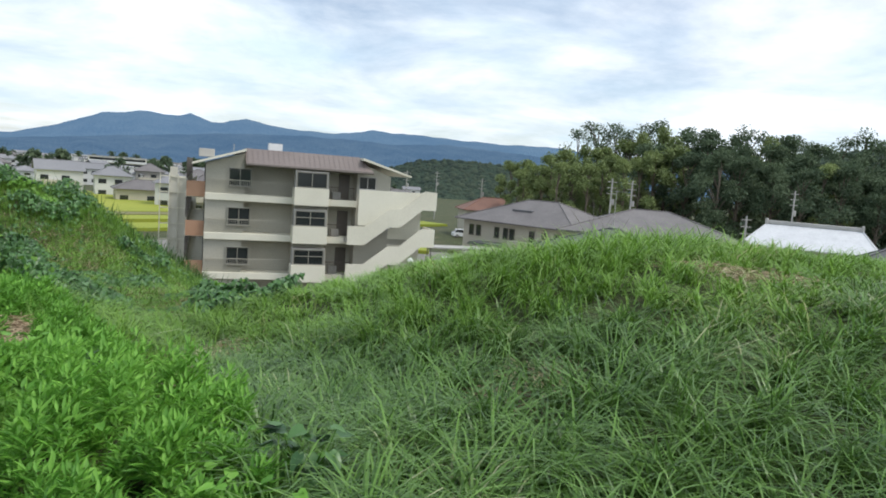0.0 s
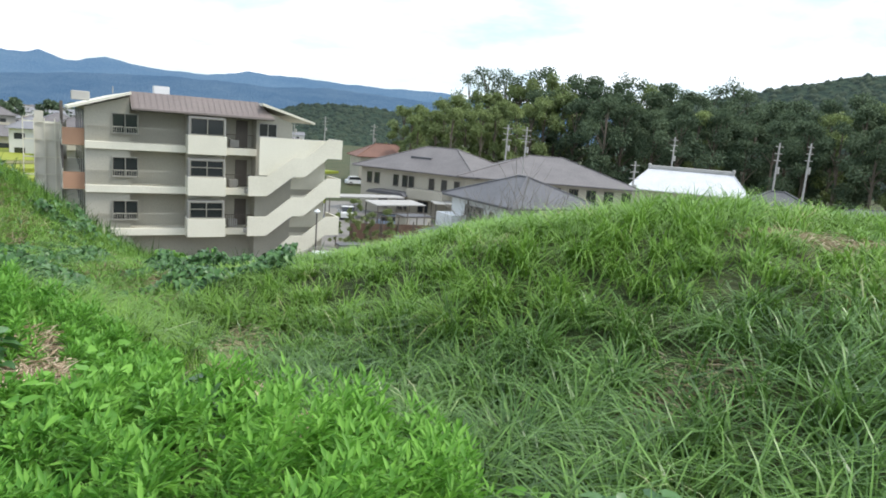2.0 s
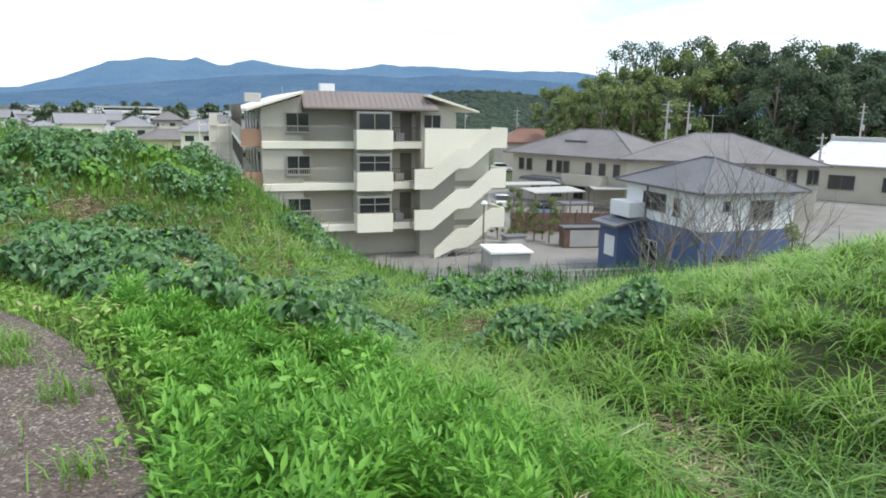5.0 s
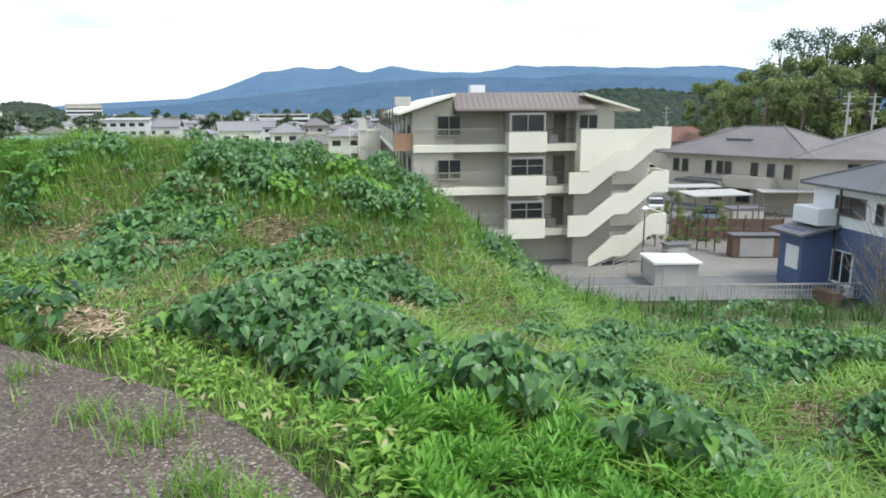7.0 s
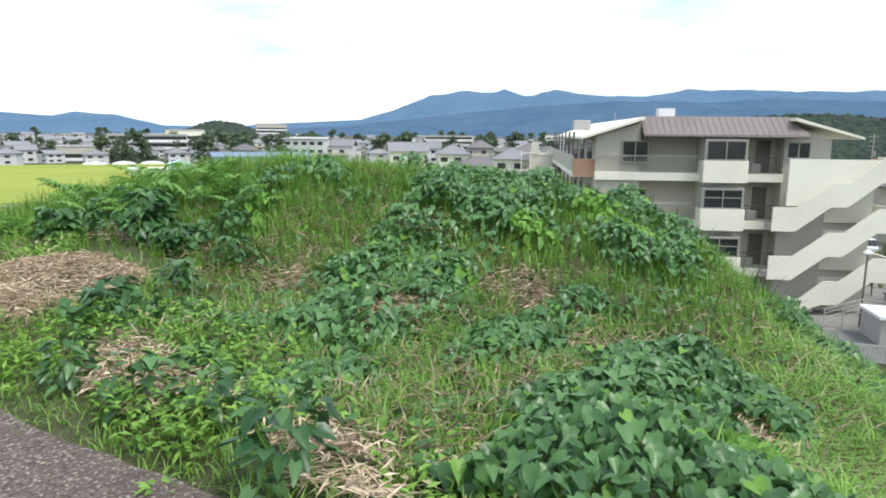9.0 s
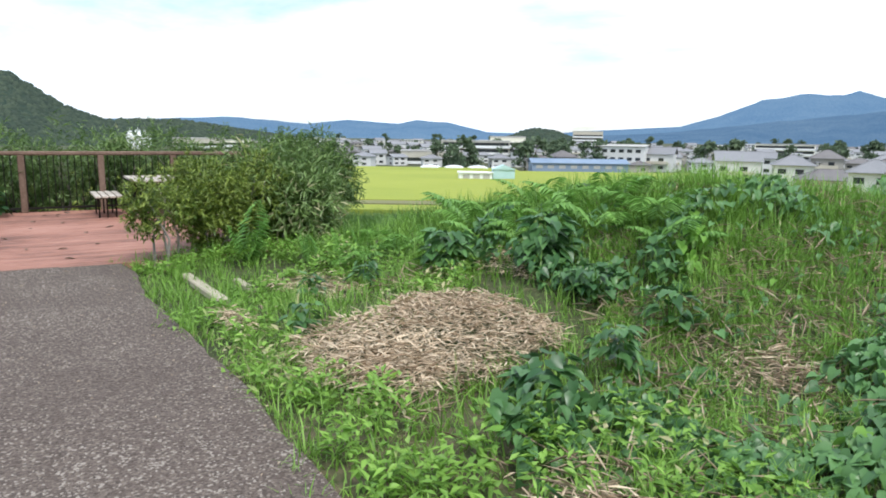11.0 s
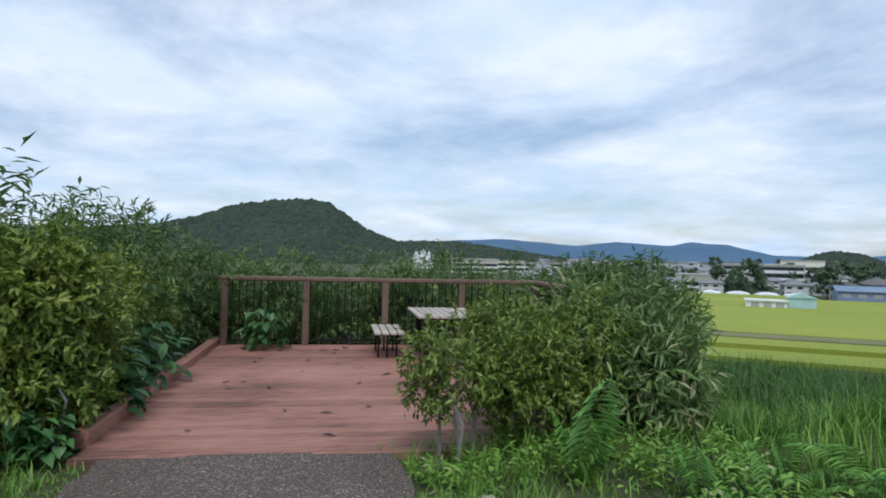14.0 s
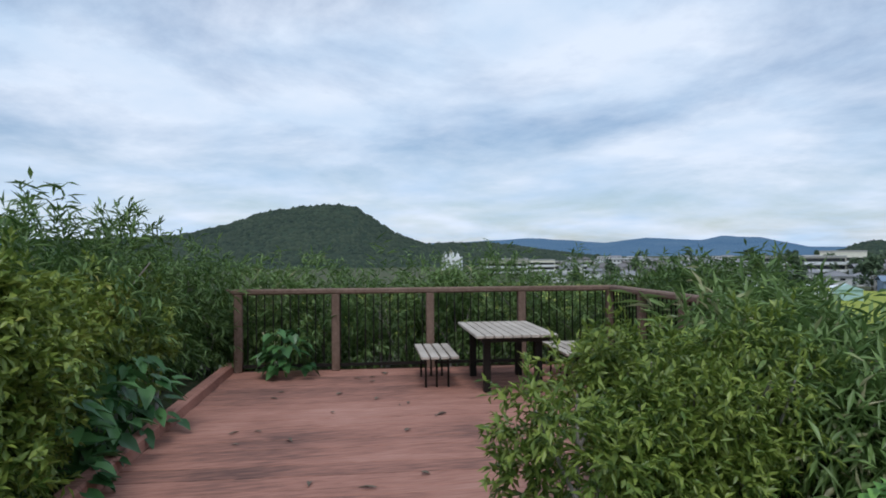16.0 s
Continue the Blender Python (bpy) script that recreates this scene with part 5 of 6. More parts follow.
# thin grass that fills the gaps between the creepers
x, y, d, r = sow(85000, -15.5, -4.0, 9.2, 16.0, 30)
gap = 0.75 * wob(x, y, 1.25, 31) + 0.55 * wob(x, y, 3.1, 32)
keep = (d > 0.9) & (r.random(len(x)) < np.where(gap < -0.05, 0.75, 0.22)) & ~inside(x, y, STRAW, 1.0) & ~inside(x, y, DRY, 0.9)
x, y = clump(x[keep], y[keep], r, 0.3, 0.6)
g = blades(on_ground(x, y), r.uniform(0.12, 0.36, len(x)), r.uniform(0.006, 0.013, len(x)), r.uniform(0.2, 1.0, len(x)), r, 2)
stuff("mound_tufts", fast_mesh("mound_tufts", *g), M_SHORT, "fresh green grass between the creepers of the mound", "grass")
# rank grass down the slope
x, y, d, r = sow(58000, -46, 14, 12.5, 40, 17)
keep = (~((x > -17) & (y < 16.5) & (x < -5))) & (r.random(len(x)) < np.clip(1.2 - np.hypot(x + 16, y - 10) / 40, 0.2, 1)) & ((x < -19.6) | (y > 14) | (x > -5)) & ((x > -26.5) | (y > 14.6)) & ((x > -23) | (y > 14.6))
x, y = clump(x[keep], y[keep], r, 0.5, 0.6)
g = blades(on_ground(x, y), r.uniform(0.35, 0.75, len(x)), r.uniform(0.014, 0.034, len(x)), r.uniform(0.2, 0.8, len(x)), r, 2)
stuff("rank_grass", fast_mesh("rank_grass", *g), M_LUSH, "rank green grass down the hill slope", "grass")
x, y, d, r = sow(30000, -50, -19, 14.5, 46, 23)
keep = (y > 14.6 + np.clip(-21 - x, 0, 3) * 0.2) & (np.hypot(x + 15, y - 9) > 7.5)
x, y = clump(x[keep], y[keep], r, 0.6, 0.6)
g = blades(on_ground(x, y), r.uniform(0.4, 0.9, len(x)), r.uniform(0.02, 0.045, len(x)), r.uniform(0.2, 0.8, len(x)), r, 2)
stuff("slope_grass", fast_mesh("slope_grass", *g), M_LUSH, "tall darker green grass on the slope below the deck", "grass")
# lush grass of a darker green in the dip beyond the shrubs
x, y, d, r = sow(56000, -30, -15.5, 11.6, 27, 18)
x, y = clump(x, y, r, 0.4, 0.5)
keep = (x < -16.9 + (y - 13) * 0.45) & ((y > 13.6) | (x > -18.3)) & ((y > 14.6) | (x > -19.4)) & (y > 11.6 + 0.4 * wob(x, y, 1.3, 64)) & (x > -17.6 - (y - 11.6) * 3)
x, y = x[keep], y[keep]
g = blades(on_ground(x, y), r.uniform(0.2, 0.5, len(x)) * np.clip(1 + (y - 13.5) * 0.15, 1, 1.8), r.uniform(0.009, 0.02, len(x)), r.uniform(0.15, 0.7, len(x)), r, 2)
stuff("lush_grass", fast_mesh("lush_grass", *g), M_LUSH, "lush darker green grass in the dip beyond the shrubs", "grass")

# straw: dry stalks lying in heaps and scattered litter
r = np.random.default_rng(19)
sx_, sy_, sm = [], [], []
for k, (spots_, dens, grow) in enumerate(((STRAW, 3300, 1.08), (DRY, 1500, 1.15))):
    for cx, cy, rx, ry in spots_:
        n = int(dens * rx * ry * 4)
        qx, qy = r.uniform(cx - rx * 1.3, cx + rx * 1.3, n), r.uniform(cy - ry * 1.3, cy + ry * 1.3, n)
        ok = inside(qx, qy, [(cx, cy, rx, ry)], grow)
        sx_.append(qx[ok]), sy_.append(qy[ok]), sm.append(np.full(ok.sum(), k == 0))
x, y, m1 = np.concatenate(sx_), np.concatenate(sy_), np.concatenate(sm)
a, el = r.uniform(0, math.tau, len(x)), r.normal(0.05, 0.18, len(x))
dd = np.stack([np.cos(a) * np.cos(el), np.sin(a) * np.cos(el), np.sin(el)], -1)
heap = np.clip(1 - ((x + 13.45) / 0.76) ** 2 - ((y - 10.5) / 0.86) ** 2, 0, 1) ** 0.7 * 0.10
g = leaf_set(on_ground(x, y, 0.04) + np.stack([0 * x, 0 * x, r.uniform(0, 0.07, len(x)) + 0.05 * m1 + heap], -1), dd, np.array([0, 0, 1.0]) + r.normal(0, 0.4, (len(x), 3)), r.uniform(0.04, 0.17, len(x)), r.uniform(0.005, 0.016, len(x)))
stuff("dry_straw", fast_mesh("dry_straw", *g), M_STRAW, "pale dry straw and cut reeds strewn in heaps", "straw")
# dead stalks and litter that show through between the creepers
x, y, d, r = sow(34000, -15.0, -3.5, 8.6, 15.5, 27)
gap = 0.75 * wob(x, y, 1.25, 31) + 0.55 * wob(x, y, 3.1, 32)
keep = (d > 0.6) & (gap < -0.05) & (r.random(len(x)) < np.clip(0.35 - gap, 0, 0.9))
x, y = x[keep], y[keep]
a, el = r.uniform(0, math.tau, len(x)), r.normal(0.25, 0.3, len(x))
g = leaf_set(on_ground(x, y, r.uniform(0.04, 0.12, len(x))), np.stack([np.cos(a) * np.cos(el), np.sin(a) * np.cos(el), np.sin(el)], -1), np.array([0, 0, 1.0]) + r.normal(0, 0.4, (len(x), 3)), r.uniform(0.06, 0.24, len(x)), r.uniform(0.005, 0.014, len(x)))
stuff("dead_stalks", fast_mesh("dead_stalks", *g), M_LITTER, "brown dead stalks lying between the creepers", "litter")
# crumbs, twigs and leaf bits strewn on the path
x, y, d, r = sow(5200, -18.2, 2.0, -2.0, 9.4, 28)
keep = (d < 0.05) & (d > -2.0) & (r.random(len(x)) < np.where(d > -0.5, 0.8, 0.35))
x, y = x[keep], y[keep]
a = r.uniform(0, math.tau, len(x))
big = r.random(len(x)) < 0.06
g = leaf_set(np.stack([x, y, np.full(len(x), 0.056)], -1), np.stack([np.cos(a), np.sin(a), 0.06 + 0 * a], -1), np.array([0, 0, 1.0]) + r.normal(0, 0.25, (len(x), 3)), np.where(big, r.uniform(0.06, 0.2, len(x)), r.uniform(0.012, 0.035, len(x))), np.where(big, 0.005, r.uniform(0.006, 0.016, len(x))))
stuff("path_litter", fast_mesh("path_litter", *g), M_LITTER, "dry crumbs and twigs strewn over the path", "litter")
# grass tufts that root in the path's broken edge
r = np.random.default_rng(29)
qx, qy = [], []
for cx, cy, rad, n in TUFTS:
    qx.append(cx + r.normal(0, rad * 0.5, n))
    qy.append(cy + r.normal(0, rad * 0.5, n))
x, y = np.concatenate(qx), np.concatenate(qy)
g = blades(np.stack([x, y, np.full(len(x), 0.04)], -1), r.uniform(0.08, 0.26, len(x)), r.uniform(0.005, 0.010, len(x)), r.uniform(0.3, 1.0, len(x)), r, 3)
stuff("path_tufts", fast_mesh("path_tufts", *g), M_SHORT, "thin grass tufts growing through the path's edge", "grass")


x, y, d, r = sow(16000, -18.4, -5.5, 6, 13, 20)
keep = (d > 0.12) & (d < np.where(x > -11, 1.3, 2.2) + 0.5 * wob(x, y, 1.2, 71)) & (wob(x, y, 2.2, 72) > -0.25) & ~inside(x, y, STRAW, 0.95) & (r.random(len(x)) < 0.6)
x, y = clump(x[keep], y[keep], r, 0.26, 0.6)
p0, sets = on_ground(x, y), []
for k in range(9):
    a, el = r.uniform(0, math.tau, len(x)), r.uniform(-0.3, 0.8, len(x))
    hgt = r.uniform(0.03, 0.20, len(x)) * (1 + 0.4 * wob(x, y, 1.7, 73))
    sets.append(leaf_set(p0 + np.stack([np.cos(a) * 0.03, np.sin(a) * 0.03, hgt], -1), np.stack([np.cos(a) * np.cos(el), np.sin(a) * np.cos(el), np.sin(el)], -1), np.array([0, 0, 1.0]) + r.normal(0, 0.3, (len(x), 3)), r.uniform(0.04, 0.09, len(x)), r.uniform(0.016, 0.036, len(x))))
stuff("verge_herbs", fast_mesh("verge_herbs", *joined(sets)), M_SHORT, "low leafy herbs in the grass verge", "weeds")


def fern(x, y, size, seed, upright=0.0):
    r = np.random.default_rng(seed)
    root = empty("fern", pose(x, y, land(x, y)), "green arching fern in the grass", "fern", "ferns by the path")
    for i in range(7):
        a = i * 0.95 + r.uniform(-0.4, 0.4)
        n = 18
        f = np.linspace(0.10, 1, n)
        L = size * r.uniform(0.6, 1.25)
        out, rise, sag = (0.35, 1.15, 0.35) if r.random() < upright else (r.uniform(0.7, 0.95), r.uniform(0.75, 1.15), r.uniform(0.5, 0.75))
        bend = r.uniform(-0.35, 0.35)
        aa = a + bend * f
        c = np.stack([np.cos(aa) * f * L * out, np.sin(aa) * f * L * out, L * (rise * f - sag * f ** 2.3)], -1)
        sets = []
        for s_ in (-1, 1):
            dd = np.stack([-np.sin(aa) * s_ + 0.55 * np.cos(aa), np.cos(aa) * s_ + 0.55 * np.sin(aa), np.full(n, -0.2)], -1) + r.normal(0, 0.08, (n, 3))
            sets.append(leaf_set(c, dd, np.tile(np.array([0, 0, 1.0]), (n, 1)), L * 0.26 * np.sin(np.pi * np.clip(f * 0.86 + 0.12, 0, 1)) + 0.01, np.full(n, L * 0.05)))
        me = fast_mesh("frond", *joined(sets))
        me.materials.append(M_FERN)
        part("frond", me, M_FERN, root)


for i, (x, y, s_) in enumerate(((-14.6, 12.6, 0.75), (-14.1, 13.1, 0.8), (-15.2, 12.5, 0.65), (-15.0, 13.3, 0.75), (-13.6, 13.4, 0.7), (-15.8, 12.9, 0.7), (-15.6, 13.8, 0.65), (-16.2, 13.3, 0.6), (-13.2, 13.0, 0.6), (-14.5, 13.8, 0.7), (-15.0, 11.9, 0.5), (-15.9, 11.9, 0.4))):
    fern(x, y, s_, 100 + i)
fern(-17.15, 10.65, 0.75, 130, 0.8)
fern(-16.6, 11.2, 0.5, 131, 0.5)
fern(-16.1, 11.4, 0.45, 132, 0.2)
fern(-16.0, 12.0, 0.55, 133, 0.3)
fern(-16.5, 11.8, 0.5, 134, 0.1)


def big_leaf_plant(x, y, h, n, size, seed, label="leafy plant with broad heart-shaped leaves", z=None):
    r = np.random.default_rng(seed)
    root = empty("leafy_plant", pose(x, y, land(x, y) if z is None else z), label, "plant", "leafy plants")
    for k in range(5):
        a = r.uniform(0, 6.28)
        bm = tube([(0, 0, 0), (math.cos(a) * h * 0.18, math.sin(a) * h * 0.18, h * 0.5), (math.cos(a) * h * 0.35, math.sin(a) * h * 0.35, h * r.uniform(0.75, 1))], [0.008, 0.006, 0.003], 4)
        part("stem", bm, M_FERN, root)
    a, f = r.uniform(0, math.tau, n), r.uniform(0.15, 1, n)
    rad = h * 0.55 * r.random(n) ** 0.5 * (1.1 - 0.4 * f)
    p = np.stack([np.cos(a) * rad, np.sin(a) * rad, h * f], -1)
    el = r.uniform(-0.8, 0.1, n)
    b = a + r.normal(0, 0.5, n)
    g = leaf_set(p, np.stack([np.cos(b) * np.cos(el), np.sin(b) * np.cos(el), np.sin(el)], -1), np.array([0, 0, 1.0]) + r.normal(0, 0.2, (n, 3)), r.uniform(0.6, 1.1, n) * size, r.uniform(0.5, 0.9, n) * size, True, 0.12)
    me = fast_mesh("leaves", *g)
    me.materials.append(M_HEART)
    tagged(part("leaves", me, M_HEART, root), kind="stuff")


for i, q in enumerate(((-9.35, 8.98, 0.44, 70, 0.105), (-10.6, 9.25, 0.36, 60, 0.10), (-10.2, 9.35, 0.32, 50, 0.10), (-11.3, 9.35, 0.30, 45, 0.10), (-14.75, 11.7, 0.40, 110, 0.16), (-14.0, 12.25, 0.48, 110, 0.16), (-13.2, 12.0, 0.32, 60, 0.11), (-12.5, 12.0, 0.34, 60, 0.11), (-12.3, 11.15, 0.36, 70, 0.11), (-12.2, 10.35, 0.36, 60, 0.13), (-14.35, 9.98, 0.26, 34, 0.10), (-15.3, 11.1, 0.26, 30, 0.11), (-15.3, 10.5, 0.25, 30, 0.10), (-2.35, 4.6, 0.40, 36, 0.12), (-3.7, 4.95, 0.35, 40, 0.12), (-0.6, 3.2, 0.42, 36, 0.12))):
    big_leaf_plant(*q[:5], 200 + i)
big_leaf_plant(-23.75, 8.55, 0.62, 75, 0.2, 240, "pale green big-leaved plant growing through the deck", TOP)
for i, (x, y) in enumerate(((-19.6, 7.05), (-20.3, 7.15), (-21.1, 7.3), (-20.7, 6.95), (-18.45, 6.95), (-18.35, 6.75))):
    big_leaf_plant(x, y, 0.75 if i < 4 else 0.4, 80, 0.2 if i < 4 else 0.11, 250 + i, "pale green big-leaved creeper leaning over the deck kerb" if i < 4 else "low leafy plant at the hedge's foot", 0.0)


def shrub(name, blobs, n, length, width, material, label, seed, droop=0.25, stems=10, base=None, sprigs=(), category="shrub"):
    """A dense shrub: bent stems from the ground, leaves in uneven clumps."""
    r = np.random.default_rng(seed)
    root = empty(name, pose(0, 0, 0), label, category)
    for k in range(stems):
        b = blobs[k % len(blobs)]
        x, y = b[0] + r.normal(0, b[3] * 0.22), b[1] + r.normal(0, b[4] * 0.22)
        z0 = land(x, y) - 0.05
        bm = tube([(x, y, z0), (x + r.normal(0, 0.08), y + r.normal(0, 0.08), (z0 + b[2]) / 2), (b[0] + r.normal(0, b[3] * 0.5), b[1] + r.normal(0, b[4] * 0.5), b[2] + b[5] * 0.5)], [0.020, 0.014, 0.006], 5)
        part("stem", bm, M_TWIG, root)
    subs = []
    for b in blobs:
        subs.append((b[0], b[1], b[2] - 0.1 * b[5], b[3] * 0.66, b[4] * 0.66, b[5] * 0.66))
        for k in range(11):
            u = r.normal(0, 1, 3)
            u /= np.linalg.norm(u)
            q = r.uniform(0.26, 0.46)
            subs.append((b[0] + u[0] * b[3] * 0.78, b[1] + u[1] * b[4] * 0.78, b[2] + u[2] * b[5] * 0.74, b[3] * q, b[4] * q, b[5] * q))
    blobs = subs
    vol = np.array([b[3] * b[4] + b[3] * b[5] + b[4] * b[5] for b in blobs])
    per = 9
    m_ = n // per
    pick = r.choice(len(blobs), m_, p=vol / vol.sum())
    B = np.array(blobs, float)[pick]
    u = unit(r.normal(0, 1, (m_, 3)))
    lump = 1 + 0.22 * np.sin(u[:, 0] * 7 + pick) * np.sin(u[:, 1] * 6 + 2 * pick) + 0.16 * np.sin(u[:, 2] * 9 + u[:, 0] * 11)
    rad = (0.35 + 0.65 * r.random(m_) ** 0.45) * lump * (1 + 0.12 * r.normal(0, 1, m_))
    foot = B[:, :3] + u * B[:, 3:6] * rad[:, None]
    way = unit(u * 0.9 + r.normal(0, 0.45, (m_, 3)) + np.array([0, 0, 0.35 - droop]))
    run = length * r.uniform(1.0, 2.0, m_)
    f = np.tile(np.linspace(0.0, 1.0, per), m_)
    foot, way, run, u = (np.repeat(q, per, 0) for q in (foot, way, run, u))
    n = m_ * per
    p = foot + way * (run * f)[:, None] + np.array([0, 0, -0.5]) * (run * f ** 2 * droop)[:, None]
    ok = p[:, 2] > lands(p[:, 0], p[:, 1]) + 0.05
    dd = unit(way * 0.75 + r.normal(0, 0.6, (n, 3)) + np.array([0, 0, -droop]))
    g = leaf_set(p[ok], dd[ok], (np.array([0, 0, 1.0]) + u * 0.5 + r.normal(0, 0.3, (n, 3)))[ok], r.uniform(0.6, 1.15, ok.sum()) * length, r.uniform(0.7, 1.15, ok.sum()) * width)
    sets = [g]
    for sx, sy, sz, h in sprigs:
        m = 15
        f = np.linspace(0.25, 1, m)
        tx, ty = r.normal(0, 0.12), r.normal(0, 0.12)
        q = np.stack([sx + tx * f ** 2, sy + ty * f ** 2, sz + h * f], -1)
        a = r.uniform(0, math.tau, m)
        sets.append(leaf_set(q, np.stack([np.cos(a), np.sin(a), r.uniform(-0.2, 0.9, m)], -1), np.tile(np.array([0, 0, 1.0]), (m, 1)) + r.normal(0, 0.2, (m, 3)), r.uniform(0.14, 0.27, m), r.uniform(0.024, 0.042, m)))
    me = fast_mesh("foliage", *joined(sets))
    me.materials.append(material)
    tagged(part("foliage", me, material, root), kind="stuff")
    return root


# hedge on the deck's south side
shrub("bamboo_hedge", [(-18.7, 6.0, 0.95, 0.65, 0.55, 0.75), (-18.9, 6.2, 0.90, 0.8, 0.60, 0.78), (-20.1, 6.4, 1.0, 0.9, 0.65, 0.85), (-21.3, 6.6, 1.15, 0.9, 0.7, 0.85), (-22.5, 6.75, 1.1, 0.9, 0.7, 0.85), (-23.7, 6.95, 1.05, 0.9, 0.75, 0.85), (-24.7, 7.3, 1.0, 0.7, 0.75, 0.85), (-19.3, 5.6, 1.05, 1.1, 0.6, 0.8), (-21.3, 5.6, 1.2, 1.2, 0.7, 0.8)], 30000, 0.16, 0.028, M_BAMBOO, "tall hedge of bamboo grass beside the deck", 301, 0.3, 40,
      sprigs=[(-18.9, 6.2, 1.4, 0.8), (-18.8, 6.0, 1.4, 0.7), (-19.1, 6.1, 1.45, 0.75), (-19.4, 6.5, 1.6, 0.6), (-20.2, 6.3, 1.5, 0.85), (-20.9, 6.5, 1.5, 0.75), (-21.6, 6.6, 1.5, 0.8), (-18.9, 6.4, 1.7, 0.7), (-20.0, 6.0, 1.6, 0.7), (-22.6, 6.8, 1.4, 0.6), (-18.9, 5.9, 1.3, 0.8), (-19.0, 5.7, 1.7, 0.7), (-20.6, 5.9, 1.7, 0.7), (-21.2, 6.1, 1.6, 0.6), (-23.2, 6.8, 1.4, 0.5), (-18.9, 6.5, 1.55, 0.5)], category="hedge")
shrub("shrub_row", [(-18.75, 6.75, 0.6, 0.45, 0.36, 0.6), (-18.9, 6.9, 0.9, 0.5, 0.36, 0.75), (-19.2, 6.88, 1.05, 0.6, 0.42, 0.7), (-20.2, 6.85, 0.95, 0.5, 0.3, 0.55), (-21.2, 6.95, 0.9, 0.5, 0.3, 0.55), (-18.3, 5.55, 1.0, 0.5, 0.45, 0.65), (-22.3, 7.15, 0.85, 0.5, 0.3, 0.55), (-18.8, 6.3, 1.3, 0.5, 0.4, 0.5), (-18.75, 6.5, 1.05, 0.45, 0.36, 0.6), (-18.9, 6.6, 1.25, 0.5, 0.36, 0.5), (-18.9, 6.75, 1.2, 0.5, 0.36, 0.5), (-19.0, 7.05, 0.45, 0.4, 0.22, 0.4), (-19.6, 7.05, 0.6, 0.55, 0.22, 0.45)], 56000, 0.085, 0.038, M_SHRUB, "yellow-green small-leaved shrubs along the deck", 302, 0.2, 24, category="hedge")
# greenery outside the rail
shrub("bamboo_hedge", [(-25.2 + 0.13 * i, 7.0 + i * 1.0, 0.74 - 0.02 * i, 0.55, 0.75, 0.84) for i in range(8)] + [(-26.2, 7.6 + i * 1.5, 0.55, 0.8, 1.0, 1.0) for i in range(5)], 52000, 0.16, 0.028, M_BAMBOO, "bamboo grass pressing against the deck rail", 303, 0.3, 40,
      sprigs=[(-25.2, 7.6, 1.1, 0.5), (-25.1, 8.3, 1.1, 0.4), (-25.1, 9.0, 1.1, 0.45), (-25.0, 9.9, 1.1, 0.75), (-24.9, 10.3, 1.1, 0.65), (-25.0, 10.1, 1.1, 0.7), (-25.2, 11.2, 1.1, 0.4), (-25.0, 12.3, 1.1, 0.5), (-24.6, 13.1, 1.1, 0.5), (-25.0, 11.7, 1.1, 0.45)], category="hedge")
shrub("bamboo_hedge", [(-24.0 + i * 0.9, 14.05 - 0.08 * i, 0.72, 0.6, 0.5, 0.85) for i in range(4)], 20000, 0.16, 0.028, M_BAMBOO, "bamboo grass outside the deck's far corner", 304, 0.3, 20,
      sprigs=[(-21.6, 13.8, 1.2, 0.5), (-21.4, 13.6, 1.2, 0.45), (-22.4, 13.7, 1.2, 0.5), (-22.0, 13.9, 1.0, 0.5), (-21.9, 13.7, 1.1, 0.5)], category="hedge")
# the thicket between path and table
shrub("yellow_green_shrub", [(-17.85, 10.0, 0.72, 0.40, 0.42, 0.40), (-18.05, 10.6, 0.66, 0.40, 0.45, 0.48), (-18.25, 11.15, 0.70, 0.42, 0.45, 0.50), (-18.4, 10.55, 0.85, 0.36, 0.4, 0.42)], 22000, 0.07, 0.024, M_SHRUB, "rounded yellow-green shrub at the deck's entrance", 305, 0.15, 16)
shrub("bamboo_thicket", [(-18.45, 11.7, 0.72, 0.45, 0.42, 0.60), (-18.5, 12.05, 0.62, 0.45, 0.42, 0.66), (-18.2, 11.95, 0.40, 0.42, 0.36, 0.55), (-18.9, 11.3, 0.75, 0.42, 0.45, 0.52), (-19.1, 12.1, 0.65, 0.4, 0.4, 0.6)], 14000, 0.19, 0.032, M_BAMBOO, "dense bamboo grass thicket beside the deck", 306, 0.35, 20,
      sprigs=[(-18.7, 11.6, 1.0, 0.35), (-18.9, 12.0, 1.0, 0.35), (-19.0, 11.2, 1.0, 0.35), (-18.5, 10.9, 0.85, 0.35)])

# fallen leaves on the deck
r = np.random.default_rng(33)
n = 24
q = np.stack([r.uniform(0.4, 5.9, n), r.uniform(0.1, 2.6, n), np.full(n, TOP + 0.012)], -1)
a = r.uniform(0, 6.28, n)
me = fast_mesh("fallen_leaves", *leaf_set(q, np.stack([np.cos(a), np.sin(a), 0.1 + 0 * a], -1), np.tile(np.array([0, 0, 1.0]), (n, 1)), r.uniform(0.05, 0.14, n), r.uniform(0.02, 0.05, n), True, 0.2))
fl = stuff("fallen_leaves", me, M_BARK, "dry brown leaves fallen on the deck", "leaves")
fl.matrix_basis = DK

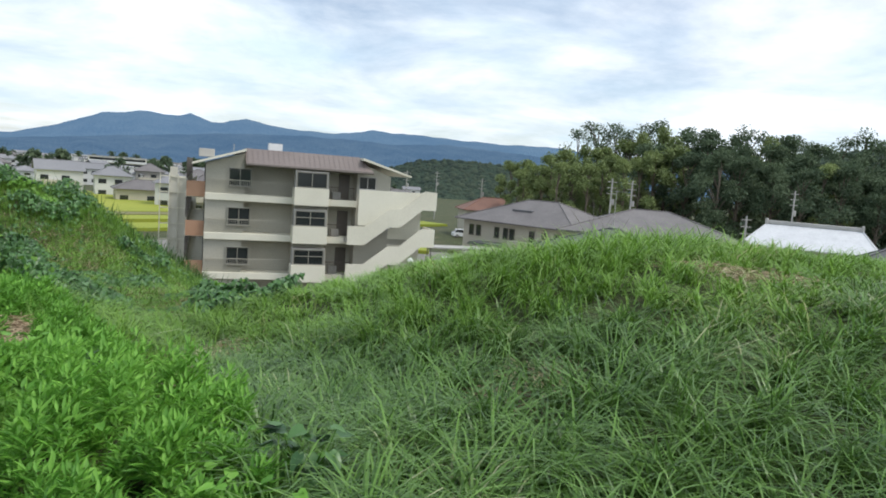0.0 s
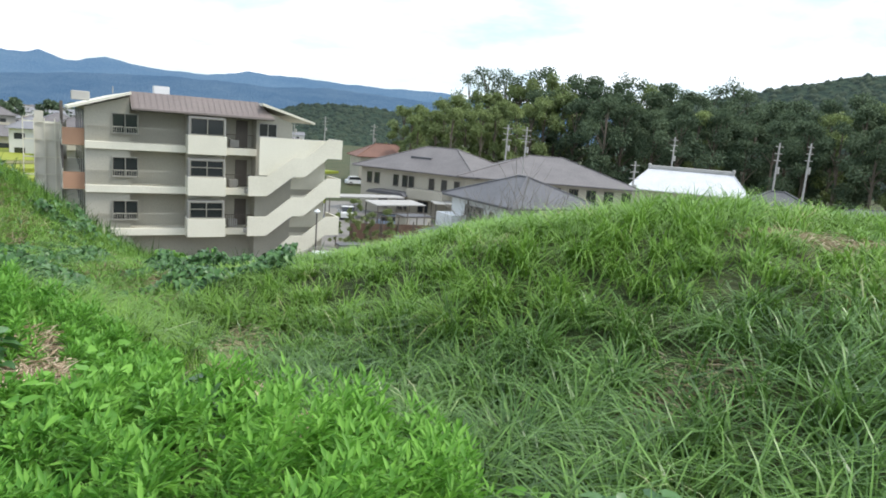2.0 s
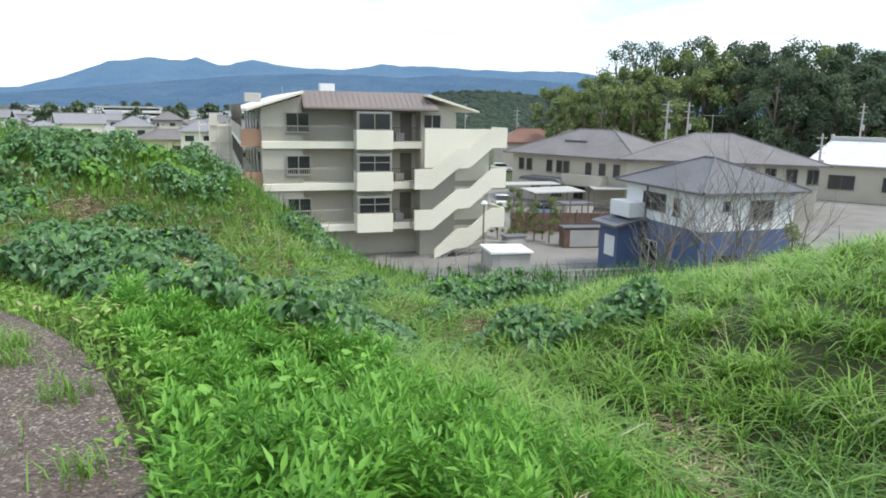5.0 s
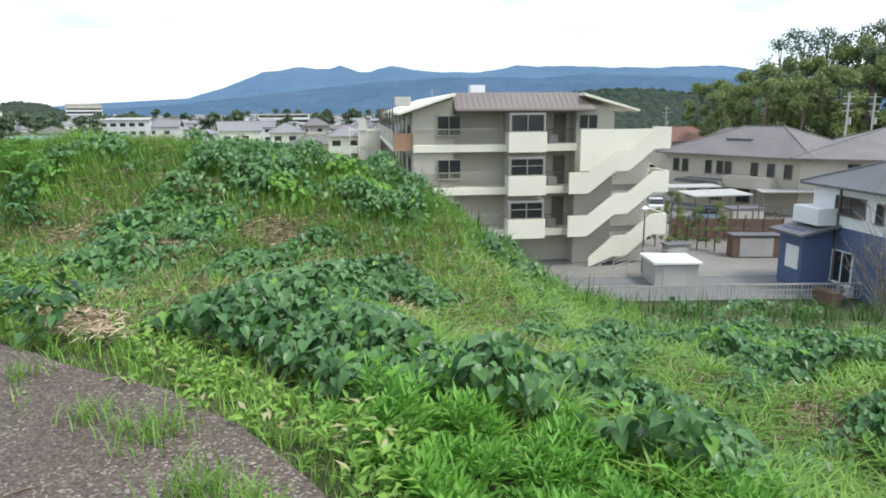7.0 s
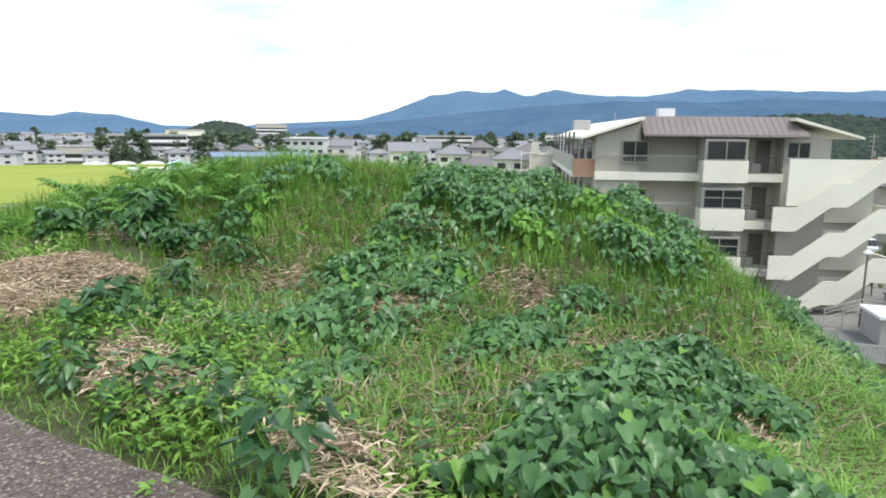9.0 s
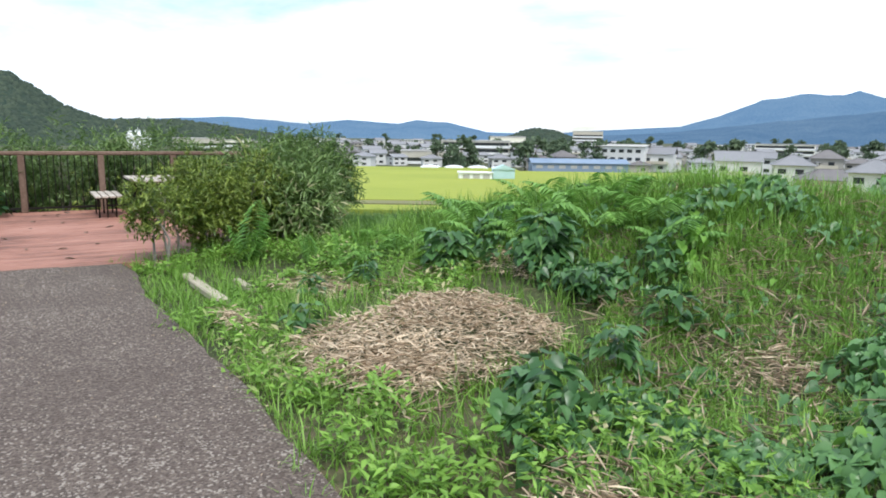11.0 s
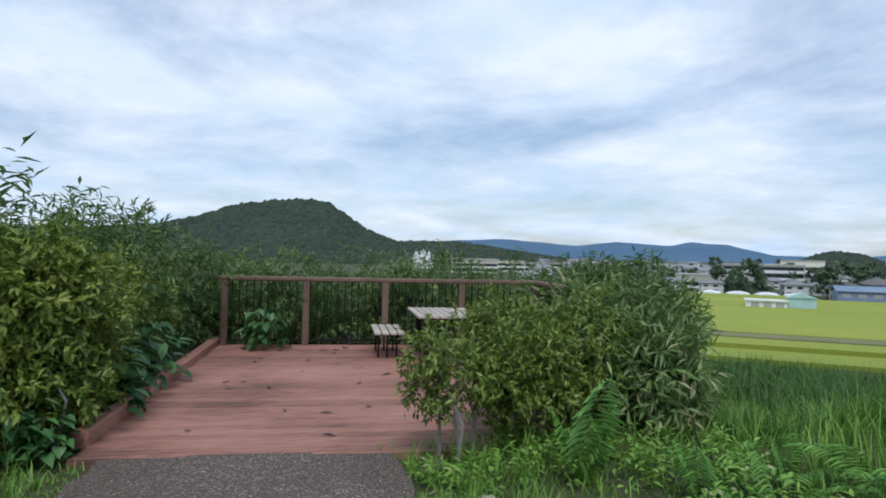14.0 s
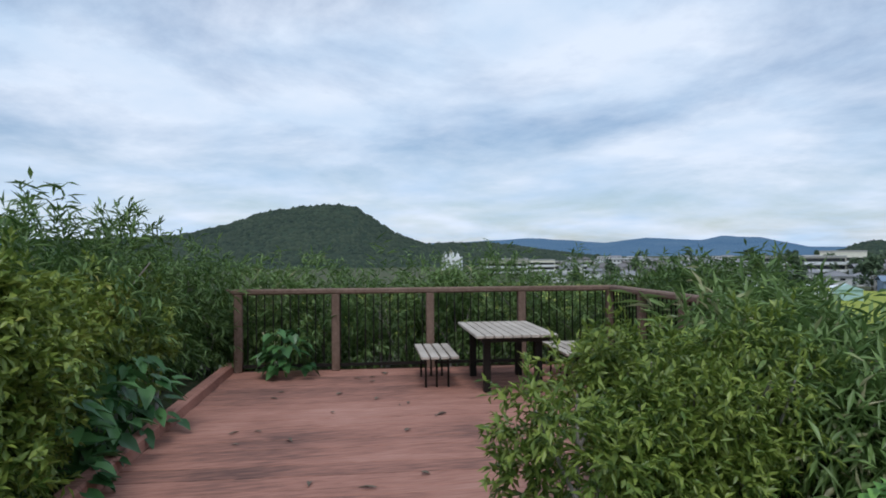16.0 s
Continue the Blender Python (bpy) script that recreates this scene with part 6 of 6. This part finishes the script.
# deck boards, each its own piece
deck = empty("floor_deck", DK, "red-stained timber deck of worn boards", "deck", kind="structure")
pitch = 0.1405
plank = mesh_of(box(0, pitch - 0.004, -0.02, DWID, TOP - 0.035, TOP, bevel=0.003), "plank", M_DECK)
for i in range(int(DL / pitch)):
    b = part("plank", plank, M_DECK, deck)
    b.location = (0.0 + i * pitch, 0.012 * math.sin(i * 7.3), 0.0015 * math.sin(i * 3.7))
part("joist", box(0.02, DL - 0.02, 0.0, 0.08, -0.1, TOP - 0.036), M_DECK, deck)
part("joist", box(0.02, DL - 0.02, 2.6, 2.68, -0.1, TOP - 0.036), M_DECK, deck)
part("front_board", box(DL - 0.02, DL + 0.03, -0.05, DWID, -0.1, TOP - 0.004), M_DECK, deck)

# ---- trees ----


def tree_mesh(seed, h, spread, n, size, material, bare=0.35, airy=0.0):
    """Trunk with limbs, and a crown of many leaf clumps with gaps between."""
    r = np.random.default_rng(seed)
    bm = tube([(0, 0, -0.5), (0.1, 0, h * 0.35), (0.15, 0.1, h * 0.72), (0.1, 0.1, h * 0.93)], [h * 0.018, h * 0.014, h * 0.008, h * 0.003], 6)
    clumps = []
    for k in range(16 if not airy else 13):
        f = r.uniform(bare, 0.92)
        a = r.uniform(0, 6.28)
        reach = spread * r.uniform(0.35, 1.0) * (1.15 - 0.7 * max(f - 0.45, 0) / 0.5)
        e = np.array([math.cos(a) * reach, math.sin(a) * reach, h * (f + r.uniform(0.02, 0.12))])
        tube([(0.1, 0.05, h * f * 0.85), tuple((np.array([0.1, 0.05, h * f * 0.9]) + e) / 2 + np.array([0, 0, 0.2])), tuple(e)], [h * 0.006, h * 0.004, h * 0.0015], 4, bm)
        clumps.append((*e, spread * r.uniform(0.22, 0.42)))
    clumps.append((0.1, 0.1, h * 0.95, spread * 0.3))
    C = np.array(clumps)[r.integers(0, len(clumps), n)]
    u = unit(r.normal(0, 1, (n, 3)))
    p = C[:, :3] + u * C[:, 3:] * (r.random(n) ** 0.5)[:, None] * np.array([1, 1, 0.75])
    me = fast_mesh("crown", *leaf_set(p, unit(u + r.normal(0, 0.8, (n, 3))), np.array([0, 0, 1.0]) + u + r.normal(0, 0.4, (n, 3)), r.uniform(0.6, 1.4, n) * size, r.uniform(0.6, 1.1, n) * size * 0.8, False, 0.2))
    me.materials.append(material)
    return mesh_of(bm, "trunk", M_BARK), me


TREES = {
    "broadleaf": [tree_mesh(400 + i, 20, 5.2, 5000, 0.47, M_TREE, 0.12) for i in range(4)],
    "airy": [tree_mesh(420 + i, 24, 5.0, 1500, 0.45, M_TREE, 0.5, 1) for i in range(3)],
    "bamboo": [tree_mesh(440 + i, 15, 3.2, 4600, 0.34, M_BAMTREE, 0.12) for i in range(3)],
    "town": [tree_mesh(480 + i, 6, 2.3, 620, 0.75, M_TREE, 0.0) for i in range(3)],
    "small": [tree_mesh(460 + i, 7, 2.6, 650, 0.52, M_TREE, 0.15) for i in range(3)],
}


def tree(kind, x, y, z, s, label, group, rot):
    meshes = TREES[kind][int(rot * 10) % len(TREES[kind])]
    t = empty("tree", pose(x, y, z, 0, 0, rot * 57) @ Matrix.Diagonal((s, s, s, 1)), label, "tree", group)
    part("trunk", meshes[0], M_BARK, t)
    tagged(part("crown", meshes[1], M_TREE, t), kind="stuff")


r = np.random.default_rng(55)
SKY = [(-7, 0.030), (-9, 0.055), (-11.1, 0.06), (-14.2, 0.065), (-18, 0.095), (-20.4, 0.106), (-23, 0.10), (-25, 0.092), (-28, 0.082), (-32.2, 0.083), (-34.5, 0.072), (-39, 0.082), (-46, 0.09), (-56, 0.09)]
for row, (dist, share) in enumerate(((118, 0.66), (130, 0.84), (143, 1.0))):
    az = -7.2 + row * 0.6
    while az > -56:
        top = np.interp(-az, [-q[0] for q in SKY], [q[1] for q in SKY]) * share
        d = dist + r.uniform(-5, 5) + max(-az - 25, 0) * 0.2
        x, y = bearing(az, d)
        h = 1.5 + top * d - PLAIN + r.uniform(-1.2, 0.8)
        light = (az > -19.5 and r.random() < 0.95) or (az < -37 and r.random() < 0.35) or r.random() < 0.06
        kind = "bamboo" if light else "broadleaf"
        tree(kind, x, y, PLAIN, h / (15.6 if light else 20.5), "yellow-green bamboo clump in the grove" if light else "dark green broad-leaved tree in the grove", "trees of the grove", r.uniform(0, 6))
        az -= r.uniform(0.9, 1.7) * (1.1 if light else 1.45)
for az, top in ((-11.3, 0.088), (-12.8, 0.099), (-14.3, 0.100), (-16.2, 0.101), (-17.6, 0.108), (-24.2, 0.098), (-26.0, 0.093), (-27.6, 0.092), (-30.5, 0.092), (-32.0, 0.096), (-33.2, 0.089)):
    d = 150 + r.uniform(-4, 4)
    x, y = bearing(az, d)
    tree("airy", x, y, PLAIN, (1.5 + top * d - PLAIN) / 24.3, "tall thin-crowned tree standing above the grove", "trees of the grove", r.uniform(0, 6))
# a leafy tree south of the deck
tree("small", -26.6, 1.3, -0.4, 0.72, "leafy tree behind the hedge", "", 2.2)


def bare_tree(x, y, z, h, seed):
    r = random.Random(seed)
    t = empty("bare_tree", pose(x, y, z), "leafless grey-brown tree with fine twigs", "tree")
    bm = bmesh.new()

    def grow(p, d, length, rad, level):
        q = p + d * length
        tube([p, (p + q) / 2 + Vector((r.uniform(-1, 1), r.uniform(-1, 1), 0)) * length * 0.06, q], [rad, rad * 0.8, rad * 0.6], 5 if level < 2 else 3, bm)
        if level < 4:
            for _ in range(3 if level < 3 else 2):
                nd = (d + Vector((r.uniform(-1, 1), r.uniform(-1, 1), r.uniform(-0.15, 0.6))) * 0.62).normalized()
                grow(q if r.random() < 0.6 else p.lerp(q, 0.7), nd, length * r.uniform(0.6, 0.85), rad * 0.55, level + 1)

    for k in range(3):
        grow(Vector((r.uniform(-0.3, 0.3), r.uniform(-0.3, 0.3), 0)), Vector((r.uniform(-0.4, 0.4), r.uniform(-0.4, 0.4), 1)).normalized(), h * 0.3, 0.10, 0)
    part("trunk", bm, M_TWIG, t)


bare_tree(6.2, 32.0, land(6.2, 32.0), 10.0, 1)
bare_tree(4.4, 31.0, land(4.4, 31.0), 8.0, 2)
bare_tree(9.0, 33.0, land(9.0, 33.0), 9.0, 3)
tree("bamboo", 11.4, 34.5, land(11.4, 34.5), 0.36, "thin yellowing tree on the slope", "", 1.2)
for i, (x, y, s) in enumerate(((0.5, 58, 0.45), (2.2, 59, 0.45), (3.4, 58.5, 0.5), (-0.8, 60, 0.4), (1.0, 66, 0.5))):
    tree("bamboo", x, y, PLAIN, s * 0.5, "small yellow-green garden tree in the yard", "garden trees", i * 0.7)

# ---- the town across the fields ----


def town_house(kind):
    r = random.Random(900 + kind)
    w, d, h, rise = ((8, 7, 5.6, 2.2), (9, 8, 5.8, 2.6), (7, 7, 5.4, 1.9), (12, 8, 3.4, 2.0), (10, 8, 6.0, 2.3), (18, 9, 8.5, 0.5))[kind]
    wall = (M_TOWNWHITE, M_TOWN, M_TOWNWHITE, M_BEIGE, M_TOWNWHITE, M_TOWNWHITE)[kind]
    roof_m = (M_TOWNROOF, M_TILE, M_TOWNROOF, M_TILE, M_TOWNROOF, M_CONC)[kind]
    label = ("cream two-storey town house with grey hipped roof", "beige two-storey town house with charcoal roof", "grey two-storey town house with gabled grey roof", "low beige town house with charcoal roof", "grey-beige town house with tiled roof", "white flat-roofed three-storey building")[kind]
    t = empty("town_house", pose(0, 0, -60), label, "house", "houses of the town")
    part("wall", box(0, w, 0, d, -0.2, h), wall, t)
    part("roof", hip_roof(w, d, h, rise, 0.6) if kind in (0, 1, 3) else gable_roof(w, d, h, rise, 0.5), roof_m, t)
    for fl in range(1 if kind == 3 else (3 if kind == 5 else 2)):
        n = 6 if kind == 5 else 2
        for i in range(n):
            x = 0.8 + i * (w - 1.0) / n
            bm = box(x, x + min(1.7, (w - 2) / n), -0.05, 0.02, 0.9 + fl * 2.7, 2.0 + fl * 2.7)
            part("window", bm, M_GLASS, t)
        part("window", box(-0.05, 0.02, 1.5, 3.2, 0.9 + fl * 2.7, 2.0 + fl * 2.7), M_GLASS, t)
    if kind in (1, 4):
        part("balcony", box(1, w - 1.5, -0.9, 0, 2.6, 3.6), M_BEIGE, t)
    return t


PROTO = [town_house(k) for k in range(6)]
r = random.Random(71)
spots = []
for row, d0 in enumerate((236, 262, 292, 330, 375, 430, 500, 590)):
    az = 1.0
    while az < 66:
        az += (8.0 + r.uniform(0, 6)) / d0 * 57
        d = d0 + r.uniform(-9, 9)
        if (38 < az < 41.5 and row < 2) or r.random() < (0.35 if row < 3 else 0.2):
            continue
        spots.append((az, d, row))
for az, d, row in spots:
    x, y = bearing(az, d, -7, 6)
    k = r.choice((0, 0, 1, 1, 2, 3, 4, 4) if row < 3 else (0, 1, 2, 4, 4, 5))
    c = copy_thing(PROTO[k], pose(x, y, PLAIN + 0.010 * max(d - 300, 0), 0, 0, az + r.choice((0, 90, 15, -20, 30)) + r.uniform(-8, 8)) @ Matrix.Diagonal((0.85, 0.85, r.uniform(0.52, 0.8), 1)))
# nearer houses by the field's edge
for i, (x, y, k, rot) in enumerate(((-30, 118, 0, 20), (-40, 124, 4, 15), (-50, 130, 1, 25), (-22, 126, 2, 10), (-60, 138, 0, 20), (-72, 146, 3, 30), (-36, 142, 1, 10), (-48, 150, 2, 12), (-84, 160, 0, 30), (-98, 160, 4, 35), (-66, 165, 1, 20), (-27, 150, 4, 18))):
    copy_thing(PROTO[k], pose(x, y, PLAIN, 0, 0, rot))
for p in PROTO:
    x, y = bearing(20 + 4 * PROTO.index(p), 245, -7, 6)
    p.matrix_basis = pose(x, y, PLAIN, 0, 0, 25)
rr = np.random.default_rng(91)
for i in range(135):
    az, d = rr.uniform(2, 67), rr.choice([250, 280, 310, 350, 400, 470, 560, 640]) + rr.uniform(-10, 10)
    x, y = bearing(az, d, -7, 6)
    tree("town", x, y, PLAIN - 0.8 + 0.007 * max(d - 330, 0), rr.uniform(1.0, 1.9), "dark green tree among the town's houses", "trees of the town", rr.uniform(0, 6))
for az, d, s in ((44.2, 228, 1.9), (45.0, 226, 1.6), (50.5, 232, 1.9), (49.6, 235, 1.3), (52.5, 240, 1.5), (30.5, 250, 1.7), (28.7, 255, 1.8), (12.5, 170, 1.2)):
    x, y = bearing(az, d, -11.4, 8.1)
    tree("town", x, y, PLAIN - 0.8, s, "round dark tree at the edge of the fields", "trees of the town", s * 3)

# long blue workshop, white sheds and the pump house in the paddies
ws = empty("blue_workshop", FIELD @ pose(27, 214, 0), "long low workshop with blue sheet walls and roof", "workshop")
part("wall", box(0, 30, 0, 10, 0, 3.2), M_BLUESHED, ws)
part("roof", gable_roof(30, 10, 3.2, 1.2, 0.5), M_BLUESHED, ws)
for i in range(8):
    part("window", box(1.2 + i * 3.6, 3.2 + i * 3.6, -0.06, 0.02, 1.5, 2.5), M_ALU, ws)
wg = empty("greenhouse", FIELD @ pose(-9, 218, 0), "long low white greenhouse tunnels", "greenhouse")
for i in range(4):
    part("tunnel", prism([(i * 8 + 7.5 * (0.5 - 0.5 * math.cos(math.pi * k / 8)), 0.2 + 1.2 * math.sin(math.pi * k / 8)) for k in range(9)], 0, 14), M_WHITE, wg)
sd = empty("field_shed", FIELD @ pose(3, 164, 0), "small white shed with a teal roof in the paddies", "shed")
part("wall", box(0, 8, 0, 4, 0, 2.3), M_WHITE, sd)
part("roof", prism([(-0.3, 2.3), (8.3, 2.3), (8.3, 2.5), (-0.3, 2.6)], -0.4, 4.4), M_WHITE, sd)
part("annex", box(8.2, 13.5, 1, 5, 0, 3.2), M_TEAL, sd)
part("annex_roof", prism([(8.0, 3.2), (10.85, 4.3), (13.7, 3.2)], 0.7, 5.3), M_TEAL, sd)
for x in (1.0, 3.4, 5.8):
    part("door", box(x, x + 1.6, -0.05, 0.02, 0.1, 2.0), M_ALU, sd)
ct = empty("white_tower_building", pose(*bearing(76.4, 480, -13.4, 8.5), PLAIN, 0, 0, 70), "white block with small turrets on its roof", "building")
part("wall", box(-7, 7, 0, 10, 0, 9.5), M_WHITE, ct)
for x, w, h in ((-6, 2.2, 2.2), (-1.6, 3.0, 3.0), (3.2, 2.0, 2.0)):
    part("turret", box(x, x + w, 1, 4, 9.5, 9.5 + h), M_WHITE, ct)
    part("mast", tube([(x + w / 2, 2.5, 9.5 + h), (x + w / 2, 2.5, 11.5 + h)], [0.2, 0.08], 5), M_WHITE, ct)
for i in range(4):
    for k in range(2):
        part("window", box(-5.8 + i * 3.2, -4.4 + i * 3.2, -0.1, 0.02, 2.0 + 3.4 * k, 3.8 + 3.4 * k), M_ALU, ct)
for az, d, w, h, kind in ((40.2, 610, 26, 17, 0), (49.5, 300, 30, 9, 1), (46.8, 330, 17, 11, 2), (72.0, 380, 26, 8, 1), (69.0, 420, 18, 7, 2), (53.2, 262, 24, 5.0, 1), (66.3, 430, 26, 6, 1), (25.5, 420, 30, 9, 2), (15.5, 460, 30, 10, 2)):
    x, y = bearing(az, d, -9, 7.5)
    b = empty("town_block", pose(x, y, PLAIN, 0, 0, az), "pale concrete block of several storeys in the town", "building", "blocks of the town")
    part("wall", box(-w / 2, w / 2, 0, 12, 0, h), (M_BEIGE, M_GREIGE, M_CREAM)[kind], b)
    part("parapet", box(-w / 2 - 0.2, w / 2 + 0.2, -0.2, 12.2, h, h + 0.5), M_CONC, b)
    n = max(int(h / 2.9), 1)
    for k in range(n):
        part("balcony_band", box(-w / 2, w / 2, -0.7, 0, 0.3 + k * 2.9, 1.3 + k * 2.9), M_WHITE, b)
        part("window_band", box(-w / 2 + 0.5, w / 2 - 0.5, -0.05, 0.02, 1.4 + k * 2.9, 2.7 + k * 2.9), M_GLASS, b)
